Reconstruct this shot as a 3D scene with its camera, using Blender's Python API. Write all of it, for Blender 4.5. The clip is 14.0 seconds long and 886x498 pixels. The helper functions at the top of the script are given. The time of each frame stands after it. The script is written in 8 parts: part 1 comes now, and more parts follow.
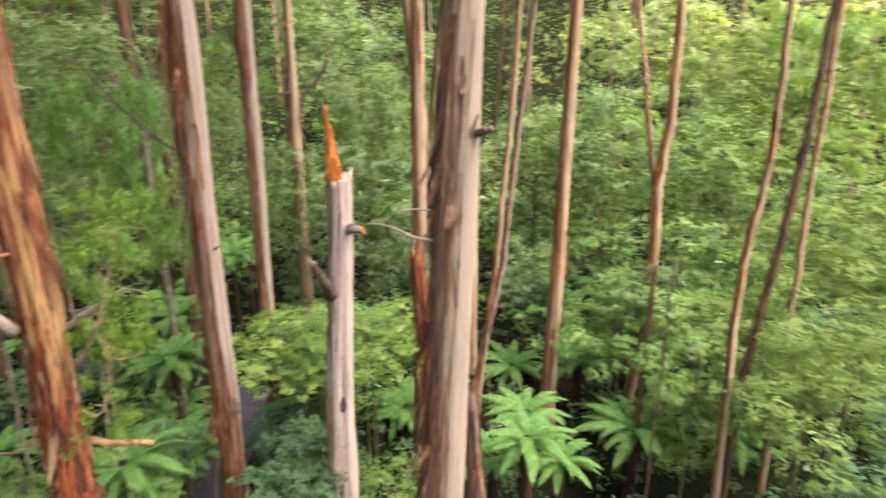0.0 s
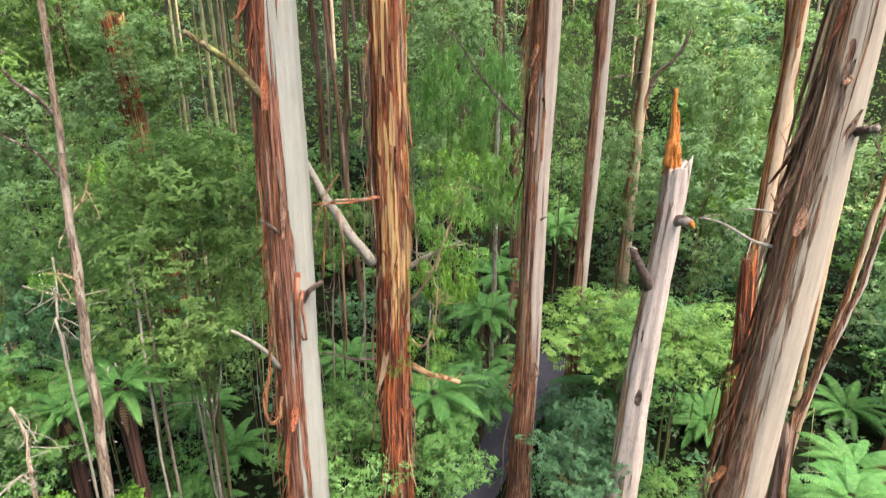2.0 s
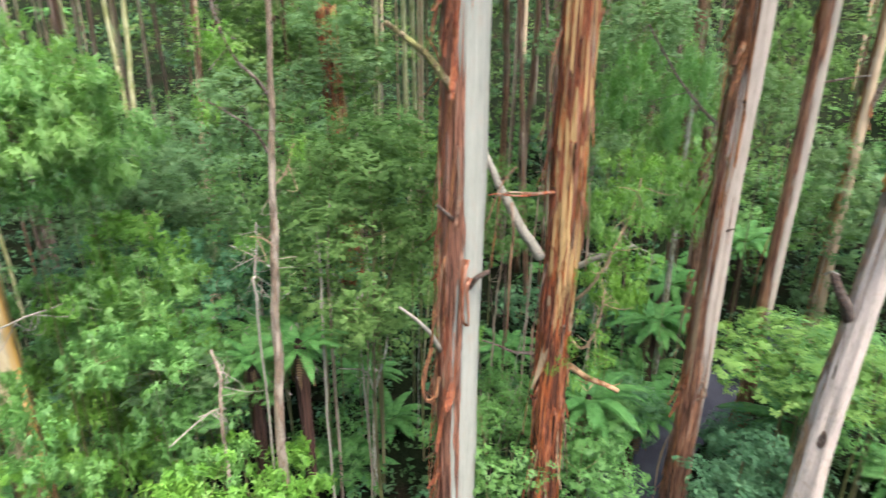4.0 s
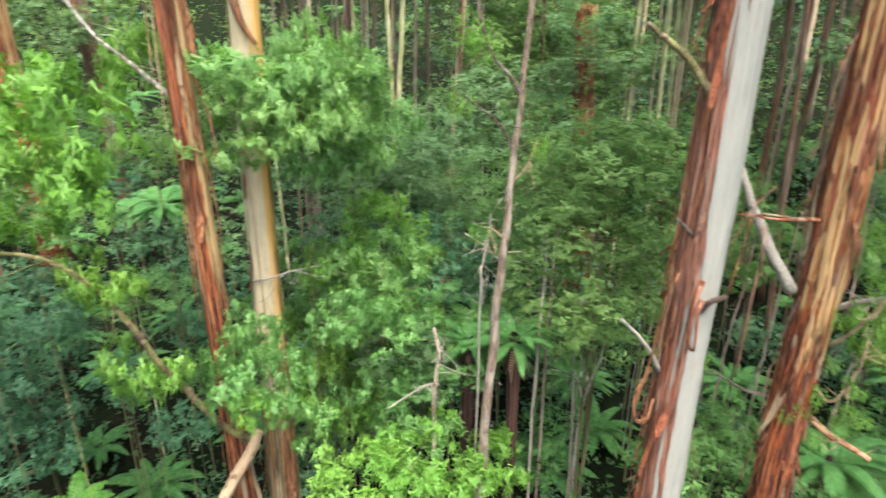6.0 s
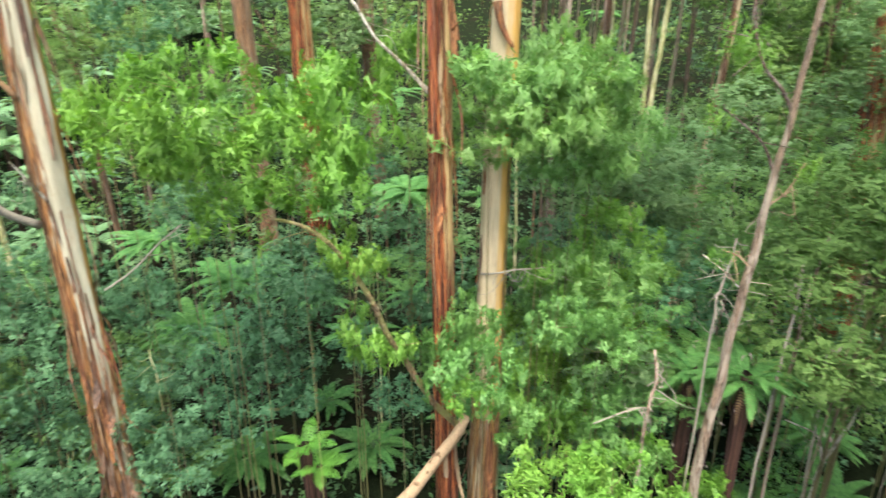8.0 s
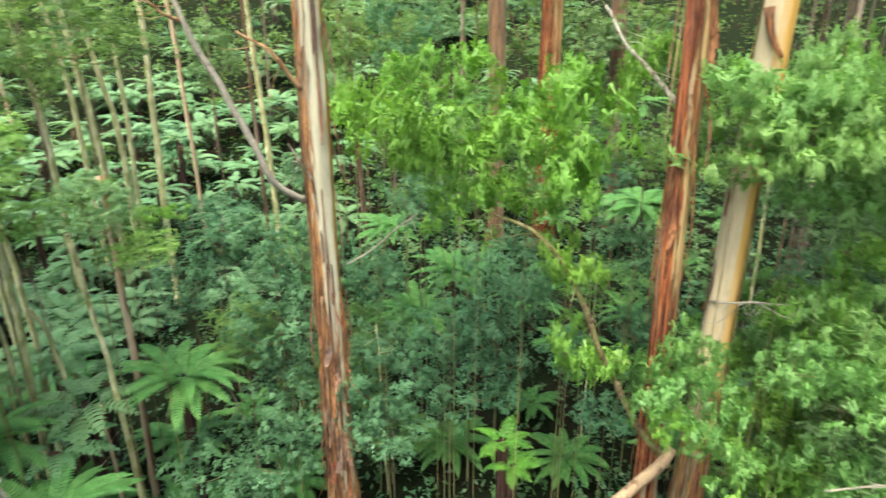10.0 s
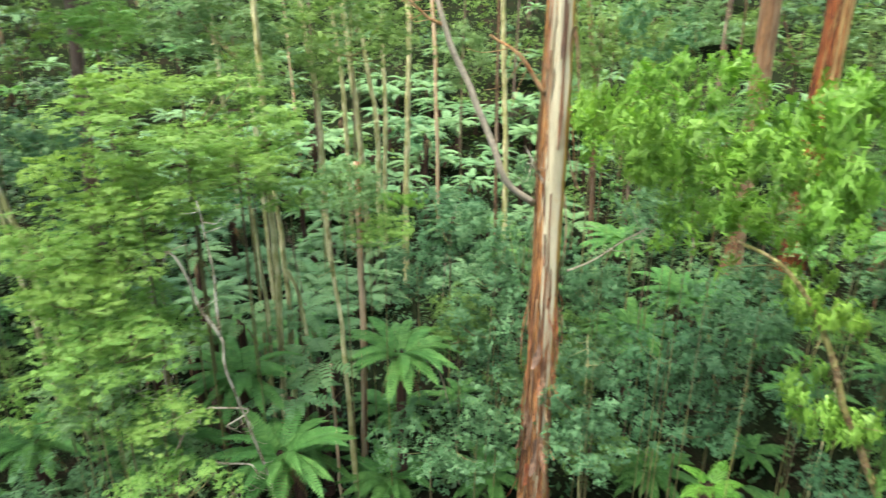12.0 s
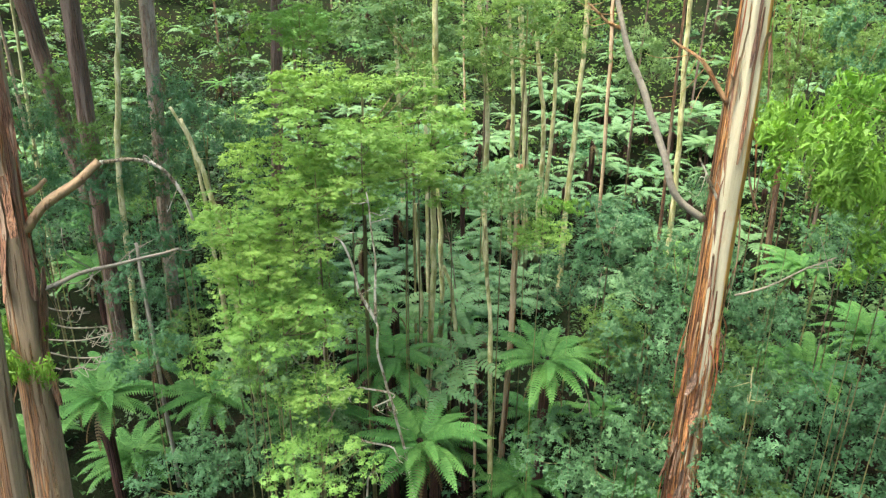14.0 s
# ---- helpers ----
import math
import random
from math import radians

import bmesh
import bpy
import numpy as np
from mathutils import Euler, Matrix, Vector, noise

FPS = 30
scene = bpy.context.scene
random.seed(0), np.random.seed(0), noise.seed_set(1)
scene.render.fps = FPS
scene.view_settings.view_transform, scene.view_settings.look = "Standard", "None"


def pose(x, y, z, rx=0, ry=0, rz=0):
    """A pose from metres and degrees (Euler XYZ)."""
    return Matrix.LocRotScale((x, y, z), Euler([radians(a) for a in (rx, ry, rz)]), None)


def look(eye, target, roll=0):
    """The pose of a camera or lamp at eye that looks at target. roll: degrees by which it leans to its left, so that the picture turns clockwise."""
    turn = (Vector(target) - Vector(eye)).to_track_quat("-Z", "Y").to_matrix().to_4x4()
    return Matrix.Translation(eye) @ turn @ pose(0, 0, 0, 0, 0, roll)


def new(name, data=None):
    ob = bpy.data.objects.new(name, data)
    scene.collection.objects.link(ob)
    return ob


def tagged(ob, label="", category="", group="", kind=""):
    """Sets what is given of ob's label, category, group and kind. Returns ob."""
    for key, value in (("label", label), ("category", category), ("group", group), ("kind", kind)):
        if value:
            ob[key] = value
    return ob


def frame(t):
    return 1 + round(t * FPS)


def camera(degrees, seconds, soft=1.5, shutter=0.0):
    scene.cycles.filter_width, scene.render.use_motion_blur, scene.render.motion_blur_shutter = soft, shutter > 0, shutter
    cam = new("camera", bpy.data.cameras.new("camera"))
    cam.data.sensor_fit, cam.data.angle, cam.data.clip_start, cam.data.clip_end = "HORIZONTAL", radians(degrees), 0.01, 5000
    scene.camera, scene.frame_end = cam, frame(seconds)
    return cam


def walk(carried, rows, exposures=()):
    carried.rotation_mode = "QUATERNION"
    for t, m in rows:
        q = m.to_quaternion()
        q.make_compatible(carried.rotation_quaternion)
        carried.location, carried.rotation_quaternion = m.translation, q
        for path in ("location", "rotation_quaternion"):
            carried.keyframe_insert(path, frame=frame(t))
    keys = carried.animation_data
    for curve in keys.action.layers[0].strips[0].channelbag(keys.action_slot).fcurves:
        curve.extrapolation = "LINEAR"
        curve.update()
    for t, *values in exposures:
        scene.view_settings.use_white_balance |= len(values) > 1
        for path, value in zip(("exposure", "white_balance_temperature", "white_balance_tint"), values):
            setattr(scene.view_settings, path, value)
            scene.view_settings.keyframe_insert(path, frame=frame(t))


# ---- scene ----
# ---- camera: a drone that hangs still above the understorey and pans to its left ----
cam = camera(68.93, 14.0, soft=1.25, shutter=0.7)
EYE = 16.0


def heading(yaw, pitch, roll):
    return Matrix.Translation((0, 0, EYE)) @ pose(0, 0, 0, 0, 0, yaw) @ pose(0, 0, 0, 90 + pitch) @ pose(0, 0, 0, 0, 0, roll)


walk(cam, [(t, heading(a, b, c)) for t, a, b, c in (
    (0, 0, -19.27, .16),
    (0.5, 8.41, -19.28, .15),
    (1, 17.72, -19.21, .06),
    (1.4, 25.2, -19.15, .04),
    (1.5, 26.92, -19.13, .04),
    (1.6, 28.19, -19.2, .03),
    (1.7, 28.98, -19.48, .02),
    (1.8, 29.38, -20.05, .01),
    (1.9, 29.6, -20.6, 0),
    (2, 29.69, -21.05, -.01),
    (2.1, 29.72, -21.38, -.06),
    (2.2, 29.73, -21.65, -.1),
    (2.4, 29.85, -21.85, -.05),
    (2.6, 30.9, -21.8, 0),
    (2.8, 32.87, -21.72, .03),
    (3.2, 37.1, -21.66, .07),
    (3.7, 42.45, -21.63, .1),
    (4.3, 48.85, -21.62, .14),
    (4.5, 50.89, -21.62, .15),
    (5, 56.44, -21.66, .11),
    (5.5, 61.71, -21.67, .11),
    (6, 67.21, -21.66, .14),
    (6.5, 72.57, -21.6, .1),
    (7, 77.92, -21.49, .05),
    (7.5, 83.37, -21.43, .03),
    (8, 88.68, -21.33, -.06),
    (8.2, 90.68, -21.34, -.06),
    (8.9, 98, -21.15, -.1),
    (9.6, 105.35, -20.95, -.12),
    (10.3, 112.68, -20.79, -.1),
    (10.5, 114.76, -20.7, -.05),
    (11, 119.86, -20.62, .02),
    (11.5, 125, -20.53, .1),
    (12, 130.37, -20.47, .16),
    (12.5, 135.57, -20.46, .22),
    (12.9, 139.75, -20.42, .26),
    (13, 140.97, -20.41, .27),
    (13.1, 141.96, -20.4, .28),
    (13.2, 142.92, -20.39, .28),
    (13.3, 143.87, -20.38, .29),
    (13.4, 144.6, -20.37, .29),
    (13.5, 144.9, -20.37, .29),
    (13.6, 145, -20.34, .3),
    (14, 145, -20.28, .36),
)], exposures=((0.0, 2.41, 7100, 29), (1.2, 2.43, 6750, 22), (2.2, 2.46, 6300, 16), (4.3, 2.47, 5950, 13), (8.0, 2.43, 6200, 11), (10.5, 2.40, 6400, 6), (14.0, 2.46, 6550, 8)))

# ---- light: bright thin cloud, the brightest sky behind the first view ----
SUN_AZ, SUN_EL = -100.0, 68.0
world = bpy.data.worlds.new("sky")
scene.world = world
world.use_nodes = True
sky = world.node_tree.nodes.new("ShaderNodeTexSky")
sky.sky_type, sky.sun_disc = "NISHITA", False
sky.sun_elevation, sky.sun_rotation = radians(SUN_EL), radians(-SUN_AZ)
sky.air_density, sky.dust_density, sky.ozone_density = 1.0, 6.0, 0.3
world.node_tree.links.new(sky.outputs[0], world.node_tree.nodes["Background"].inputs[0])
world.node_tree.nodes["Background"].inputs[1].default_value = 0.15
sun = new("sun", bpy.data.lights.new("sun", "SUN"))
sun.data.energy, sun.data.angle, sun.data.color = 1.5, radians(35), (1.0, 0.95, 0.86)
sun.matrix_world = look((0, 0, 60), Vector((0, 0, 60)) - Vector((-math.sin(radians(SUN_AZ)) * math.cos(radians(SUN_EL)), math.cos(radians(SUN_AZ)) * math.cos(radians(SUN_EL)), math.sin(radians(SUN_EL)))))

# ---- materials ----


class Nodes:
    """A short way to write node trees."""

    def __init__(self, name):
        self.mat = bpy.data.materials.new(name)
        self.mat.use_nodes = True
        self.tree = self.mat.node_tree
        self.bsdf = self.tree.nodes["Principled BSDF"]
        self.out = self.tree.nodes["Material Output"]

    def add(self, kind):
        return self.tree.nodes.new("ShaderNode" + kind)

    def link(self, a, b):
        self.tree.links.new(a, b)

    def coords(self, scale, kind="Object"):
        c, m = self.add("TexCoord"), self.add("Mapping")
        m.inputs["Scale"].default_value = scale
        self.link(c.outputs[kind], m.inputs[0])
        return m.outputs[0]

    def noise(self, vector, scale=1.0, detail=3.0, rough=0.55, bend=0.0):
        n = self.add("TexNoise")
        n.inputs["Scale"].default_value, n.inputs["Detail"].default_value = scale, detail
        n.inputs["Roughness"].default_value, n.inputs["Distortion"].default_value = rough, bend
        self.link(vector, n.inputs["Vector"])
        return n.outputs["Fac"]

    def ramp(self, fac, *stops):
        r = self.add("ValToRGB")
        while len(r.color_ramp.elements) < len(stops):
            r.color_ramp.elements.new(0.5)
        for e, (p, c) in zip(r.color_ramp.elements, stops):
            e.position, e.color = p, (*c, 1) if len(c) == 3 else c
        self.link(fac, r.inputs[0])
        return r.outputs[0]

    def math(self, op, a, b, clamp=False):
        m = self.add("Math")
        m.operation, m.use_clamp = op, clamp
        for i, v in enumerate((a, b)):
            if isinstance(v, (int, float)):
                m.inputs[i].default_value = v
            else:
                self.link(v, m.inputs[i])
        return m.outputs[0]

    def mix(self, fac, a, b, blend="MIX"):
        m = self.add("Mix")
        m.data_type, m.blend_type = "RGBA", blend
        for i, v in ((0, fac), (6, a), (7, b)):
            if isinstance(v, (int, float)):
                m.inputs[i].default_value = v
            elif isinstance(v, tuple):
                m.inputs[i].default_value = (*v, 1)
            else:
                self.link(v, m.inputs[i])
        return m.outputs[2]

    def bump(self, height, strength=0.5, distance=0.02):
        b = self.add("Bump")
        b.inputs["Strength"].default_value, b.inputs["Distance"].default_value = strength, distance
        self.link(height, b.inputs["Height"])
        self.link(b.outputs[0], self.bsdf.inputs["Normal"])

    def done(self, colour, rough=0.7, spec=0.3):
        if isinstance(colour, tuple):
            self.bsdf.inputs["Base Color"].default_value = (*colour, 1)
        else:
            self.link(colour, self.bsdf.inputs["Base Color"])
        self.bsdf.inputs["Roughness"].default_value = rough
        self.bsdf.inputs["Specular IOR Level"].default_value = spec
        return self.mat


def tone(c, k):
    return tuple(v * k for v in c)


def leaf_material(name, dark, mid, light, rough=0.5, through_light=0.35, spec=0.35):
    """Leaves: a colour of its own for each plant and each leaf, and light that comes through the blade."""
    n = Nodes(name)
    island, whole = n.add("NewGeometry").outputs["Random Per Island"], n.add("ObjectInfo").outputs["Random"]
    patch = n.noise(n.coords((1, 1, 1)), 1.5, 3.0)
    dark, light = (tuple(0.6 * e + 0.4 * m for e, m in zip(end, mid)) for end in (dark, light))
    f = n.math("ADD", n.math("MULTIPLY", island, 0.3), n.math("MULTIPLY", patch, 0.7))
    colour = n.ramp(f, (0.28, dark), (0.5, mid), (0.74, light))
    hue = n.ramp(whole, (0.0, (0.88, 0.98, 0.95)), (0.5, (1.0, 1.0, 1.0)), (1.0, (1.06, 1.02, 0.95)))
    colour = n.mix(1.0, colour, hue, "MULTIPLY")
    n.done(colour, rough, spec)
    tr, mx = n.add("BsdfTranslucent"), n.add("MixShader")
    n.link(n.mix(1.0, colour, (1.0, 1.05, 0.55), "MULTIPLY"), tr.inputs[0])
    mx.inputs[0].default_value = through_light
    n.link(n.bsdf.outputs[0], mx.inputs[1])
    n.link(tr.outputs[0], mx.inputs[2])
    n.link(mx.outputs[0], n.out.inputs[0])
    return n.mat


WATTLE = leaf_material("wattle_leaf", (0.140, 0.250, 0.058), (0.225, 0.390, 0.098), (0.34, 0.50, 0.18), rough=0.6, spec=0.2, through_light=0.5)
OLIVE = leaf_material("olive_leaf", (0.062, 0.116, 0.029), (0.124, 0.222, 0.058), (0.21, 0.325, 0.105), rough=0.65, spec=0.15, through_light=0.4)
MUSK = leaf_material("musk_leaf", (0.032, 0.086, 0.035), (0.077, 0.178, 0.080), (0.175, 0.30, 0.155), rough=0.6, spec=0.18, through_light=0.3)
GUM = leaf_material("gum_leaf", (0.075, 0.165, 0.020), (0.145, 0.292, 0.040), (0.235, 0.42, 0.085), rough=0.5, spec=0.3, through_light=0.45)
SAGE = leaf_material("sage_leaf", (0.085, 0.155, 0.060), (0.148, 0.250, 0.105), (0.25, 0.355, 0.18), rough=0.7, spec=0.1, through_light=0.4)
FERN = leaf_material("fern_leaf", (0.045, 0.130, 0.030), (0.080, 0.205, 0.050), (0.14, 0.30, 0.09), rough=0.6, spec=0.2)
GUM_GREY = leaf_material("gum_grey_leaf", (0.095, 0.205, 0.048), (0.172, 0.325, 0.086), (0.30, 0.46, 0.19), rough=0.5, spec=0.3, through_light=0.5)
GREEN = leaf_material("mid_green_leaf", (0.060, 0.150, 0.034), (0.112, 0.250, 0.060), (0.20, 0.36, 0.108), through_light=0.4)
# silvery fern leaf, lighter also for the sun on the open slope
FERN_PALE = leaf_material("fern_pale_leaf", (0.068, 0.150, 0.055), (0.120, 0.228, 0.100), (0.195, 0.31, 0.16), rough=0.65, spec=0.15)
FERN_YOUNG = leaf_material("fern_young_leaf", (0.10, 0.27, 0.033), (0.15, 0.38, 0.050), (0.20, 0.47, 0.08), rough=0.5)
# dark undergrowth leaf, also used on slope crowns to stand for shade
UNDERGROWTH_SHADE = leaf_material("undergrowth_shade_leaf", (0.018, 0.050, 0.015), (0.042, 0.100, 0.028), (0.09, 0.16, 0.05), through_light=0.25)
LITTER_DEAD = leaf_material("dead_leaf", (0.12, 0.095, 0.08), (0.21, 0.175, 0.155), (0.34, 0.31, 0.29), rough=0.7, spec=0.1, through_light=0.2)
# leaf colour lightened to hold the sun and haze of the far slope
BRIGHT = leaf_material("sun_coloured_leaf", (0.20, 0.28, 0.09), (0.31, 0.41, 0.16), (0.44, 0.53, 0.26), rough=0.6, spec=0.2, through_light=0.45)


def bark_material(name, smooth, fibre, share=0.5, side=None, pull=0.5, stain=(0.33, 0.12, 0.045), moss=0.0, along=0.2, fine_scale=15.0, clean=0.0, butt=None, rim=None, rag_depth=1.0):
    """Eucalypt bark: smooth pale wood under long fibrous strips; share: how much is still fibrous; side: the way (degrees) the pale face looks; along: how short the streaks are; clean: how even the pale wood is; butt: the height below which the bark grows rougher; rim: the way a gold-stained edge looks; rag_depth: the contrast of the fibrous bark."""
    n = Nodes(name)
    smooth = tone(smooth, 0.86)
    wide = n.noise(n.coords((5.0, 5.0, along)), 1.0, 6.0, 0.66, 0.9)
    fine = n.noise(n.coords((fine_scale, fine_scale, along * 2.2)), 1.0, 5.0, 0.68, 0.3)
    hair = n.noise(n.coords((52, 52, along * 7)), 1.0, 3.0, 0.6)
    spot = n.noise(n.coords((4.0, 4.0, 0.6 + along * 5)), 1.3, 5.0, 0.65)
    mask = n.math("ADD", n.math("MULTIPLY", wide, 0.62), n.math("MULTIPLY", fine, 0.38))
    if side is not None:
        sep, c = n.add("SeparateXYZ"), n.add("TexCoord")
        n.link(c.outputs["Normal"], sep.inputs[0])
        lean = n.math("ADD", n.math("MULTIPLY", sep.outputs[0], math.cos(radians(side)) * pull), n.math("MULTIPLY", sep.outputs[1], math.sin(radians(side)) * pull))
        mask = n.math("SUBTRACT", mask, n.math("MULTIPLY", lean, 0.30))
    if butt:
        low = n.add("MapRange")
        low.inputs["From Min"].default_value, low.inputs["From Max"].default_value = butt + 1.5, butt - 1.5
        height = n.add("SeparateXYZ")
        n.link(n.add("TexCoord").outputs["Object"], height.inputs[0])
        n.link(height.outputs[2], low.inputs["Value"])
        mask = n.math("ADD", mask, n.math("MULTIPLY", low.outputs[0], 0.17))
    mask = n.math("ADD", mask, share - 0.5)
    edge = n.ramp(mask, (0.475, (0, 0, 0)), (0.505, (1, 1, 1)))
    pale = n.ramp(n.math("ADD", n.math("MULTIPLY", fine, 0.6), n.math("MULTIPLY", spot, 0.4)), (0.34, tone(smooth, 0.55 + 0.3 * clean)), (0.45, tone(smooth, 0.85 + 0.09 * clean)), (0.55, smooth), (0.68, tuple(min(0.8, v * 1.18) for v in smooth)))
    pale = n.mix(n.ramp(spot, (0.54, (0, 0, 0)), (0.70, (0.7 - 0.35 * clean,) * 3)), pale, tuple(0.42 * a + 0.30 * b for a, b in zip(smooth, stain)))
    pale = n.mix(1.0, pale, n.ramp(hair, (0.34, (0.66 + 0.28 * clean,) * 3), (0.46, (1.0, 1.0, 1.0))), "MULTIPLY")
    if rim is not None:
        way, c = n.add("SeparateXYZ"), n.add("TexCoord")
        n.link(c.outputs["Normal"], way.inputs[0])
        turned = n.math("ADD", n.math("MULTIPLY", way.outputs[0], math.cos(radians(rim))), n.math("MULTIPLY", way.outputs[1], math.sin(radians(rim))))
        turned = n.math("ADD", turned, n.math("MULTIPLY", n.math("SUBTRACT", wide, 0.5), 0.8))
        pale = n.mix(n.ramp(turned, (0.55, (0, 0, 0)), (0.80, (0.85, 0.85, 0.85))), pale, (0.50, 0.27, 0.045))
    k = rag_depth
    streak = tuple(f + (s - f) * k for f, s in zip(fibre, stain))
    thread = tuple(f + (0.6 * a + 0.4 * s - f) * k for f, a, s in zip(fibre, smooth, stain))
    rag = n.ramp(fine, (0.32, tone(fibre, 1 - 0.78 * k)), (0.42, tone(fibre, 1 - 0.25 * k)), (0.50, tone(fibre, 1 + 0.25 * k)), (0.57, streak), (0.66, thread))
    rag = n.mix(1.0, rag, n.ramp(hair, (0.36, (1 - 0.75 * k, 1 - 0.78 * k, 1 - 0.80 * k)), (0.47, (0.97, 0.97, 0.97)), (0.62, (1 + 0.25 * k, 1 + 0.2 * k, 1 + 0.15 * k))), "MULTIPLY")
    colour = n.mix(edge, pale, rag)
    if moss:
        colour = n.mix(n.ramp(n.noise(n.coords((3, 3, 1.2)), 1.5, 4.0), (0.5 - moss * 0.3, (0, 0, 0)), (0.62, (0.85, 0.85, 0.85))), colour, (0.23, 0.24, 0.075))
    high = n.math("ADD", n.math("MULTIPLY", edge, n.math("ADD", n.math("MULTIPLY", fine, 1.6), n.math("MULTIPLY", hair, 0.9))), n.math("MULTIPLY", fine, 0.25))
    n.bump(high, 1.0, 0.06)
    return n.done(colour, 0.8, 0.12)


CREAM, RUST, BROWN, GREY = (0.62, 0.57, 0.46), (0.20, 0.085, 0.045), (0.13, 0.075, 0.045), (0.34, 0.28, 0.22)
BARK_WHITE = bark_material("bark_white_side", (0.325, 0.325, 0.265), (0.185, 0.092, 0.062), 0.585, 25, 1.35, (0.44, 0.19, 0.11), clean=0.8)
BARK_DARK = bark_material("bark_red_brown", (0.56, 0.36, 0.15), (0.115, 0.046, 0.028), 0.495, 20, 0.3, (0.48, 0.125, 0.034), along=0.24, clean=0.3, butt=9.0)
BARK_BIG = bark_material("bark_big_tan", (0.365, 0.315, 0.235), (0.25, 0.155, 0.10), 0.485, 2, 1.3, (0.42, 0.26, 0.15), clean=0.6, butt=2.5, rag_depth=0.85)
BARK_PINK = bark_material("bark_pink_grey", (0.48, 0.40, 0.315), (0.185, 0.092, 0.057), 0.575, 0, 0.85, (0.43, 0.21, 0.11), along=0.24, clean=0.5, butt=6.5)
BARK_SNAG = bark_material("bark_snag", (0.66, 0.555, 0.455), (0.41, 0.26, 0.17), 0.45, -20, 0.3, (0.54, 0.33, 0.18), along=0.45, clean=0.1, rag_depth=0.8)
BARK_ORANGE = bark_material("bark_orange", (0.56, 0.42, 0.27), (0.22, 0.10, 0.05), 0.49, -10, 0.45, (0.52, 0.23, 0.075), clean=0.3)
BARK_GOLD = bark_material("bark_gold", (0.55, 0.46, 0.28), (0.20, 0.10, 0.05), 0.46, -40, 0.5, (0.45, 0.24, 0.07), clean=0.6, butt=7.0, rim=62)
BARK_FAR = bark_material("bark_far", (0.27, 0.21, 0.15), (0.12, 0.07, 0.045), 0.52, None, 0, (0.23, 0.12, 0.06))
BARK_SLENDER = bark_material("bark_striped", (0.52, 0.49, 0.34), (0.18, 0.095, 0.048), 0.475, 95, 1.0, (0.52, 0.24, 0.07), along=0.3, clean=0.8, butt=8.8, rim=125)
BARK_POLE = bark_material("bark_pole", (0.68, 0.64, 0.37), (0.28, 0.24, 0.11), 0.42, None, 0, (0.44, 0.38, 0.16), moss=0.4, along=1.1)
BARK_DULL = bark_material("bark_dull", (0.25, 0.185, 0.145), (0.13, 0.09, 0.068), 0.50, None, 0, (0.18, 0.11, 0.075))
LICHEN = bark_material("bark_lichen", (0.56, 0.53, 0.43), (0.19, 0.165, 0.115), 0.49, None, 0, (0.30, 0.27, 0.17), along=2.2, clean=0.1)
LIMB_DULL = bark_material("limb_dull", (0.26, 0.21, 0.17), (0.13, 0.095, 0.075), 0.5, None, 0, (0.18, 0.12, 0.085), along=6.0)
LIMB_MOSS = bark_material("limb_moss", (0.26, 0.21, 0.12), (0.12, 0.09, 0.05), 0.5, None, 0, (0.21, 0.13, 0.07), moss=0.4, along=6.0)
LIMB_ORANGE = bark_material("limb_orange", (0.40, 0.25, 0.13), (0.27, 0.13, 0.06), 0.45, None, 0, (0.38, 0.18, 0.07), along=3.0, clean=0.5)
LIMB_TAN = bark_material("limb_tan", (0.37, 0.265, 0.155), (0.25, 0.17, 0.10), 0.42, None, 0, (0.34, 0.22, 0.12), along=2.0, clean=0.5, rag_depth=0.6)
LIMB_GREY = bark_material("limb_grey", (0.34, 0.31, 0.24), (0.21, 0.18, 0.145), 0.40, None, 0, (0.28, 0.24, 0.18), along=6.0)
LIMB_SNAG = bark_material("limb_snag", (0.36, 0.30, 0.25), (0.19, 0.13, 0.10), 0.45, None, 0, (0.27, 0.17, 0.12), along=6.0)
STEM_BARK = bark_material("bark_stem", (0.21, 0.18, 0.11), (0.10, 0.08, 0.05), 0.5, None, 0, (0.15, 0.11, 0.07), moss=0.5)
STRIP = bark_material("bark_strip_rust", (0.38, 0.25, 0.15), (0.19, 0.090, 0.047), 0.55, None, 0, (0.38, 0.16, 0.06))
BARK_THIN = bark_material("bark_thin", (0.40, 0.33, 0.245), (0.24, 0.175, 0.125), 0.48, None, 0, (0.36, 0.26, 0.17), along=0.8, rag_depth=0.7)
STRIP_TAN = bark_material("bark_strip_tan", (0.40, 0.29, 0.20), (0.21, 0.12, 0.08), 0.50, None, 0, (0.33, 0.17, 0.095))
STRIP_RED = bark_material("bark_strip_salmon", (0.42, 0.21, 0.13), (0.27, 0.085, 0.045), 0.50, None, 0, (0.42, 0.14, 0.055))
BARK_RUST = bark_material("bark_dark_rust", (0.46, 0.32, 0.14), (0.105, 0.038, 0.022), 0.555, 60, 0.3, (0.38, 0.115, 0.035), along=0.24, clean=0.3, butt=9.5)
BARK_BROWNGUM = bark_material("bark_brown_streaked", (0.33, 0.25, 0.16), (0.165, 0.105, 0.065), 0.475, 150, 0.25, (0.30, 0.16, 0.07), clean=0.3)
FERN_TRUNK = bark_material("fern_trunk_fibre", (0.10, 0.06, 0.042), (0.045, 0.027, 0.022), 0.6, None, 0, (0.085, 0.043, 0.03))
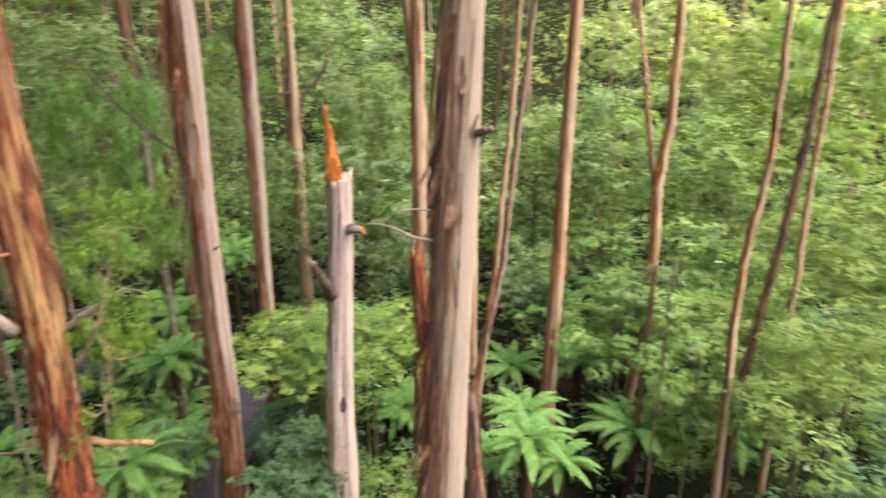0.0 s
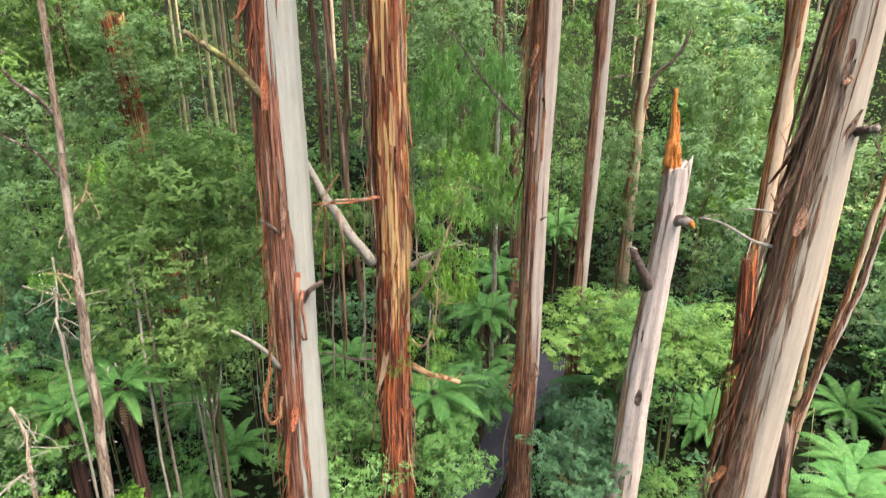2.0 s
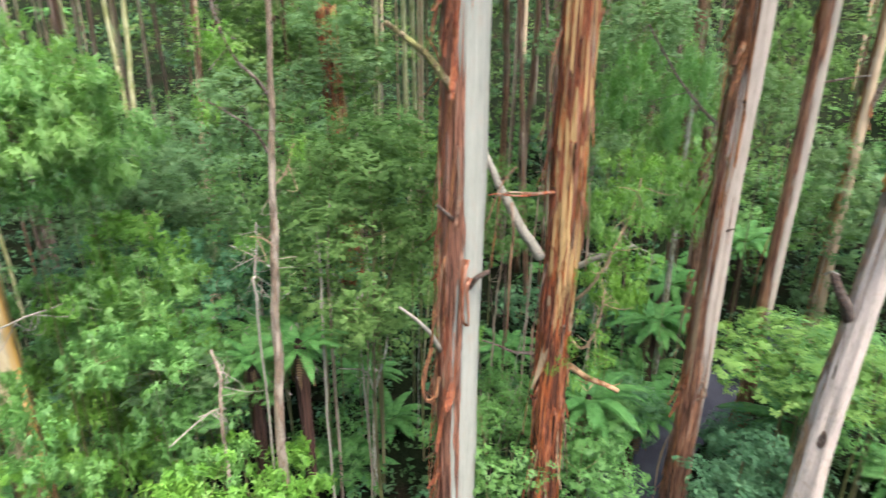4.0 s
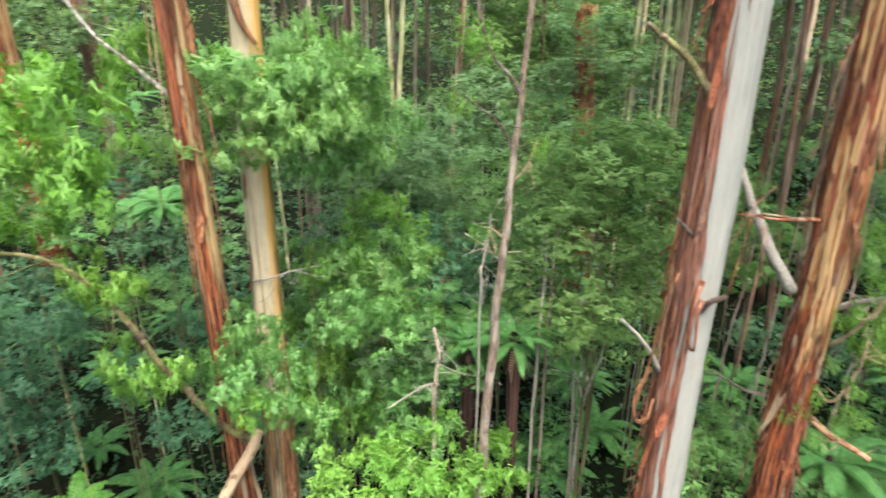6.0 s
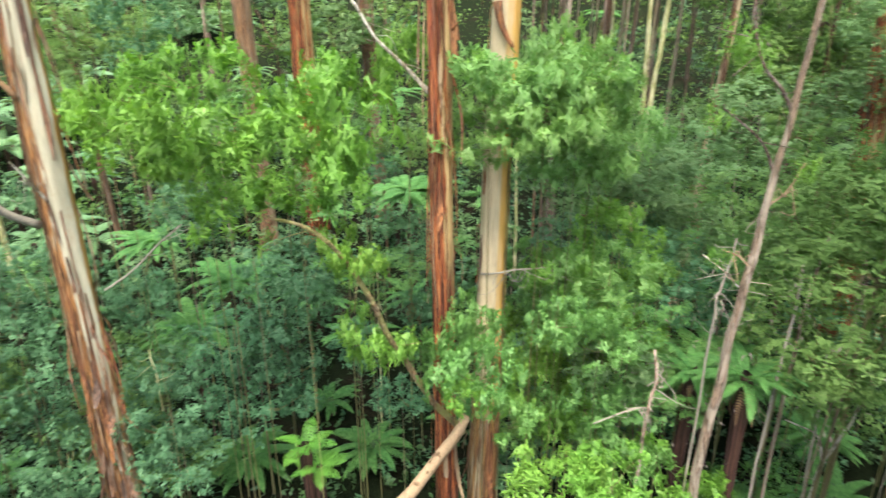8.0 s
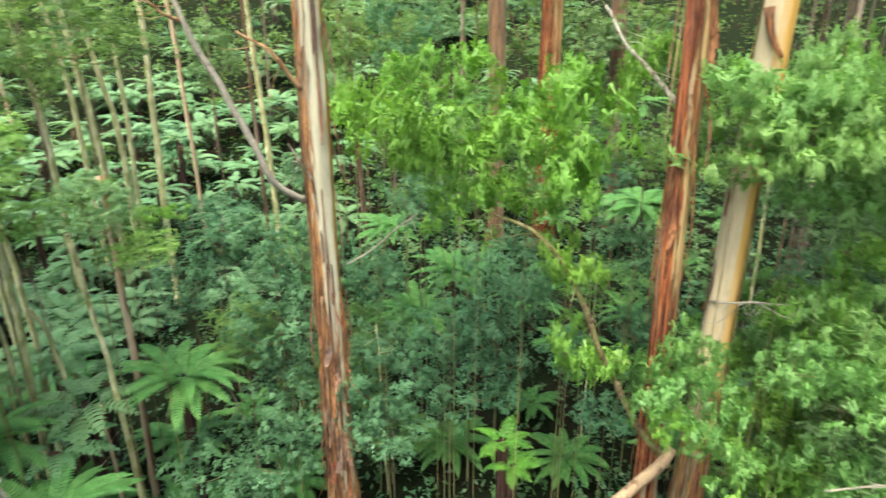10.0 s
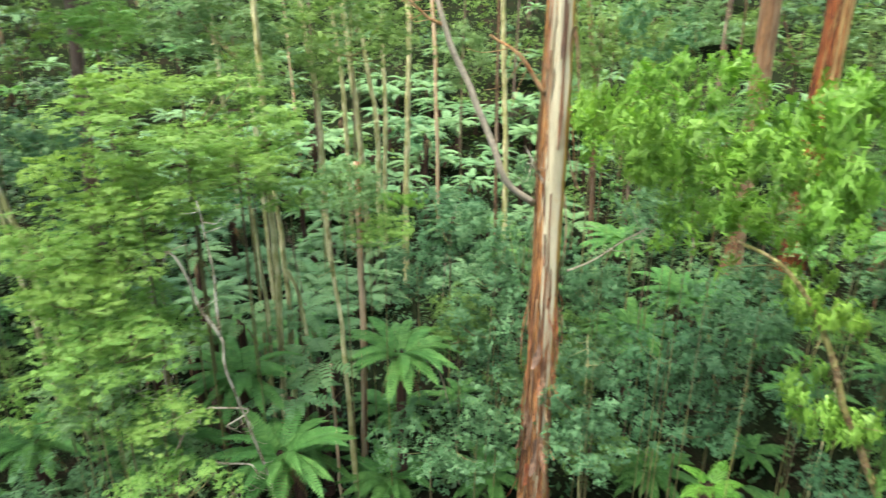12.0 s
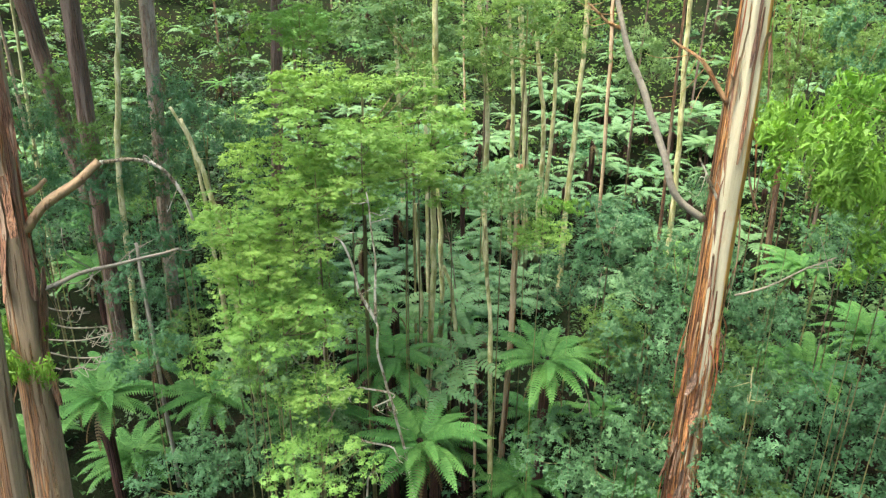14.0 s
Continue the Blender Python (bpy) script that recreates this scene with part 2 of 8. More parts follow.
FERN_DEAD = leaf_material("fern_dead_frond", (0.09, 0.055, 0.03), (0.17, 0.105, 0.055), (0.26, 0.17, 0.09))


def splinter_material():
    n = Nodes("splintered_heartwood")
    fine = n.noise(n.coords((30, 30, 1.5)), 1.0, 4.0)
    n.bump(fine, 0.9, 0.03)
    return n.done(n.ramp(fine, (0.3, (0.20, 0.055, 0.015)), (0.5, (0.50, 0.17, 0.03)), (0.7, (0.62, 0.30, 0.08))), 0.8)


def ground_material():
    n = Nodes("forest_floor")
    a, b = n.noise(n.coords((1, 1, 1)), 0.5, 4.0), n.noise(n.coords((1, 1, 1)), 9.0, 5.0, 0.7)
    # litter colours taken near black to include the shade between plants
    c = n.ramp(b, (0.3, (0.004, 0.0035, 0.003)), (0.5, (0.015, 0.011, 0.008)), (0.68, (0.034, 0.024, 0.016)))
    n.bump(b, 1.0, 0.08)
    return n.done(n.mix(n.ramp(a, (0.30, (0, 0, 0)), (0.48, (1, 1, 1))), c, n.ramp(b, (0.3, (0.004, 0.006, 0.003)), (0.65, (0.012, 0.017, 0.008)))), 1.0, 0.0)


def track_material():
    n = Nodes("wet_gravel")
    a, b = n.noise(n.coords((1, 1, 1)), 1.1, 4.0), n.noise(n.coords((1, 1, 1)), 40.0, 4.0, 0.7)
    n.bump(b, 0.7, 0.02)
    f = n.math("ADD", n.math("MULTIPLY", a, 0.6), n.math("MULTIPLY", b, 0.4))
    return n.done(n.ramp(f, (0.32, (0.012, 0.012, 0.017)), (0.5, (0.024, 0.024, 0.033)), (0.66, (0.046, 0.046, 0.058))), 0.65)


SPLINTER, GROUND, GRAVEL = splinter_material(), ground_material(), track_material()

# ---- building helpers ----
Z = Vector((0, 0, 1))


def rise(x, y):
    """The height of the forest floor: flat below the drone, rising to a wooded slope all round."""
    r = math.hypot(x, y)
    side = 0.86 + 0.14 * math.cos(math.atan2(-x, y) - 2.2)
    h = 0.0 if r < 30 else 0.0035 * (min(r, 90) - 30) ** 2 + (0.42 * (min(r, 190) - 90) if r > 90 else 0.0)
    return h * side + 0.5 * math.sin(0.11 * x + 1.0) * math.sin(0.13 * y) * min(1.0, r / 30)


def part(name, mesh, material, parent=None, label=""):
    """Links a mesh (or a bmesh) as one object under a thing."""
    if isinstance(mesh, bmesh.types.BMesh):
        bm, mesh = mesh, bpy.data.meshes.new(name)
        bm.to_mesh(mesh)
        bm.free()
    if material and not mesh.materials:
        mesh.materials.append(material)
    ob = new(name, mesh)
    ob.parent = parent
    return tagged(ob, label) if label else ob


def mesh_of(name, verts, faces, material, smooth=False):
    me = bpy.data.meshes.new(name)
    me.from_pydata(verts.tolist() if hasattr(verts, "tolist") else verts, [], faces.tolist() if hasattr(faces, "tolist") else faces)
    if smooth:
        me.polygons.foreach_set("use_smooth", [True] * len(me.polygons))
    me.materials.append(material)
    me.update()
    return me


def tube(name, points, radii, material, sides=10, ridge=0.0, seed=0, cap=True):
    """A tapered, slightly knobbly limb through the points."""
    pts = [Vector(p) for p in points]
    verts, faces = [], []
    ref = Vector((0.3, 1, 0.1)).normalized()
    for i, p in enumerate(pts):
        d = (pts[min(i + 1, len(pts) - 1)] - pts[max(i - 1, 0)]).normalized()
        u = d.cross(ref).normalized()
        v = d.cross(u)
        for k in range(sides):
            a = 2 * math.pi * k / sides
            q = u * math.cos(a) + v * math.sin(a)
            r = radii[i] * (1 + ridge * noise.noise(Vector((q.x * 3 + seed, q.y * 3, p.z * 0.9 + q.z))))
            verts.append(p + q * r)
    for i in range(len(pts) - 1):
        for k in range(sides):
            a, b = i * sides + k, i * sides + (k + 1) % sides
            faces.append((a, b, b + sides, a + sides))
    if cap:
        faces.append(tuple(range(sides))[::-1])
        faces.append(tuple(range((len(pts) - 1) * sides, len(pts) * sides)))
    return mesh_of(name, [tuple(v) for v in verts], faces, material, True)


def bent(points, steps=6, wobble=0.0, seed=0):
    """A smooth line through a few points."""
    p = [Vector(q) for q in points]
    p = [2 * p[0] - p[1]] + p + [2 * p[-1] - p[-2]]
    out = []
    for i in range(1, len(p) - 2):
        for s in range(steps):
            t = s / steps
            a, b, c, d = p[i - 1:i + 3]
            q = 0.5 * ((2 * b) + (c - a) * t + (2 * a - 5 * b + 4 * c - d) * t * t + (3 * b - a - 3 * c + d) * t ** 3)
            out.append(q + wobble * Vector(noise.noise_vector(q * 1.3 + Vector((seed, 0, 0)))))
    return out + [p[-2]]


# ---- foliage ----
def unit(v):
    return v / np.maximum(np.linalg.norm(v, axis=-1, keepdims=True), 1e-9)


def leaf_cloud(name, centre, normal, along, length, width, material, blades=4, bulge=None):
    """One mesh of many separate leaves: rhombs (4 corners) or plain slivers (3). bulge: the way the clump of each leaf
    swells, towards which its shading normals lean.
    """
    along = unit(along - normal * (along * normal).sum(1, keepdims=True))
    across = np.cross(normal, along)
    n, length, width = len(centre), length[:, None], width[:, None]
    tip = centre + along * length * 0.5 - normal * length * 0.08
    foot = centre - along * length * 0.5 - normal * length * 0.05
    if blades == 4:
        v = np.stack([foot, centre - across * width * 0.5, tip, centre + across * width * 0.5], 1).reshape(-1, 3)
        f = np.arange(n * 4).reshape(n, 4)
    else:
        v = np.stack([foot - across * width * 0.5, tip, foot + across * width * 0.5], 1).reshape(-1, 3)
        f = np.arange(n * 3).reshape(n, 3)
    me = bpy.data.meshes.new(name)
    k = f.shape[1]
    me.vertices.add(len(v))
    me.vertices.foreach_set("co", v.astype(np.float32).ravel())
    me.loops.add(n * k)
    me.loops.foreach_set("vertex_index", f.astype(np.int32).ravel())
    me.polygons.add(n)
    me.polygons.foreach_set("loop_start", np.arange(0, n * k, k, dtype=np.int32))
    me.materials.append(material)
    me.update(calc_edges=True)
    if bulge is not None:
        # shading normals, not the blades, lean towards the clump's swell for soft light
        facing = np.where((normal * bulge).sum(1, keepdims=True) < 0, -1.0, 1.0)
        bent_way = unit(normal * facing * 0.55 + bulge * 0.75)
        me.polygons.foreach_set("use_smooth", np.ones(n, dtype=bool))
        me.normals_split_custom_set_from_vertices(np.repeat(bent_way * facing, k, axis=0).tolist())
    return me


def clump_leaves(rng, clumps, per, leaf, slim, flat=0.55, hang=0.0, up=0.6, loose=0.28):
    """Places and ways of leaves on rounded clumps (x, y, z, radius): most of them on the upper side."""
    c = np.repeat(np.array(clumps), per, axis=0)
    n, tufts = len(c), max(4, per // 18)
    # the leaves of a clump gather in small tufts
    own = np.repeat(np.arange(len(clumps)), per) * tufts + rng.integers(tufts, size=n)
    d = unit(rng.normal(size=(len(clumps) * tufts, 3)) + np.array([0, 0, 0.55]))[own]
    d = unit(d + rng.normal(size=(n, 3)) * 0.19)
    rad = c[:, 3:4] * (0.60 + 0.46 * rng.random((len(clumps) * tufts, 1))[own] ** 0.6 + 0.12 * rng.random((n, 1)))
    # ragged outline: each clump bulges into a few lobes
    lobe = 1 + 0.28 * np.sin(d[:, :1] * 7 + c[:, :1] * 5) * np.sin(d[:, 1:2] * 7 + c[:, 1:2] * 3)
    centre = c[:, :3] + d * rad * lobe * np.array([1, 1, flat])
    normal = unit(d * 0.6 + np.array([0, 0, up]) + rng.normal(size=(n, 3)) * loose)
    along = rng.normal(size=(n, 3)) + d * 0.8 + np.array([0, 0, -hang])
    if hang:
        centre[:, 2] -= rng.random(n) * hang * 0.25
        normal = unit(d + rng.normal(size=(n, 3)) * 0.6)
    size = leaf * (0.6 + 0.8 * rng.random(n))
    return centre, normal, along, size, size * slim, unit(d * np.array([1, 1, 0.8]) + np.array([0, 0, 0.35]))


def foliage(name, leaves, material, blades=3):
    """The mesh of a set of leaves from clump_leaves()."""
    centre, normal, along, length, width, bulge = leaves
    return leaf_cloud(name, centre, normal, along, length, width, material, blades, bulge)


def dome(rng, count, radius, height, low=0.0, size=(0.7, 1.3), hollow=0.45, gap=0.22):
    """Clump places through a rounded crown; gap: how much of it stays open."""
    out = []
    while len(out) < count:
        d = rng.normal(size=3)
        d /= np.linalg.norm(d)
        r = hollow + (1 - hollow) * rng.random() ** 0.5
        p = d * r * np.array([radius, radius, height * 0.5])
        s = size[0] + (size[1] - size[0]) * rng.random()
        if noise.noise(Vector(p * 0.55 + 7 * radius)) > gap - 0.5:
            out.append((p[0], p[1], p[2] + low + height * 0.5, s))
    return out


def crown_kind(name, seed, material, radius, height, low, clumps, per, leaf, slim, size, flat=0.55, hang=0.0, blades=4, wood=STEM_BARK, stem=0.09, up=0.6, gap=0.22):
    """A crown and its limbs, to be shared by plants of one kind. Its foot is at the origin."""
    rng = np.random.default_rng(seed)
    cl = dome(rng, clumps, radius, height, low, size, gap=gap)
    crown = foliage(name + "_crown", clump_leaves(rng, cl, per, leaf, slim, flat, hang, up), material, blades)
    limbs = []
    for j, i in enumerate(rng.permutation(len(cl))[:3]):
        c = Vector(cl[i][:3])
        foot = Vector((0, 0, low + height * 0.15))
        line = bent([foot, foot.lerp(c, 0.5) + Vector((0, 0, -0.08 * height)), c], 4, 0.06, j)
        limbs.append(tube("limb", line, [stem * 0.5 * (1 - 0.75 * k / len(line)) for k in range(len(line))], wood, 5, 0.2, j))
    line = bent([(0, 0, -0.05), (rng.normal() * 0.1, rng.normal() * 0.1, 0.45), (rng.normal() * 0.06, rng.normal() * 0.06, 1.0)], 5, 0.03, seed)
    trunk = tube("stem", line, [stem * (1 - 0.55 * k / len(line)) for k in range(len(line))], wood, 7, 0.2, seed)
    return crown, trunk, low + height * 0.5, limbs


def plant(kind, name, x, y, crown_z, scale, turn, label, category, group="", flat=1.0, limbs=True):
    """A shrub or small tree of a kind, its foot on the forest floor and the middle of its crown at crown_z."""
    ground = rise(x, y)
    tall, middle = max(crown_z - ground, 0.35 * scale), kind[2]
    thing = new(name)
    thing.empty_display_size = 0.3
    thing.matrix_basis = pose(x, y, ground, 0, 0, turn)
    a = part("stem", kind[1], None, thing)
    a.matrix_basis = Matrix.Diagonal((0.6 * scale, 0.6 * scale, tall + 0.3, 1))
    b = part("crown", kind[0], None, thing)
    b.matrix_basis = pose(0, 0, tall - middle * scale * flat) @ Matrix.Diagonal((scale, scale, scale * flat, 1))
    if limbs:
        for me in kind[3]:
            part("limb", me, None, thing).matrix_basis = b.matrix_basis.copy()
    return tagged(thing, label, category, group)


# ---- trees ----
def stand(foot, top):
    """The pose of a straight trunk: its foot at the origin, its axis along z."""
    d = Vector(top) - Vector(foot)
    return Matrix.Translation(foot) @ Z.rotation_difference(d).to_matrix().to_4x4(), d.length


def trunk_mesh(name, tall, r_foot, r_eye, bark, seed, sides=36, flare=0.5, rough=0.055, end=None, fine_to=20.0):
    """A tall trunk with a flared butt, long ridges and small swellings. r_eye: the radius 16 m up."""
    verts, faces, z, zs = [], [], -0.6, []
    while z < tall:
        zs.append(z)
        z += (0.2 if sides > 26 else 0.45) if z < fine_to else 0.9
    zs.append(tall)
    for z in zs:
        r = r_foot + (r_eye - r_foot) * z / 16.0 if z < 16 else r_eye * max(0.25, 1 - (z - 16) / 30.0)
        r *= 1 + flare * math.exp(-max(z, 0) / 0.8)
        ox, oy = 0.05 * noise.noise(Vector((seed, 0, z * 0.22))), 0.05 * noise.noise(Vector((0, seed, z * 0.22)))
        for k in range(sides):
            a = 2 * math.pi * k / sides
            c, s = math.cos(a), math.sin(a)
            ridge = noise.noise(Vector((c * 8, s * 8 + seed, z * 0.20)))
            q = 1 + rough * (noise.noise(Vector((c * 3 + seed, s * 3, z * 0.15))) + 1.1 * math.copysign(abs(ridge) ** 0.6, ridge)) + 0.6 * rough * noise.noise(Vector((c * 2, s * 2 + seed, z * 1.1)))
            top = 0.0
            if end and z == tall:
                top = end * noise.noise(Vector((c * 2.5, s * 2.5, seed)))
            verts.append((ox + c * r * q, oy + s * r * q, z + top))
    for i in range(len(zs) - 1):
        for k in range(sides):
            a, b = i * sides + k, i * sides + (k + 1) % sides
            faces.append((a, b, b + sides, a + sides))
    faces.append(tuple(range((len(zs) - 1) * sides, len(zs) * sides)))
    return mesh_of(name, verts, faces, bark, True)


STRIPS = {}


def strip_mesh(r, kind, material):
    """A long ribbon of bark that lies on a trunk of radius r and peels away at one end."""
    key = (round(r, 2), kind, material.name)
    if key in STRIPS:
        return STRIPS[key]
    rng = random.Random(kind * 7 + int(r * 100))
    long, wide = rng.choice((0.7, 1.1, 1.6, 2.4, 3.4, 4.6)), rng.uniform(0.03, 0.15)
    peel, ends, twist = rng.choice((0.03, 0.06, 0.12, 0.20, 0.34)), rng.choice((-1, -1, -1, 1)), rng.uniform(-0.25, 0.25)
    verts, faces, n = [], [], 12
    for i in range(n + 1):
        t = i / n
        free = max(0.0, (t if ends > 0 else 1 - t) - 0.45) / 0.55
        out = r * 1.03 + 0.012 + peel * free ** 2.2
        w = wide * (1 - 0.65 * abs(2 * t - 1) ** 3) * (1 + 0.3 * math.sin(9 * t + kind))
        a0 = twist * (t - 0.5) + 0.03 * math.sin(6 * t + kind)
        roll = free * rng.uniform(0.5, 0.9)
        for k, (da, dr) in enumerate(((-1, 0), (1, roll * w), (1, roll * w - 0.008), (-1, -0.008))):
            a = a0 + da * w * 0.5 / r
            verts.append((math.cos(a) * (out + dr), math.sin(a) * (out + dr), (t - 0.5) * long))
    for i in range(n):
        for k in range(4):
            a, b = i * 4 + k, i * 4 + (k + 1) % 4
            faces.append((a, b, b + 4, a + 4))
    faces += [(3, 2, 1, 0), (n * 4, n * 4 + 1, n * 4 + 2, n * 4 + 3)]
    STRIPS[key] = mesh_of("bark_strip", verts, faces, material)
    return STRIPS[key]


def string_mesh(r, kind, material):
    """A thin string of bark, caught at its upper end and hanging free of the trunk."""
    key = (round(r, 2), "string", kind, material.name)
    if key in STRIPS:
        return STRIPS[key]
    rng = random.Random(kind * 13 + int(r * 100))
    long, wide, out = rng.uniform(0.8, 4.0), rng.uniform(0.014, 0.06), rng.uniform(0.04, 0.30)
    verts, faces, n = [], [], 10
    for i in range(n + 1):
        t = i / n
        q = r * 1.02 + out * (1 - (1 - t) ** 3) + 0.03 * math.sin(5 * t + kind) * t
        sway, w = 0.10 * math.sin(3 * t + kind) * t, wide * (1 - 0.5 * t)
        turn = kind + 2.5 * t
        c, s = math.cos(turn) * w * 0.5, math.sin(turn) * w * 0.5
        verts += [(q - s, sway - c, -t * long), (q + s, sway + c, -t * long), (q + s - 0.006, sway + c, -t * long), (q - s - 0.006, sway - c, -t * long)]
    for i in range(n):
        for k in range(4):
            a, b = i * 4 + k, i * 4 + (k + 1) % 4
            faces.append((a, b, b + 4, a + 4))
    faces += [(3, 2, 1, 0), (n * 4, n * 4 + 1, n * 4 + 2, n * 4 + 3)]
    STRIPS[key] = mesh_of("bark_string", verts, faces, material)
    return STRIPS[key]


def add_strips(thing, tall, r_foot, r_eye, count, material, seed, centre=None, spread=180, low=1.5, high=17.5):
    """Bark ribbons on a trunk; centre: the way (degrees) the ragged face looks."""
    rng = random.Random(seed)
    for i in range(count):
        z = rng.uniform(low, min(high, tall - 1))
        r = round((r_foot + (r_eye - r_foot) * z / 16.0) * 20) / 20
        a = rng.uniform(0, 360) if centre is None else rng.gauss(centre, spread * 0.55)
        paint = material if rng.random() < 0.5 else rng.choice((STRIP, STRIP_TAN, STRIP_RED, BARK_DULL, LIMB_TAN))
        loose = rng.random() < 0.36
        ob = part("bark_string" if loose else "bark_strip", (string_mesh if loose else strip_mesh)(r, rng.randrange(12), paint), None, thing)
        ob.matrix_basis = pose(0, 0, z, 0, 0, a)


def limb(thing, points, r0, r1, material, name="limb", label="", steps=5, wobble=0.06, sides=9):
    """A limb of a tree through places in the world."""
    line = bent(points, steps, wobble, len(points) + points[0][0])
    n = len(line) - 1
    ob = part(name, tube(name, line, [r0 + (r1 - r0) * (i / n) ** 0.8 for i in range(n + 1)], material, sides, 0.25, points[0][1]), None, thing, label)
    ob.matrix_parent_inverse = thing.matrix_basis.inverted()
    return ob


def twigs(thing, points, material, seed, count=7, long=0.9, thick=0.012, name="twig"):
    """Bare twigs that branch off along a limb."""
    rng = random.Random(seed)
    line = bent(points, 6, 0.05, seed)
    for i in range(count):
        p = line[rng.randrange(len(line) // 3, len(line))]
        d = Vector((rng.gauss(0, 1), rng.gauss(0, 1), rng.gauss(-0.2, 0.6))).normalized() * long * rng.uniform(0.4, 1.1)
        e = Vector((rng.gauss(0, 0.15), rng.gauss(0, 0.15), rng.gauss(-0.1, 0.15)))
        limb(thing, [tuple(p), tuple(p + d * 0.5 + e), tuple(p + d + e * 0.5)], thick, thick * 0.4, material, name, "", 3, 0.04, 5)


def eucalypt(foot, top, r_foot, r_eye, bark, seed, label, strips=0, strip=None, centre=None, spread=180, tall_crown=True, group="tall eucalypts", sides=42, spread_crown=1.0, rough=0.055):
    """spread_crown: how wide the high, unseen crown spreads, set for the shade it casts."""
    thing = new("eucalypt")
    thing.matrix_basis, tall = stand(foot, top)
    part("trunk", trunk_mesh("trunk", tall, r_foot, r_eye, bark, seed, sides, rough=rough, end=None if tall_crown else 0.7), None, thing)
    if strips:
        add_strips(thing, tall, r_foot, r_eye, strips, strip or STRIP, seed, centre, spread)
    if tall_crown:
        # five crowns above the view, sized to shade the understorey
        for k in range(5):
            a, h = 2.1 * k + seed, tall - 1.0 - 1.6 * k
            tip = (2.4 * spread_crown * math.cos(a), 2.4 * spread_crown * math.sin(a), h + 1.2)
            part("limb", tube("limb", bent([(0, 0, h - 3), (1.0 * math.cos(a), 1.0 * math.sin(a), h - 0.4), tip], 4), [0.10 - 0.006 * i for i in range(9)], bark, 7), None, thing)
            c = part("crown", HIGH_CROWN[0], None, thing)
            c.matrix_basis = pose(tip[0], tip[1], h - 1.5, 0, 0, 57 * k + 31 * seed) @ Matrix.Diagonal((1.5 * spread_crown, 1.5 * spread_crown, 1.2, 1))
    return tagged(thing, label, "tree", group)


def slim_tree(name, points, r0, r1, bark, label, category="tree", group="", sides=9, crown=None, crown_scale=1.0):
    """A pole-like tree that bends through places in the world."""
    thing = new(name)
    thing.matrix_basis = Matrix.Translation(points[0])
    trunk = limb(thing, points, r0, r1, bark, "trunk", "", 8, 0.05, sides)
    if crown:
        c = part("crown", crown[0], None, thing)
        p = Vector(points[-1]) - Vector(points[0])
        c.matrix_basis = pose(p.x, p.y, p.z - crown[2] * crown_scale, 0, 0, points[0][0] * 50) @ Matrix.Diagonal((crown_scale,) * 3 + (1,))
    if name != "slope_eucalypt":
        twigs(trunk, points, bark, int(abs(points[0][0]) * 10), 4, 0.55, 0.011)
    return tagged(thing, label, category, group)


def leaf_spray(thing, x, y, z, scale, turn):
    """A sprig of leaves that sprouts from a trunk or limb."""
    ob = part("leaf_spray", SPRAY[0], None, thing, "sprig of fresh green leaves")
    ob.matrix_parent_inverse = thing.matrix_basis.inverted()
    ob.matrix_basis = pose(x, y, z - 0.6 * scale, 0, 0, turn) @ Matrix.Diagonal((scale, scale, scale, 1))


# ---- tree ferns ----
def frond_mesh(name, long, lift, droop, material, pairs=26, wide=0.36, seed=0, close=0.36):
    """A frond that leaves the crown along x: a midrib with tapering leaflets, each bent and cut to a point."""
    rng = random.Random(seed)
    line = []
    for i in range(pairs + 1):
        t = i / pairs
        a = lift - (lift + droop) * t ** 1.25
        line.append((line[-1][0] + math.cos(a) * long / pairs, 0.10 * math.sin(2.2 * t + seed) * t, line[-1][2] + math.sin(a) * long / pairs) if line else (0.05, 0, 0))
    verts, faces = [], []
    rib = line[::4] + ([line[-1]] if pairs % 4 else [])
    for i, p in enumerate(rib):
        w = 0.016 * (1 - 0.8 * i / len(rib))
        verts += [(p[0], p[1] - w, p[2]), (p[0], p[1], p[2] + w), (p[0], p[1] + w, p[2])]
    for i in range(len(rib) - 1):
        for k in range(2):
            faces.append((i * 3 + k, i * 3 + k + 1, i * 3 + k + 4, i * 3 + k + 3))
    for i in range(3, pairs):
        t = i / pairs
        reach = wide * max(0.06, math.sin(math.pi * min(1.0, 0.22 + 0.80 * t)) ** 0.75) * rng.uniform(0.9, 1.08)
        step = Vector(line[i]) - Vector(line[i - 1])
        f = step.normalized()
        up = Vector((-f.z, 0, f.x))
        w = long / pairs * close
        for s in (-1, 1):
            side = Vector((0, s, 0))
            foot = Vector(line[i])
            mid = foot + side * reach * 0.55 + f * reach * 0.20 + up * (0.02 - 0.05 * reach)
            tip = foot + side * reach + f * reach * 0.42 - up * reach * (0.20 + 0.12 * rng.random())
            b = len(verts)
            verts += [tuple(v) for v in (foot - f * w * 0.8, foot + f * w * 0.8, mid + f * w, mid - f * w, tip)]
            faces += [(b, b + 1, b + 2, b + 3), (b + 3, b + 2, b + 4)]
    return mesh_of(name, verts, faces, material)


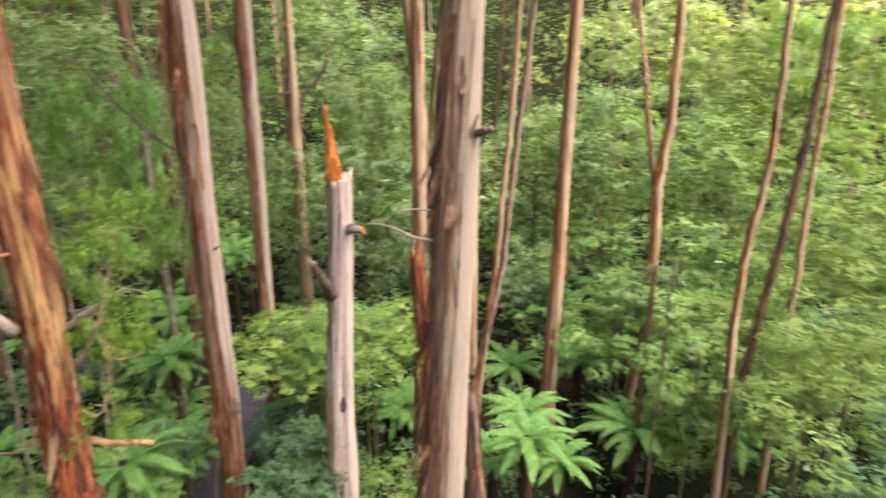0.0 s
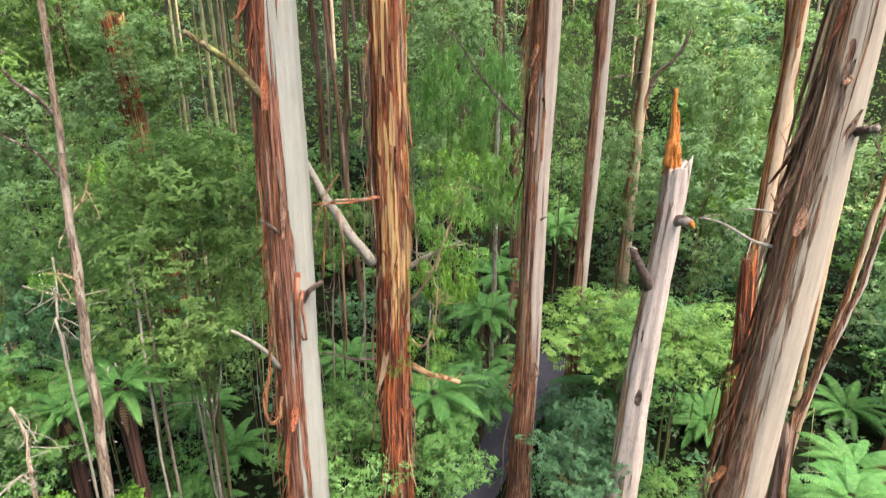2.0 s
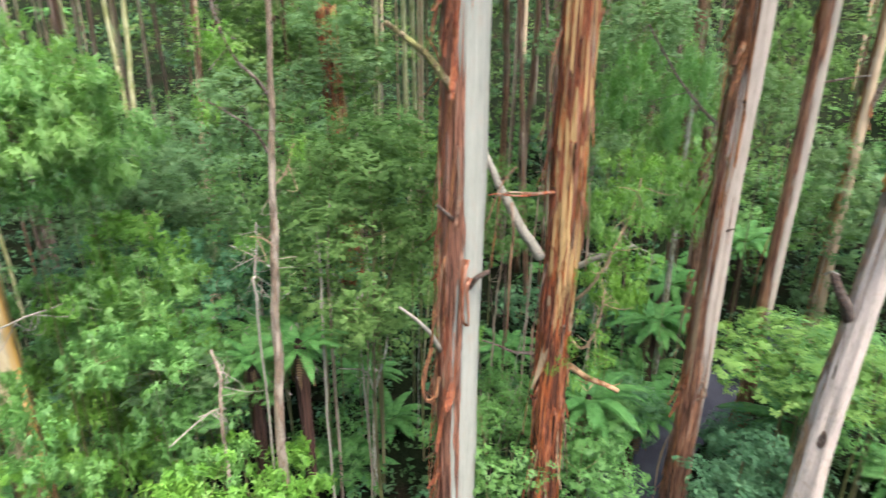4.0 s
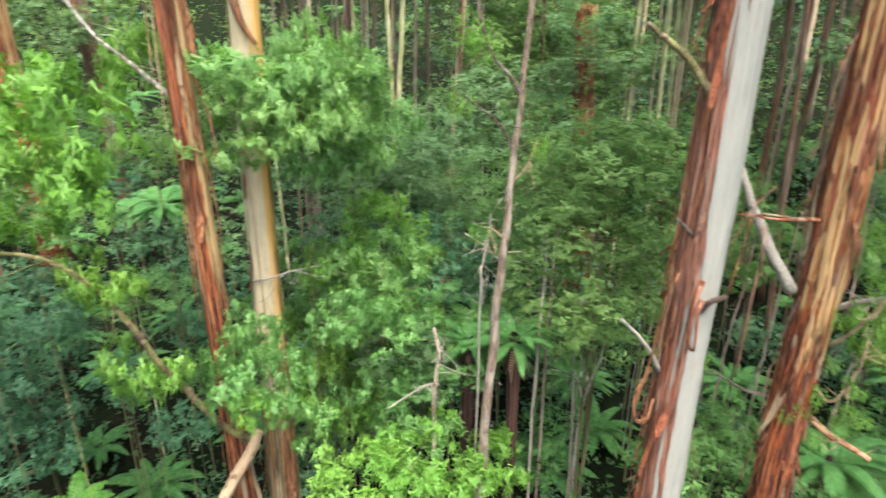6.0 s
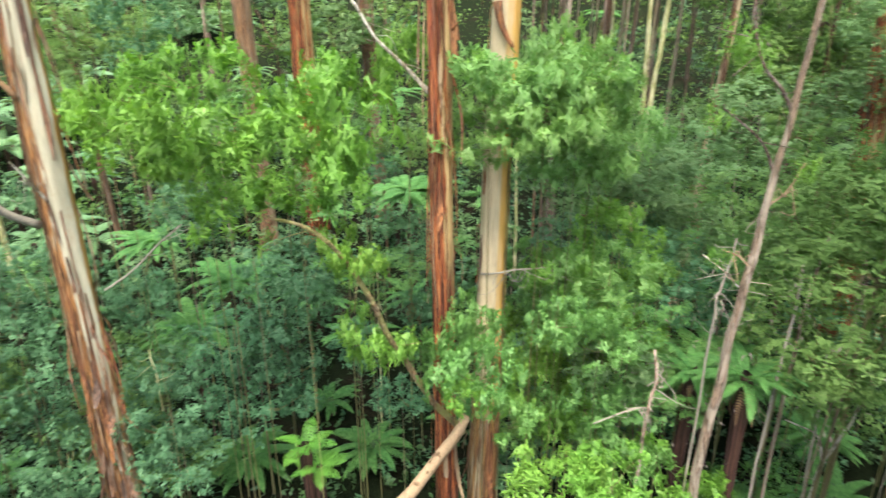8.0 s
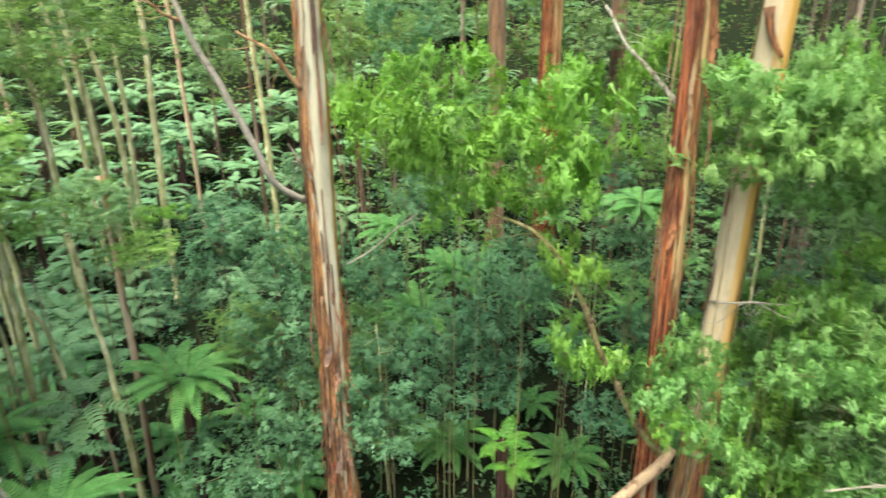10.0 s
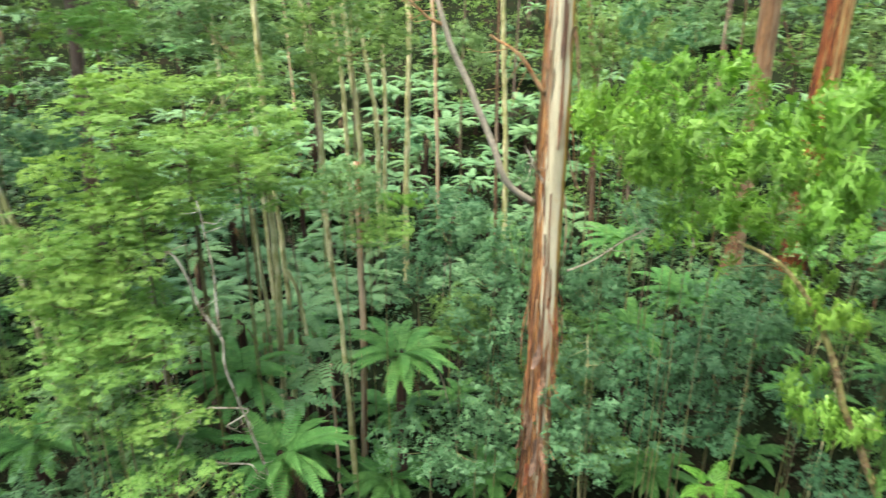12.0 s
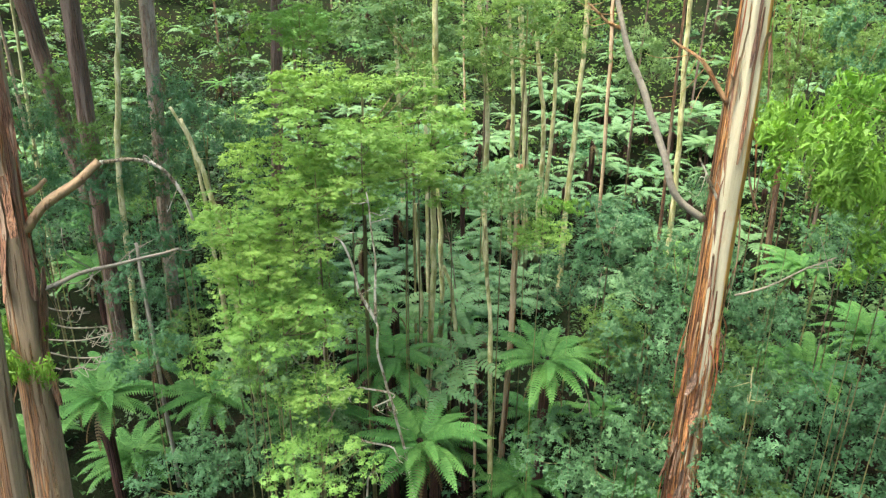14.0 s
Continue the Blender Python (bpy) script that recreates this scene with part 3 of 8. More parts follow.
FRONDS = [frond_mesh("frond", 2.35, 0.85, 0.55, FERN, 25, 0.31, seed=1, close=0.47), frond_mesh("frond", 2.2, 0.55, 0.50, FERN, 25, 0.31, seed=2, close=0.47), frond_mesh("frond", 2.25, 0.30, 0.75, FERN, 25, 0.31, seed=3, close=0.47)]
PALE_FRONDS = [frond_mesh("frond", 2.35, 0.8, 0.5, FERN_PALE, 12, 0.40, 7, 0.46), frond_mesh("frond", 2.25, 0.4, 0.65, FERN_PALE, 12, 0.40, 8, 0.46)]
FAR_FRONDS = [frond_mesh("frond", 2.35, 0.8, 0.5, FERN, 12, 0.44, 7, 0.46), frond_mesh("frond", 2.25, 0.4, 0.65, FERN, 12, 0.44, 8, 0.46)]
YOUNG_FRONDS = [frond_mesh("frond", 1.7, 0.9, 0.25, FERN_YOUNG, 22, 0.42, 4, 0.27), frond_mesh("frond", 1.6, 0.5, 0.5, FERN_YOUNG, 22, 0.42, 5, 0.27)]


def frond_ring(name, fronds, count, seed):
    """The whole head of a fern that stands far off, in one mesh."""
    rng = random.Random(seed)
    verts, faces = [], []
    for i in range(count):
        me = fronds[i % len(fronds)]
        m = pose(0, 0, 0, rng.uniform(-14, 14), rng.uniform(-10, 14), i * 360 / count + rng.uniform(-9, 9)) @ Matrix.Scale(rng.uniform(0.8, 1.1), 4)
        b = len(verts)
        verts += [tuple(m @ v.co) for v in me.vertices]
        faces += [tuple(b + k for k in p.vertices) for p in me.polygons]
    return mesh_of(name, verts, faces, fronds[0].materials[0])


PALE_HEADS = [frond_ring("fern_head", PALE_FRONDS, 13, k) for k in (1, 2, 3)]
FAR_HEADS = [frond_ring("fern_head", FAR_FRONDS, 12, k) for k in (4, 5, 6)]
DEAD_FRONDS = [frond_mesh("dead_frond", 1.7, -0.9, 1.5, FERN_DEAD, 16, 0.16, 6)]
FERN_TRUNKS = [tube("fern_trunk", [(0.02 * math.sin(i * 1.7), 0.02 * math.cos(i), i / 8) for i in range(9)], [0.20, 0.17, 0.15, 0.15, 0.15, 0.16, 0.17, 0.19, 0.14], FERN_TRUNK, 9, 0.35, 3)]


def tree_fern(x, y, heart, scale, turn, count=20, young=False, group="tree ferns", dead=True, pale=False):
    """heart: the height at which the fronds spring."""
    ground = rise(x, y)
    rng = random.Random(int(x * 31 + y * 57))
    thing = new("tree_fern")
    thing.matrix_basis = pose(x, y, ground, 0, 0, turn)
    tall = max(heart - ground, 0.35)
    t = part("trunk", FERN_TRUNKS[0], None, thing, "dark fibrous trunk")
    t.matrix_basis = pose(0, 0, -0.1) @ Matrix.Diagonal((1.1, 1.1, tall + 0.1, 1))
    kinds = YOUNG_FRONDS if young else PALE_FRONDS if pale else FAR_FRONDS if math.hypot(x, y) > 36 else FRONDS
    heads = None if young else PALE_HEADS if pale else FAR_HEADS if math.hypot(x, y) > 36 else None
    if heads:
        part("fern_head", rng.choice(heads), None, thing).matrix_basis = pose(0, 0, tall) @ Matrix.Scale(scale, 4)
    for i in range(0 if heads else count):
        ring = i % len(kinds)
        f = part("frond", kinds[ring], None, thing)
        s = scale * rng.uniform(0.85, 1.1)
        f.matrix_basis = pose(0, 0, tall, rng.uniform(-12, 12), rng.uniform(-8, 10), i * 360 / count + rng.uniform(-9, 9)) @ Matrix.Diagonal((s, s, s, 1))
    if dead and tall > 1.2 and not young:
        for i in range(3):
            f = part("dead_frond", DEAD_FRONDS[0], None, thing, "brown hanging dead frond")
            f.matrix_basis = pose(0, 0, tall - 0.1, 0, 0, rng.uniform(0, 360)) @ Matrix.Diagonal((scale, scale, scale, 1))
    return tagged(thing, "bright young tree fern with few light fronds" if young else "pale silvery green tree fern on the open slope" if pale else "green tree fern with arching fronds above the forest floor", "fern", group)


# ---- kinds of foliage, each built once ----
#                     name, seed, material, radius, height, low, clumps, per, leaf, slim, clump size
WATTLES = [crown_kind("wattle", 11, WATTLE, 2.6, 3.0, 2.0, 62, 155, 0.145, 0.38, (0.40, 0.80), 0.40, blades=3),
           crown_kind("wattle", 12, WATTLE, 2.8, 2.6, 2.0, 62, 155, 0.145, 0.38, (0.40, 0.85), 0.38, blades=3)]
GREENS = [crown_kind("green", 14, GREEN, 2.6, 3.0, 1.4, 48, 160, 0.145, 0.36, (0.5, 0.95), 0.52, blades=3),
          crown_kind("green", 15, GREEN, 2.7, 2.6, 1.4, 48, 160, 0.145, 0.36, (0.5, 1.0), 0.5, blades=3)]
OLIVES = [crown_kind("olive", 21, OLIVE, 2.6, 3.6, 1.6, 52, 160, 0.14, 0.36, (0.45, 0.95), 0.6, blades=3),
          crown_kind("olive", 22, OLIVE, 2.3, 4.0, 1.6, 52, 160, 0.14, 0.36, (0.45, 0.9), 0.6, blades=3)]
MUSKS = [crown_kind("musk", 31, MUSK, 2.2, 3.0, 0.9, 48, 122, 0.135, 0.50, (0.36, 0.72), 0.8, up=0.8, blades=3),
         crown_kind("musk", 32, MUSK, 2.4, 2.6, 0.9, 48, 122, 0.135, 0.50, (0.36, 0.76), 0.8, up=0.8, blades=3)]
GUMS = [crown_kind("gum", 41, GUM, 2.6, 3.0, 3.0, 52, 92, 0.27, 0.24, (0.20, 0.46), 0.9, hang=2.4, stem=0.03, blades=3, gap=0.52),
        crown_kind("gum", 42, GUM, 2.8, 2.6, 3.0, 52, 92, 0.27, 0.24, (0.20, 0.46), 0.9, hang=2.4, stem=0.03, blades=3, gap=0.52)]
GUMSAGE = [crown_kind("gumsage", 45, GUM_GREY, 2.6, 3.0, 3.0, 56, 110, 0.24, 0.19, (0.22, 0.50), 0.9, hang=2.0, stem=0.03, blades=3, gap=0.42),
           crown_kind("gumsage", 46, GUM_GREY, 2.8, 2.6, 3.0, 56, 110, 0.24, 0.19, (0.22, 0.50), 0.9, hang=2.0, stem=0.03, blades=3, gap=0.42)]
GUM_SPRIGS = [crown_kind("gum", 43, GUM, 2.6, 3.2, 3.0, 34, 52, 0.52, 0.21, (0.34, 0.78), 0.85, hang=2.6, stem=0.05, blades=3, gap=0.48),
              crown_kind("gum", 44, GUM, 2.8, 2.8, 3.0, 34, 52, 0.52, 0.21, (0.34, 0.78), 0.85, hang=2.6, stem=0.05, blades=3, gap=0.48)]
# gum sprigs in a darker leaf colour that stands for shade on them
SHADE_SPRIGS = [crown_kind("gum", 49, GREEN, 2.6, 3.2, 3.0, 34, 52, 0.50, 0.21, (0.34, 0.78), 0.85, hang=2.6, stem=0.05, blades=3, gap=0.48),
                crown_kind("gum", 50, GREEN, 2.8, 2.8, 3.0, 34, 52, 0.50, 0.21, (0.34, 0.78), 0.85, hang=2.6, stem=0.05, blades=3, gap=0.48)]
GREY_SPRIGS = [crown_kind("gumsage", 47, GUM_GREY, 2.6, 3.2, 3.0, 34, 56, 0.48, 0.21, (0.36, 0.80), 0.85, hang=2.2, stem=0.05, blades=3, gap=0.44),
               crown_kind("gumsage", 48, GUM_GREY, 2.8, 2.8, 3.0, 34, 56, 0.48, 0.21, (0.36, 0.80), 0.85, hang=2.2, stem=0.05, blades=3, gap=0.44)]
SAGES = [crown_kind("sage", 51, SAGE, 2.6, 3.4, 2.0, 44, 135, 0.17, 0.40, (0.45, 1.0), 0.65, blades=3),
         crown_kind("sage", 52, SAGE, 2.4, 3.8, 2.0, 44, 135, 0.17, 0.40, (0.45, 1.0), 0.65, blades=3)]
# plainer ones for the fill further back
LOW_MUSKS = [crown_kind("musk", 33, MUSK, 2.2, 2.6, 0.9, 42, 80, 0.18, 0.50, (0.4, 0.75), 0.8, up=0.8, blades=3)]
LOW_OLIVES = [crown_kind("olive", 23, OLIVE, 2.4, 3.4, 1.4, 40, 100, 0.20, 0.36, (0.5, 1.0), 0.6, blades=3)]
LOW_WATTLES = [crown_kind("wattle", 13, GREEN, 2.6, 2.8, 1.8, 40, 100, 0.20, 0.36, (0.5, 1.0), 0.5, blades=3)]
MIDS = [crown_kind("mid", 61, OLIVE, 2.8, 4.2, 2.0, 34, 46, 0.30, 0.38, (0.6, 1.15), 0.6, blades=3, wood=BARK_FAR),
        crown_kind("mid", 62, SAGE, 2.8, 4.4, 2.0, 34, 46, 0.30, 0.38, (0.6, 1.15), 0.6, blades=3, wood=BARK_FAR),
        crown_kind("mid", 63, MUSK, 2.8, 3.6, 1.2, 34, 46, 0.30, 0.42, (0.6, 1.1), 0.7, blades=3, wood=BARK_FAR),
        crown_kind("mid", 64, GREEN, 3.0, 3.8, 2.2, 34, 46, 0.30, 0.38, (0.6, 1.15), 0.5, blades=3, wood=BARK_FAR)]
# crowns whose leaf colour carries the sunlight
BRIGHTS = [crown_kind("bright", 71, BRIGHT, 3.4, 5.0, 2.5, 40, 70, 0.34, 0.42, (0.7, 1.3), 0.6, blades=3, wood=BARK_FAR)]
SPRAY = crown_kind("spray", 91, GUM, 0.5, 0.8, 0.2, 9, 22, 0.17, 0.2, (0.08, 0.2), 0.9, hang=2.0, blades=3)
HIGH_CROWN = crown_kind("high", 81, OLIVE, 2.6, 3.0, 0.2, 30, 13, 0.66, 0.3, (0.5, 0.9), 0.8, hang=1.0, blades=3)


# ---- the forest floor and the walking track ----
def ground_sheet():
    verts, faces, n = [(0, 0, rise(0, 0))], [], 120
    rings = [1.5 * k for k in range(1, 60)] + [90 + 5 * k for k in range(1, 24)] + [240, 320, 500, 900, 1600]
    for r in rings:
        for k in range(n):
            a = 2 * math.pi * k / n
            x, y = r * math.cos(a), r * math.sin(a)
            verts.append((x, y, rise(x, y) + 0.10 * noise.noise(Vector((x * 0.6, y * 0.6, 0))) - (0.12 if abs(x + 8.2) < 1.6 and 5 < y < 34 else 0)))
    for k in range(n):
        faces.append((0, 1 + k, 1 + (k + 1) % n))
    for i in range(len(rings) - 1):
        for k in range(n):
            a, b = 1 + i * n + k, 1 + i * n + (k + 1) % n
            faces.append((a, a + n, b + n, b))
    return tagged(part("ground", mesh_of("ground", verts, faces, GROUND, True), None), "dark leaf litter on the forest floor, shade under foliage in its colour", "ground", kind="structure")


def track_line(y):
    return -8.55 + 0.0062 * (y - 23.5) ** 2 * (1 if y < 23.5 else 1.4)


def track():
    verts, faces, n = [], [], 8
    ys = [9 + 0.4 * k for k in range(66)]
    for y in ys:
        c = track_line(y)
        for k in range(n + 1):
            x = c - 1.05 + 2.1 * k / n
            verts.append((x, y, rise(x, y) + 0.05 - 0.05 * abs(2 * k / n - 1) ** 4 + 0.02 * noise.noise(Vector((x * 2, y * 2, 5)))))
    for i in range(len(ys) - 1):
        for k in range(n):
            a = i * (n + 1) + k
            faces.append((a, a + 1, a + n + 2, a + n + 1))
    return tagged(part("track", mesh_of("track", verts, faces, GRAVEL, True), None), "narrow grey gravel walking track between ferns", "path", kind="structure")


ground_sheet()
track()


def on_track(x, y, margin):
    return 8 < y < 36 and abs(x - track_line(y)) < 1.0 + margin


def snag(foot, top, r_foot, r_top, splinter_foot, splinter_top):
    """A dead trunk snapped off, with a tall orange splinter of heartwood left standing at its rim."""
    thing = new("dead_snag")
    thing.matrix_basis, tall = stand(foot, top)
    part("trunk", trunk_mesh("trunk", tall, r_foot, r_foot + (r_top - r_foot) * 16 / tall, BARK_SNAG, 77, 36, 0.3, 0.17, 0.35), None, thing, "bleached grey and tan dead trunk")
    a, b = Vector(splinter_foot), Vector(splinter_top)
    rng = random.Random(4)
    for i in range(15):
        t = 1.0 if i == 0 else rng.uniform(0.55, 0.92) if i < 5 else rng.uniform(0.06, 0.35)
        off = Vector((rng.uniform(-0.16, 0.22), rng.uniform(-0.2, 0.14), 0)) if i else Vector((0, 0, 0))
        base, tip = a + off * (0.5 if i < 5 else 0.75) - Vector((0, 0, 0.22)), a.lerp(b, t) + off * (0.25 if i < 5 else 0.8)
        line = bent([base, base.lerp(tip, 0.45) + Vector((rng.uniform(-0.05, 0.03), 0, 0)), tip], 7, 0.05, i * 3.7)
        n = len(line) - 1
        r = 0.17 if i == 0 else 0.10 if i < 5 else 0.06
        ob = part("splinter", tube("splinter", line, [r * (1 - 0.85 * (k / n) ** 0.7) * (1 + 0.25 * math.sin(4.1 * k + i)) + 0.006 for k in range(n + 1)], SPLINTER, 7, 0.9, i), None, thing, "orange splinter of heartwood")
        ob.matrix_parent_inverse = thing.matrix_basis.inverted()
    for k, (z, turn) in enumerate(((tall * 0.66, -115), (tall * 0.52, -75), (tall * 0.30, -100), (tall * 0.13, -60))):
        knot = part("knot", KNOT, None, thing, "dark scar")
        r = r_foot + (r_top - r_foot) * z / tall
        knot.matrix_basis = pose(0, 0, z, 0, 0, turn) @ pose(r * 0.98, 0, 0, 0, 90, 0) @ Matrix.Diagonal((1.5, 0.9, 0.8, 1))
    return tagged(thing, "dead snapped trunk, bleached grey, with an orange splintered spire", "dead tree")


def knot_mesh():
    """A lumpy scar with a sunken dark middle."""
    verts, faces, n = [(0, 0, -0.01)], [], 16
    rings = ((0.03, 0.005), (0.07, 0.02), (0.10, 0.045), (0.14, 0.02), (0.17, -0.04))
    for j, (r, h) in enumerate(rings):
        for i in range(n):
            a = 2 * math.pi * i / n
            q = r * (1 + 0.35 * noise.noise(Vector((math.cos(a) * 1.7, math.sin(a) * 1.7, j * 0.3))))
            verts.append((math.cos(a) * q, math.sin(a) * q * 0.8, h + 0.02 * noise.noise(Vector((math.cos(a) * 4, math.sin(a) * 4, j)))))
    for i in range(n):
        faces.append((0, 1 + i, 1 + (i + 1) % n))
    for j in range(len(rings) - 1):
        for i in range(n):
            a, b = 1 + j * n + i, 1 + j * n + (i + 1) % n
            faces.append((a, a + n, b + n, b))
    return mesh_of("knot", verts, faces, LIMB_DULL, True)


KNOT = knot_mesh()

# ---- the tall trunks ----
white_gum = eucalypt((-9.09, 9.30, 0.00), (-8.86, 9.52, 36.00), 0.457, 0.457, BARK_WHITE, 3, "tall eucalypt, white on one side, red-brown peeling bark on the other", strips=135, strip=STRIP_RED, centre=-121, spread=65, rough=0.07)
limb(white_gum, [(-8.88, 8.94, 14.28), (-9.12, 8.69, 14.75), (-9.42, 8.37, 15.13), (-9.74, 8.00, 15.51)], 0.088, 0.045, LIMB_MOSS, "broken_limb", "broken mossy limb stub")
limb(white_gum, [(-8.71, 9.24, 10.02), (-8.43, 9.23, 10.36), (-8.17, 9.33, 10.61)], 0.080, 0.049, LIMB_DULL, "broken_limb")
limb(white_gum, [(-8.89, 8.93, 11.68), (-8.85, 8.69, 11.90), (-8.88, 8.51, 12.06)], 0.057, 0.027, LIMB_DULL, "broken_limb")
limb(white_gum, [(-9.17, 8.93, 8.46), (-9.20, 8.31, 9.32), (-9.35, 7.84, 9.86)], 0.063, 0.028, LIMB_GREY, "broken_limb")
limb(white_gum, [(-9.06, 8.46, 8.74), (-9.10, 8.28, 8.13), (-9.06, 8.32, 7.47), (-8.91, 8.48, 7.57), (-8.88, 8.58, 8.02)], 0.045, 0.041, STRIP, "hanging_bark", "curled orange strip of hanging bark")
limb(white_gum, [(-8.84, 8.70, 10.91), (-8.89, 8.50, 9.84), (-9.00, 8.38, 8.80), (-9.09, 8.29, 7.77)], 0.033, 0.020, STRIP, "hanging_bark", "thin strip of hanging bark")
limb(white_gum, [(-8.50, 8.96, 10.89), (-8.47, 8.85, 10.56), (-8.51, 8.88, 9.77), (-8.48, 8.98, 9.33)], 0.067, 0.030, STRIP_RED, "hanging_bark", "salmon strip of peeling bark")
limb(white_gum, [(-8.42, 9.04, 10.44), (-8.40, 8.92, 10.17), (-8.42, 8.97, 9.35)], 0.058, 0.025, STRIP_RED, "hanging_bark", "salmon strip of peeling bark")
red_gum = eucalypt((-7.97, 11.51, 0.03), (-7.80, 11.63, 36.00), 0.374, 0.374, BARK_DARK, 5, "tall eucalypt with orange and red-brown stringy bark", strips=130, strip=STRIP_RED, centre=-55, spread=120, rough=0.095, spread_crown=0.6)
limb(red_gum, [(-8.19, 11.11, 10.44), (-8.45, 10.66, 11.15), (-8.78, 10.38, 12.02), (-9.12, 10.22, 12.76), (-9.35, 10.28, 13.32)], 0.131, 0.060, LIMB_GREY, "limb", "pale dead limb")
limb(red_gum, [(-7.90, 11.07, 12.03), (-8.29, 10.53, 11.99), (-8.82, 9.96, 11.98)], 0.046, 0.015, STRIP_RED, "hanging_bark", "salmon strip of bark caught on a limb")
limb(red_gum, [(-8.06, 10.83, 12.01), (-8.44, 10.34, 12.05), (-8.74, 10.03, 11.89)], 0.031, 0.015, STRIP_TAN, "hanging_bark")
limb(red_gum, [(-8.45, 10.40, 12.56), (-8.64, 10.18, 12.16), (-8.86, 9.92, 11.31)], 0.025, 0.015, STRIP_TAN, "hanging_bark")
limb(red_gum, [(-8.70, 10.19, 11.96), (-8.72, 10.11, 11.34), (-8.76, 10.07, 10.28)], 0.025, 0.016, STRIP, "hanging_bark")
limb(red_gum, [(-8.50, 10.36, 11.82), (-8.44, 10.34, 10.92), (-8.44, 10.35, 9.69), (-8.50, 10.36, 8.36)], 0.036, 0.017, STRIP_TAN, "hanging_bark")
bough = limb(red_gum, [(-7.56, 11.67, 10.22), (-6.95, 11.81, 10.65), (-6.40, 12.00, 10.96)], 0.077, 0.032, LIMB_GREY, "limb")
twigs(bough, [(-7.56, 11.67, 10.22), (-6.95, 11.81, 10.65), (-6.40, 12.00, 10.96)], LIMB_GREY, 10, 10, 0.8)
bough = limb(red_gum, [(-7.60, 11.64, 7.65), (-6.98, 11.67, 7.50), (-6.33, 11.93, 7.32)], 0.082, 0.058, LIMB_ORANGE, "broken_limb", "broken limb with orange end")
twigs(bough, [(-7.60, 11.64, 7.65), (-6.98, 11.67, 7.50), (-6.33, 11.93, 7.32)], LIMB_ORANGE, 5, 5, 0.6)
limb(red_gum, [(-8.46, 11.40, 7.65), (-9.08, 11.17, 7.58), (-9.74, 10.88, 7.71)], 0.048, 0.018, LIMB_DULL, "limb")
pink_gum = eucalypt((-6.18, 15.84, 0.08), (-6.02, 15.90, 36.00), 0.356, 0.329, BARK_PINK, 7, "tall eucalypt, pinkish grey upright trunk beside the track", strips=90, strip=STRIP, centre=-139, spread=80, rough=0.085, spread_crown=0.5)
limb(pink_gum, [(-6.19, 15.62, 15.06), (-6.18, 15.30, 14.76), (-6.22, 15.17, 14.50)], 0.070, 0.046, STRIP, "hanging_bark")
limb(pink_gum, [(-5.82, 15.55, 6.13), (-5.62, 15.52, 5.83), (-5.84, 15.43, 5.61)], 0.035, 0.021, STRIP_TAN, "hanging_bark")
bough = limb(pink_gum, [(-6.32, 15.89, 12.80), (-7.03, 15.81, 13.34), (-7.81, 15.66, 14.18), (-8.61, 15.58, 15.28)], 0.050, 0.025, LIMB_DULL, "limb")
twigs(bough, [(-6.32, 15.89, 12.80), (-7.03, 15.81, 13.34), (-7.81, 15.66, 14.18), (-8.61, 15.58, 15.28)], LIMB_DULL, 6, 6, 1.0)
limb(pink_gum, [(-5.96, 15.71, 10.44), (-5.71, 15.59, 10.62)], 0.051, 0.019, LIMB_DULL, "twig")
pale_gum = eucalypt((-6.47, 21.55, 0.04), (-6.14, 21.65, 36.00), 0.255, 0.255, BARK_PINK, 9, "slim pale eucalypt at the bend of the track", strips=8, strip=STRIP, centre=-153, spread=60, sides=24, spread_crown=0.6)
limb(pale_gum, [(-6.53, 21.53, 13.52), (-5.74, 21.86, 13.71), (-5.11, 22.22, 13.80)], 0.047, 0.023, LIMB_DULL, "limb")
leaf_spray(red_gum, -7.34, 11.57, 10.16, 0.5, 15)
leaf_spray(red_gum, -7.01, 11.65, 10.48, 0.6, 40)
leaf_spray(red_gum, -7.28, 11.61, 9.15, 0.45, 22)
leaf_spray(red_gum, -6.82, 11.77, 8.89, 0.6, 58)
leaf_spray(red_gum, -7.52, 11.45, 8.06, 0.6, 2)
leaf_spray(red_gum, -6.51, 11.94, 10.62, 0.7, 85)
leaf_spray(red_gum, -7.18, 11.55, 7.42, 0.5, 28)
leaf_spray(red_gum, -6.34, 12.03, 10.96, 0.8, 100)
leaf_spray(red_gum, -6.89, 11.73, 7.89, 0.5, 52)
leaf_spray(red_gum, -9.69, 10.65, 8.19, 0.5, 200)
leaf_spray(red_gum, -7.67, 11.11, 7.75, 0.4, 340)
leaf_spray(red_gum, -6.73, 11.94, 9.73, 0.6, 70)
bough = limb(red_gum, [(-7.48, 11.59, 9.40), (-6.96, 11.69, 10.20), (-6.52, 11.82, 11.46), (-6.36, 11.91, 12.48)], 0.039, 0.015, LIMB_TAN, "limb")
twigs(bough, [(-7.48, 11.59, 9.40), (-6.96, 11.69, 10.20), (-6.52, 11.82, 11.46), (-6.36, 11.91, 12.48)], LIMB_TAN, 12, 12, 0.9)
bough = limb(red_gum, [(-7.48, 11.60, 8.34), (-7.12, 11.59, 8.29), (-6.86, 11.63, 8.94), (-6.75, 11.58, 9.86)], 0.034, 0.016, LIMB_TAN, "limb")
twigs(bough, [(-7.48, 11.60, 8.34), (-7.12, 11.59, 8.29), (-6.86, 11.63, 8.94), (-6.75, 11.58, 9.86)], LIMB_TAN, 10, 10, 0.6)
leaf_spray(red_gum, -6.84, 11.64, 12.10, 0.8, 50)
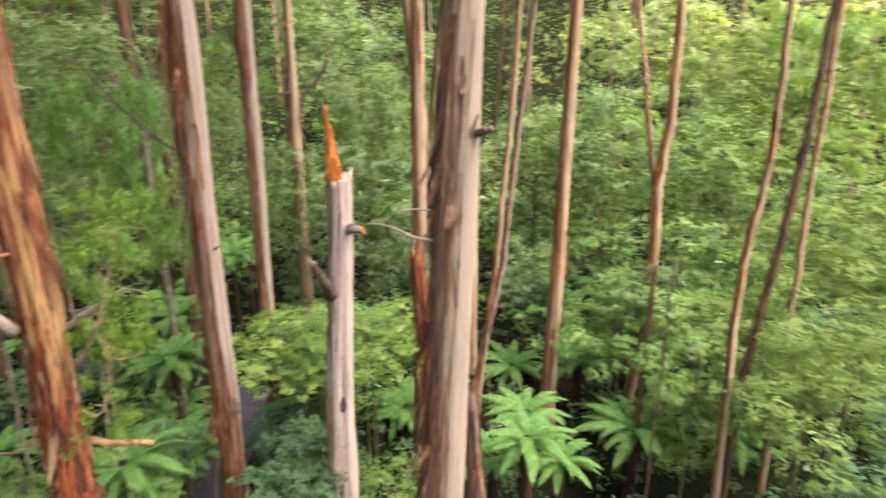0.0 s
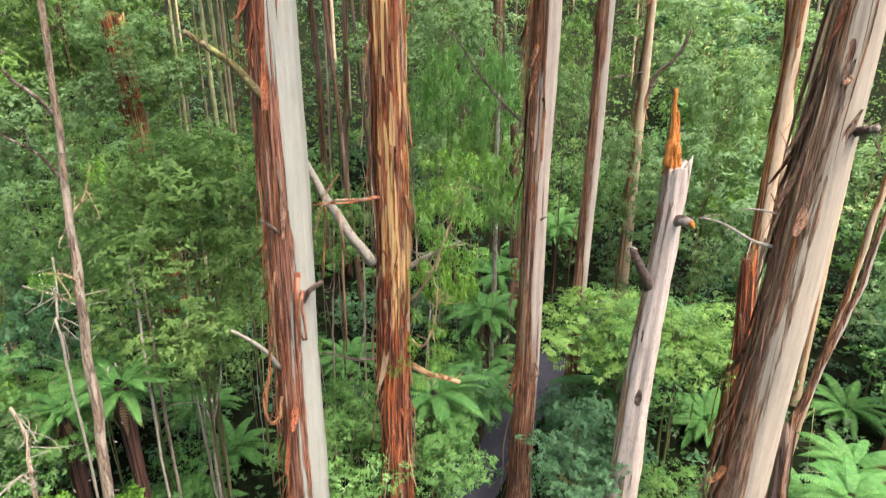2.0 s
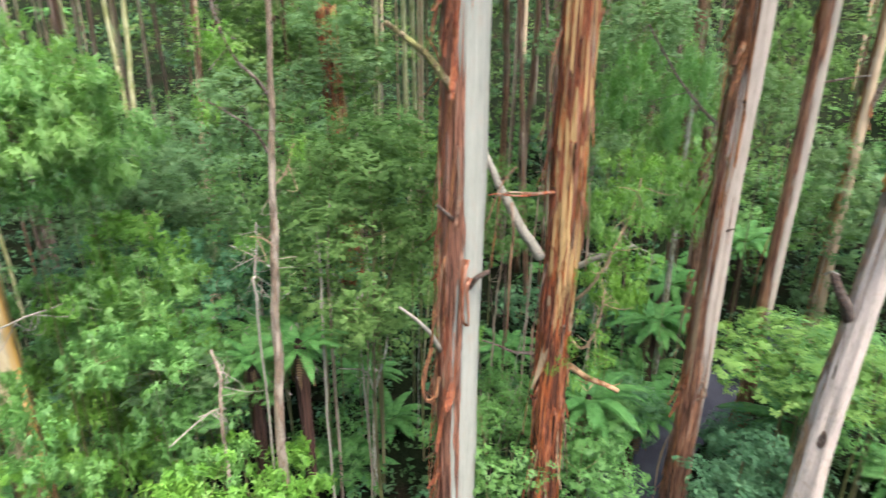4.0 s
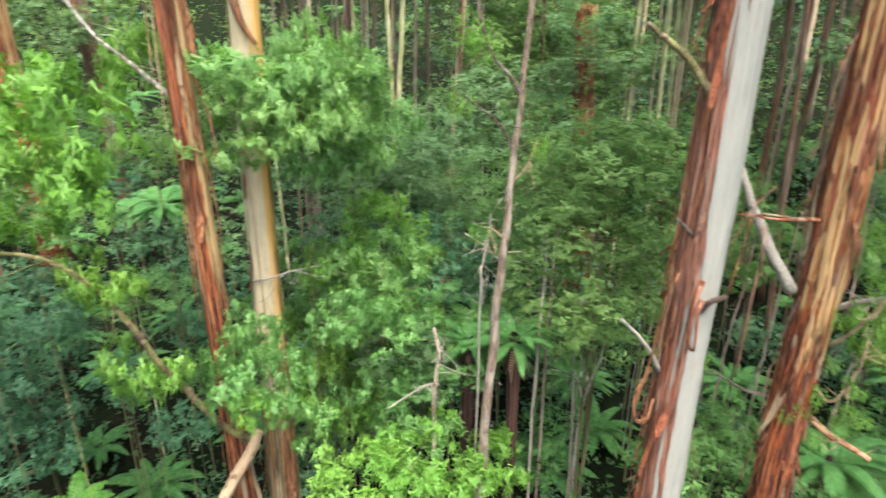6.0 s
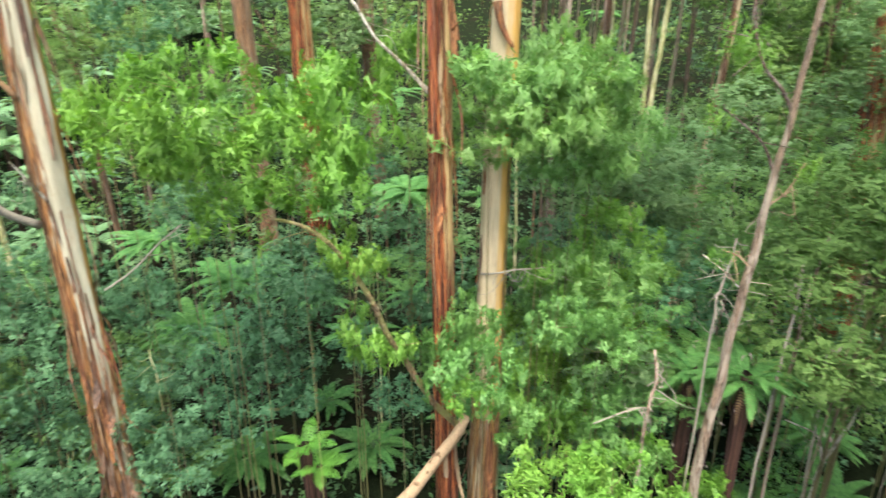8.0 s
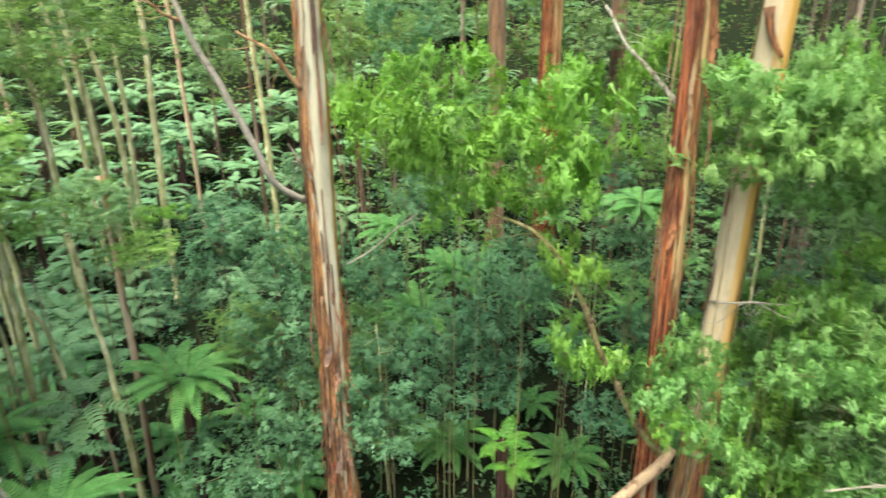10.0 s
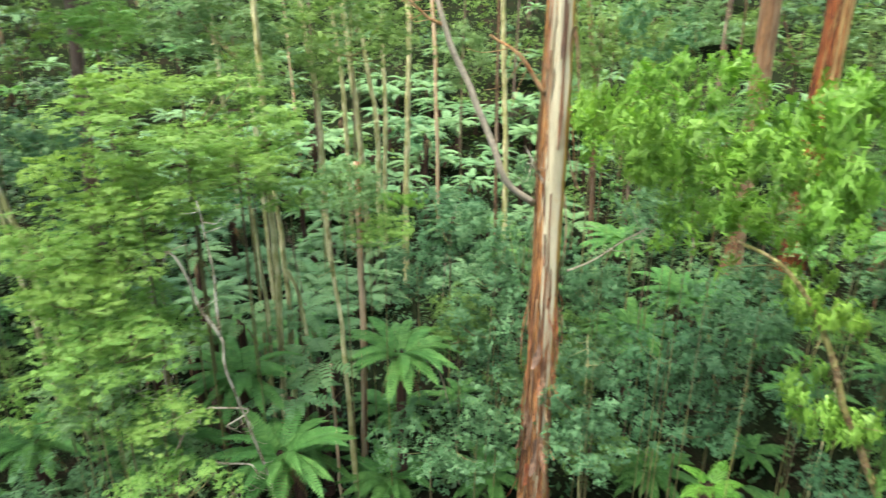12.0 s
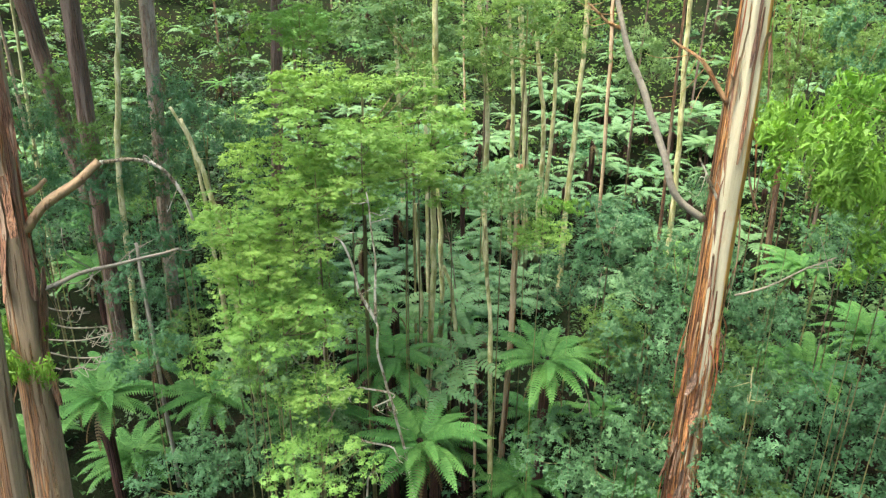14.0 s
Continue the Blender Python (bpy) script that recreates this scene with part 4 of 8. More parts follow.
leaf_spray(red_gum, -6.52, 11.82, 12.48, 0.9, 80)
leaf_spray(red_gum, -6.20, 11.99, 11.85, 0.8, 110)
leaf_spray(red_gum, -6.68, 11.73, 11.19, 0.8, 65)
leaf_spray(red_gum, -6.01, 12.09, 10.80, 0.7, 125)
leaf_spray(red_gum, -6.42, 11.88, 13.09, 0.8, 90)
leaf_spray(red_gum, -6.99, 11.67, 12.95, 0.6, 40)
leaf_spray(red_gum, -6.04, 12.19, 12.95, 0.8, 130)
leaf_spray(red_gum, -7.26, 11.38, 8.50, 0.5, 15)
leaf_spray(red_gum, -6.63, 11.76, 8.34, 0.6, 70)

# the broken snag with its splintered spire
dead_snag = snag((-2.90, 14.72, 0.15), (-2.44, 14.80, 12.62), 0.429, 0.251, (-2.54, 14.78, 12.65), (-2.66, 14.76, 14.24))
limb(dead_snag, [(-2.38, 14.71, 11.27), (-2.13, 14.44, 11.44), (-1.94, 14.37, 11.43)], 0.141, 0.104, LIMB_SNAG, "broken_limb", "short broken limb stub with orange end")
limb(dead_snag, [(-1.94, 14.37, 11.43), (-1.83, 14.33, 11.34)], 0.089, 0.021, SPLINTER, "splinter")
limb(dead_snag, [(-2.67, 14.66, 9.55), (-2.80, 14.28, 10.11), (-2.95, 14.15, 10.55), (-3.00, 14.08, 10.73)], 0.148, 0.076, LIMB_DULL, "broken_limb", "grey broken limb with a bleached end")
limb(dead_snag, [(-2.94, 14.15, 10.66), (-3.09, 14.06, 10.72), (-3.19, 14.04, 10.65)], 0.043, 0.022, LICHEN, "splinter")
big_gum = eucalypt((-0.18, 13.00, 0.18), (1.08, 12.98, 36.00), 0.567, 0.397, BARK_BIG, 11, "large tan and cream eucalypt with peeling bark", strips=130, strip=STRIP_TAN, centre=-154, spread=80)
bough = limb(big_gum, [(0.58, 12.89, 13.88), (0.75, 12.58, 14.01), (0.92, 12.47, 14.10)], 0.096, 0.061, LIMB_DULL, "broken_limb", "broken grey limb stub")
twigs(bough, [(0.58, 12.89, 13.88), (0.75, 12.58, 14.01), (0.92, 12.47, 14.10)], LIMB_DULL, 4, 4, 0.5)
bough = limb(big_gum, [(-0.22, 12.80, 11.73), (-0.57, 12.59, 11.88), (-1.07, 12.45, 12.14), (-1.51, 12.31, 12.21)], 0.040, 0.014, LIMB_GREY, "limb")
twigs(bough, [(-0.22, 12.80, 11.73), (-0.57, 12.59, 11.88), (-1.07, 12.45, 12.14), (-1.51, 12.31, 12.21)], LIMB_GREY, 4, 4, 0.5)
limb(big_gum, [(-0.17, 12.90, 12.35), (-0.51, 12.69, 12.43), (-0.82, 12.57, 12.41)], 0.025, 0.014, LIMB_GREY, "twig")
eucalypt((1.18, 13.86, 0.20), (0.68, 13.88, 7.20), 0.260, 0.038, BARK_DULL, 13, "brown stub of a dead trunk beside the big eucalypt", strips=6, strip=STRIP_TAN, tall_crown=False, sides=20)
striped_gum = eucalypt((-0.77, 20.99, 0.11), (-0.88, 20.98, 36.00), 0.294, 0.207, BARK_ORANGE, 15, "slim orange and cream eucalypt behind the big trunk", strips=10, strip=STRIP, sides=24, spread_crown=0.6)
eucalypt((1.44, 27.96, -0.20), (1.28, 27.97, 36.00), 0.204, 0.143, BARK_ORANGE, 16, "thin orange eucalypt trunk behind others", sides=16, spread_crown=0.6)
eucalypt((0.07, 17.52, 0.19), (-0.78, 17.48, 9.80), 0.341, 0.119, BARK_DARK, 17, "dark red-brown broken trunk", strips=6, strip=STRIP, tall_crown=False, sides=20)
slim_tree("slender_eucalypt", [(1.34, 21.96, 0.09), (1.43, 21.95, 2.52), (1.95, 21.91, 8.37), (2.15, 21.89, 11.26), (2.35, 21.87, 14.64), (2.74, 21.83, 26.00)], 0.136, 0.067, BARK_ORANGE, "slender leaning orange eucalypt", group="slender eucalypts", crown=GUMS[0], crown_scale=0.8)
eucalypt((4.23, 22.61, 0.08), (4.49, 22.56, 36.00), 0.294, 0.196, BARK_ORANGE, 19, "slim eucalypt with orange bark among ferns", strips=8, strip=STRIP, sides=24, spread_crown=0.6)
slim_tree("slender_eucalypt", [(7.50, 22.80, 0.07), (7.54, 22.78, 1.76), (7.84, 22.68, 6.75), (7.75, 22.71, 10.48), (7.88, 22.67, 12.71), (7.83, 22.69, 16.75), (7.75, 22.71, 28.00)], 0.244, 0.135, BARK_ORANGE, "forked orange eucalypt on the slope", group="slender eucalypts", crown=GUMS[1], crown_scale=0.9)
slim_tree("slender_eucalypt", [(7.75, 22.93, 10.21), (7.45, 23.02, 11.65), (7.00, 23.16, 14.38), (6.56, 23.29, 16.77)], 0.115, 0.069, BARK_ORANGE, "thin second stem of a forked eucalypt", group="slender eucalypts")
slim_tree("slender_eucalypt", [(7.84, 15.08, 0.25), (7.79, 15.11, 3.61), (7.56, 15.23, 9.80), (7.71, 15.15, 12.32), (7.73, 15.14, 14.70), (7.65, 15.18, 16.51), (7.38, 15.32, 26.00)], 0.129, 0.059, BARK_ORANGE, "slender orange leaning eucalypt", group="slender eucalypts", crown=GUMS[0], crown_scale=0.8)
slim_tree("slender_eucalypt", [(8.38, 15.93, 0.25), (8.39, 15.92, 2.53), (8.45, 15.90, 6.98), (8.73, 15.74, 11.15), (8.83, 15.68, 13.87), (8.88, 15.66, 16.53), (9.01, 15.59, 27.00)], 0.142, 0.085, BARK_FAR, "slender brown leaning eucalypt", group="slender eucalypts", crown=GUMS[1], crown_scale=0.9)
slim_tree("slender_eucalypt", [(10.27, 17.16, 0.22), (10.26, 17.17, 1.93), (10.18, 17.21, 5.65), (10.16, 17.22, 8.64), (10.07, 17.28, 12.28), (9.91, 17.37, 22.00)], 0.150, 0.061, BARK_ORANGE, "slender orange leaning eucalypt", group="slender eucalypts", crown=OLIVES[1], crown_scale=0.5)
slim_tree("slender_eucalypt", [(6.61, 18.87, 0.21), (6.66, 18.86, 4.43), (6.65, 18.86, 7.14), (6.64, 18.87, 8.88)], 0.113, 0.071, BARK_FAR, "slender brown stem in the understorey", group="slender eucalypts")
far_gum = eucalypt((-6.94, 30.21, -0.08), (-6.79, 30.25, 36.00), 0.376, 0.178, BARK_ORANGE, 21, "forked orange eucalypt further off", strips=6, strip=STRIP, sides=20, spread_crown=0.6)
limb(far_gum, [(-6.77, 30.25, 11.41), (-6.45, 30.32, 12.78), (-5.64, 30.48, 13.76), (-5.21, 30.56, 14.81)], 0.129, 0.061, LIMB_DULL, "limb")
slim_tree("dead_stick", [(-10.47, 22.70, -0.01), (-10.48, 22.70, 6.39), (-10.51, 22.68, 10.63), (-10.53, 22.67, 12.78)], 0.122, 0.077, LICHEN, "bleached dead stick among the shrubs", group="dead sticks")
far_gum = eucalypt((-14.31, 30.84, 0.25), (-14.68, 30.67, 36.00), 0.229, 0.193, BARK_FAR, 23, "brown eucalypt trunk further off", sides=16, spread_crown=0.6)
far_gum = eucalypt((-12.71, 30.45, 0.17), (-13.07, 30.30, 10.00), 0.338, 0.141, BARK_FAR, 24, "short dark trunk further off", tall_crown=False, sides=16)
far_gum = eucalypt((0.50, 24.04, 0.01), (-3.27, 23.89, 36.00), 0.215, 0.215, BARK_ORANGE, 25, "orange and cream eucalypt with loose bark", strips=8, strip=STRIP, sides=24, spread_crown=0.6)
slim_tree("slender_eucalypt", [(0.75, 17.99, 0.19), (1.00, 17.97, 4.49), (1.33, 17.95, 6.82), (1.63, 17.93, 8.59), (1.90, 17.90, 10.78), (2.87, 17.80, 24.00)], 0.154, 0.057, BARK_PINK, "leaning pale slender eucalypt trunk", group="slender eucalypts", crown=GUMS[1], crown_scale=0.7)
slim_tree("slender_eucalypt", [(-24.63, 28.94, 0.48), (-24.60, 28.97, 7.80), (-24.55, 29.00, 11.81), (-24.69, 28.89, 15.66), (-24.98, 28.64, 30.00)], 0.227, 0.144, BARK_FAR, "thin brown trunk on the slope", group="slender eucalypts")
slim_tree("slender_eucalypt", [(-22.49, 28.11, 0.35), (-22.35, 28.22, 8.02), (-22.16, 28.37, 12.29), (-21.69, 28.74, 30.00)], 0.190, 0.137, BARK_FAR, "thin brown trunk on the slope", group="slender eucalypts")

# the middle of the pan
sapling = slim_tree("slender_eucalypt", [(-11.63, 5.82, -0.04), (-11.58, 5.90, 4.38), (-11.48, 6.09, 8.53), (-11.43, 6.19, 10.46), (-11.36, 6.32, 12.69), (-11.25, 6.51, 15.88), (-11.08, 6.81, 24.00)], 0.154, 0.038, BARK_THIN, "thin tan sapling trunk with curved limbs", group="slender eucalypts", crown=GUMS[0], crown_scale=0.9)
bough = limb(sapling, [(-11.31, 6.41, 14.09), (-11.34, 6.14, 14.48), (-11.41, 5.81, 14.91), (-11.51, 5.59, 15.55), (-11.54, 5.54, 15.98)], 0.042, 0.017, LIMB_DULL, "limb", "curved dark limb")
twigs(bough, [(-11.31, 6.41, 14.09), (-11.34, 6.14, 14.48), (-11.41, 5.81, 14.91), (-11.51, 5.59, 15.55), (-11.54, 5.54, 15.98)], LIMB_DULL, 6, 6, 0.7)
bough = limb(sapling, [(-11.36, 6.33, 12.98), (-11.38, 6.07, 13.49), (-11.48, 5.66, 13.88), (-11.64, 5.32, 14.12)], 0.033, 0.013, LIMB_DULL, "limb", "thin dark limb")
twigs(bough, [(-11.36, 6.33, 12.98), (-11.38, 6.07, 13.49), (-11.48, 5.66, 13.88), (-11.64, 5.32, 14.12)], LIMB_DULL, 5, 5, 0.6)
bough = limb(sapling, [(-11.40, 6.25, 11.10), (-11.44, 5.97, 11.35), (-11.47, 5.67, 11.45)], 0.025, 0.012, LIMB_TAN, "limb")
twigs(bough, [(-11.40, 6.25, 11.10), (-11.44, 5.97, 11.35), (-11.47, 5.67, 11.45)], LIMB_TAN, 4, 4, 0.4)
bough = limb(sapling, [(-11.36, 6.31, 12.33), (-11.23, 6.55, 12.67), (-11.12, 6.73, 13.24)], 0.024, 0.012, LIMB_TAN, "limb")
twigs(bough, [(-11.36, 6.31, 12.33), (-11.23, 6.55, 12.67), (-11.12, 6.73, 13.24)], LIMB_TAN, 4, 4, 0.5)
leaf_spray(sapling, -11.53, 5.55, 15.60, 0.9, 90)
leaf_spray(sapling, -11.46, 5.70, 15.21, 0.7, 110)
leaf_spray(sapling, -11.64, 5.33, 14.16, 0.7, 80)
leaf_spray(sapling, -10.95, 6.63, 13.34, 0.6, 225)
leaf_spray(sapling, -11.47, 5.68, 11.47, 0.5, 140)
rusty_gum = eucalypt((-13.99, 0.49, -0.01), (-14.01, -0.10, 36.00), 0.283, 0.251, BARK_RUST, 27, "eucalypt with dark red and cream peeling bark", strips=44, strip=STRIP, centre=-12, spread=120, sides=36)
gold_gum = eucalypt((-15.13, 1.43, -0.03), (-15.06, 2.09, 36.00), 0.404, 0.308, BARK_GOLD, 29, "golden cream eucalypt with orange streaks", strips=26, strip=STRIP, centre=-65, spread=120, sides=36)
bough = limb(rusty_gum, [(-14.00, 0.03, 14.06), (-14.19, -0.45, 14.60), (-14.26, -1.05, 15.17), (-14.32, -1.56, 15.94)], 0.056, 0.029, LICHEN, "limb", "bleached dead limb")
twigs(bough, [(-14.00, 0.03, 14.06), (-14.19, -0.45, 14.60), (-14.26, -1.05, 15.17), (-14.32, -1.56, 15.94)], LICHEN, 5, 5, 0.8)
bough = limb(rusty_gum, [(-13.57, 0.85, 5.71), (-13.30, 0.06, 6.83), (-12.98, -0.73, 8.43), (-12.74, -1.20, 9.70), (-12.58, -1.75, 10.84), (-12.37, -2.38, 11.60), (-12.18, -3.24, 11.99)], 0.096, 0.033, LIMB_MOSS, "limb", "curved dead limb")
twigs(bough, [(-13.57, 0.85, 5.71), (-13.30, 0.06, 6.83), (-12.98, -0.73, 8.43), (-12.74, -1.20, 9.70), (-12.58, -1.75, 10.84), (-12.37, -2.38, 11.60), (-12.18, -3.24, 11.99)], LIMB_MOSS, 6, 6, 0.9)
limb(rusty_gum, [(-13.57, 0.91, 6.23), (-13.29, 0.42, 5.49), (-12.98, -0.65, 4.12), (-12.83, -1.38, 3.38)], 0.131, 0.170, LIMB_TAN, "broken_limb", "broken tan limb with brown streaks")
limb(gold_gum, [(-14.72, 1.52, 15.94), (-14.61, 1.66, 15.38), (-14.58, 1.86, 14.97)], 0.111, 0.041, STRIP, "hanging_bark", "dark rust hanging bark")
bough = limb(gold_gum, [(-14.84, 1.32, 9.54), (-14.61, 1.65, 9.63), (-14.53, 2.26, 9.75), (-14.51, 2.94, 9.84)], 0.030, 0.014, LIMB_GREY, "twig")
twigs(bough, [(-14.84, 1.32, 9.54), (-14.61, 1.65, 9.63), (-14.53, 2.26, 9.75), (-14.51, 2.94, 9.84)], LIMB_GREY, 8, 8, 0.8)
far_gum = eucalypt((-30.54, 12.83, -0.32), (-29.79, 14.52, 30.40), 0.243, 0.139, BARK_ORANGE, 31, "orange trunk further up the slope", sides=16, spread_crown=0.6)
far_gum = eucalypt((-40.64, -10.60, 0.34), (-40.49, -11.15, 36.00), 0.524, 0.524, BARK_BROWNGUM, 33, "large yellow-stained eucalypt on the slope", sides=20, spread_crown=0.6)
far_gum = eucalypt((-41.33, -7.46, 0.33), (-41.26, -7.87, 36.00), 0.736, 0.641, BARK_RUST, 35, "large red-brown eucalypt on the slope", sides=20, spread_crown=0.6)
far_gum = eucalypt((-45.88, -3.38, 0.71), (-45.70, -5.37, 36.00), 0.465, 0.411, BARK_FAR, 36, "brown eucalypt on the slope", sides=16, spread_crown=0.6)
far_gum = eucalypt((-24.98, 18.02, -0.35), (-25.37, 17.47, 15.30), 0.62, 0.47, BARK_RUST, 37, "short red-brown trunk on the slope", strips=8, strip=STRIP, tall_crown=False, sides=20)
slim_tree("slender_eucalypt", [(-28.45, 9.53, -0.40), (-28.46, 9.48, 7.71), (-28.48, 9.42, 11.28), (-28.51, 9.32, 15.88), (-28.56, 9.19, 26.00)], 0.125, 0.072, BARK_POLE, "slender mossy pole on the slope", group="slender eucalypts")
slim_tree("slender_eucalypt", [(-28.51, 9.34, -0.40), (-28.46, 9.50, 7.74), (-28.40, 9.68, 11.23), (-28.29, 9.99, 15.73), (-28.14, 10.42, 26.00)], 0.133, 0.078, BARK_POLE, "slender mossy pole on the slope", group="slender eucalypts")
slim_tree("dead_stick", [(-17.56, 7.26, -0.21), (-17.57, 7.24, 1.94), (-17.59, 7.18, 4.34), (-17.58, 7.21, 5.79)], 0.070, 0.042, LICHEN, "bleached dead stick among the shrubs", group="dead sticks")
twiggy = slim_tree("dead_stick", [(-11.75, 4.71, -0.03), (-11.75, 4.71, 6.88), (-12.36, 5.08, 7.95), (-12.71, 5.11, 8.53)], 0.045, 0.030, BARK_THIN, "thin tan dead stem with bare twigs", group="dead sticks")
twigs(twiggy, [(-11.75, 4.71, 6.88), (-12.36, 5.08, 7.95), (-12.71, 5.11, 8.53)], LIMB_GREY, 21, 8, 0.9)
twiggy = slim_tree("dead_stick", [(-12.83, 6.37, -0.07), (-12.83, 6.37, 8.87), (-13.16, 6.62, 9.75), (-13.49, 6.94, 10.92)], 0.035, 0.020, LIMB_GREY, "thin grey dead stem with bare twigs", group="dead sticks")
twigs(twiggy, [(-12.83, 6.37, 8.87), (-13.16, 6.62, 9.75), (-13.49, 6.94, 10.92)], LIMB_GREY, 22, 7, 0.8)
twiggy = slim_tree("dead_stick", [(-12.92, 8.18, -0.09), (-12.92, 8.18, 7.49), (-13.39, 8.59, 8.71), (-13.90, 8.87, 10.13)], 0.042, 0.025, LIMB_GREY, "pale lichen-mottled thin stem", group="dead sticks")
twigs(twiggy, [(-12.92, 8.18, 7.49), (-13.39, 8.59, 8.71), (-13.90, 8.87, 10.13)], LIMB_GREY, 23, 5, 0.6)
slim_tree("dead_stick", [(-14.07, 9.22, -0.14), (-14.07, 9.22, 8.29), (-14.45, 9.55, 9.49), (-14.68, 9.85, 10.56)], 0.050, 0.035, BARK_THIN, "thin tan stem in the thicket", group="dead sticks")
twiggy = slim_tree("dead_stick", [(-11.93, 3.63, 7.13), (-11.91, 4.46, 7.50), (-11.81, 4.84, 7.56)], 0.020, 0.010, LIMB_GREY, "bare grey dead branch caught in the shrubs", group="dead sticks")
twigs(twiggy, [(-11.93, 3.63, 7.13), (-11.91, 4.46, 7.50), (-11.81, 4.84, 7.56)], LIMB_GREY, 25, 4, 0.6)
twiggy = slim_tree("dead_stick", [(-12.44, 5.76, 10.97), (-12.16, 6.10, 10.71), (-11.89, 6.36, 10.41)], 0.022, 0.012, LICHEN, "bleached dead branch caught in the shrubs", group="dead sticks")
twigs(twiggy, [(-12.44, 5.76, 10.97), (-12.16, 6.10, 10.71), (-11.89, 6.36, 10.41)], LIMB_GREY, 26, 3, 0.5)
slim_tree("dead_stick", [(-14.40, 10.80, -0.16), (-14.39, 10.81, 0.46), (-14.36, 10.85, 3.26), (-14.31, 10.91, 4.35)], 0.075, 0.050, LICHEN, "pale lichen-covered stem of a shrub", group="dead sticks")
slim_tree("dead_stick", [(-14.34, 10.88, 3.92), (-14.51, 10.66, 4.69), (-14.97, 9.99, 4.89)], 0.042, 0.022, LICHEN, "pale lichen-covered twig of a shrub", group="dead sticks")
slim_tree("dead_stick", [(-14.34, 10.88, 3.92), (-14.12, 11.17, 5.19), (-14.00, 11.32, 6.21)], 0.052, 0.027, LICHEN, "pale lichen-covered twig of a shrub", group="dead sticks")

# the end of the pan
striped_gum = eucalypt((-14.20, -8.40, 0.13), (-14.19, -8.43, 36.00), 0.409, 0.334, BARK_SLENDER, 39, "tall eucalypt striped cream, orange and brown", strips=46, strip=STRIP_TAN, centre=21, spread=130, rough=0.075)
add_strips(striped_gum, 36, 0.409, 0.334, 60, STRIP, 8, 40, 130, 2.0, 9.0)
limb(striped_gum, [(-13.81, -8.66, 11.27), (-13.16, -9.10, 11.95), (-12.80, -9.60, 13.40), (-12.36, -10.32, 15.28), (-12.23, -10.62, 16.25), (-12.20, -10.81, 16.96)], 0.098, 0.053, LIMB_GREY, "limb", "smooth grey curved limb")
bough = limb(striped_gum, [(-13.88, -8.55, 14.06), (-13.61, -8.79, 14.58), (-13.29, -9.08, 15.07), (-12.88, -9.50, 15.42)], 0.065, 0.027, LIMB_ORANGE, "limb", "orange limb with twigs")
twigs(bough, [(-13.88, -8.55, 14.06), (-13.61, -8.79, 14.58), (-13.29, -9.08, 15.07), (-12.88, -9.50, 15.42)], LIMB_ORANGE, 8, 8, 1.2)
bough = limb(striped_gum, [(-12.25, -10.44, 15.64), (-11.92, -10.67, 15.82), (-11.57, -10.90, 16.18)], 0.049, 0.021, LIMB_ORANGE, "limb")
twigs(bough, [(-12.25, -10.44, 15.64), (-11.92, -10.67, 15.82), (-11.57, -10.90, 16.18)], LIMB_ORANGE, 5, 5, 1.0)
bough = limb(striped_gum, [(-13.86, -8.39, 11.72), (-13.55, -8.51, 12.30), (-13.32, -8.69, 12.83)], 0.040, 0.016, LICHEN, "twig")
twigs(bough, [(-13.86, -8.39, 11.72), (-13.55, -8.51, 12.30), (-13.32, -8.69, 12.83)], LICHEN, 4, 4, 0.5)
limb(striped_gum, [(-14.05, -7.87, 13.34), (-13.91, -7.70, 13.59), (-13.96, -7.61, 13.67)], 0.053, 0.026, LIMB_ORANGE, "hanging_bark", "orange curl of bark")
bough = limb(striped_gum, [(-14.21, -7.78, 9.50), (-14.38, -7.02, 9.96), (-14.56, -6.38, 10.57), (-14.75, -5.93, 10.94)], 0.029, 0.013, LIMB_GREY, "limb")
twigs(bough, [(-14.21, -7.78, 9.50), (-14.38, -7.02, 9.96), (-14.56, -6.38, 10.57), (-14.75, -5.93, 10.94)], LIMB_GREY, 6, 6, 0.7)
brown_gum = eucalypt((0.88, -12.99, -0.19), (-1.58, -13.02, 36.00), 0.417, 0.190, BARK_BROWNGUM, 41, "forked brown eucalypt with streaked bark", strips=40, strip=STRIP_TAN, centre=-266, spread=150, spread_crown=0.45)
limb(brown_gum, [(-0.08, -12.90, 12.33), (-0.46, -12.79, 12.73), (-1.00, -12.76, 13.11), (-1.46, -12.82, 13.44)], 0.099, 0.072, LIMB_TAN, "limb", "thick forked limb")
bough = limb(brown_gum, [(-1.46, -12.82, 13.44), (-1.96, -12.75, 13.43), (-2.47, -12.56, 13.18), (-2.75, -12.50, 12.75), (-2.85, -12.48, 12.18)], 0.038, 0.027, LICHEN, "limb", "bleached thin limb")
twigs(bough, [(-1.46, -12.82, 13.44), (-1.96, -12.75, 13.43), (-2.47, -12.56, 13.18), (-2.75, -12.50, 12.75), (-2.85, -12.48, 12.18)], LICHEN, 4, 4, 0.5)
bough = limb(brown_gum, [(-0.15, -12.90, 11.21), (-0.81, -12.87, 11.39), (-1.59, -12.90, 11.44), (-2.58, -12.84, 11.54)], 0.047, 0.024, LIMB_GREY, "limb")
twigs(bough, [(-0.15, -12.90, 11.21), (-0.81, -12.87, 11.39), (-1.59, -12.90, 11.44), (-2.58, -12.84, 11.54)], LIMB_GREY, 9, 9, 1.1)
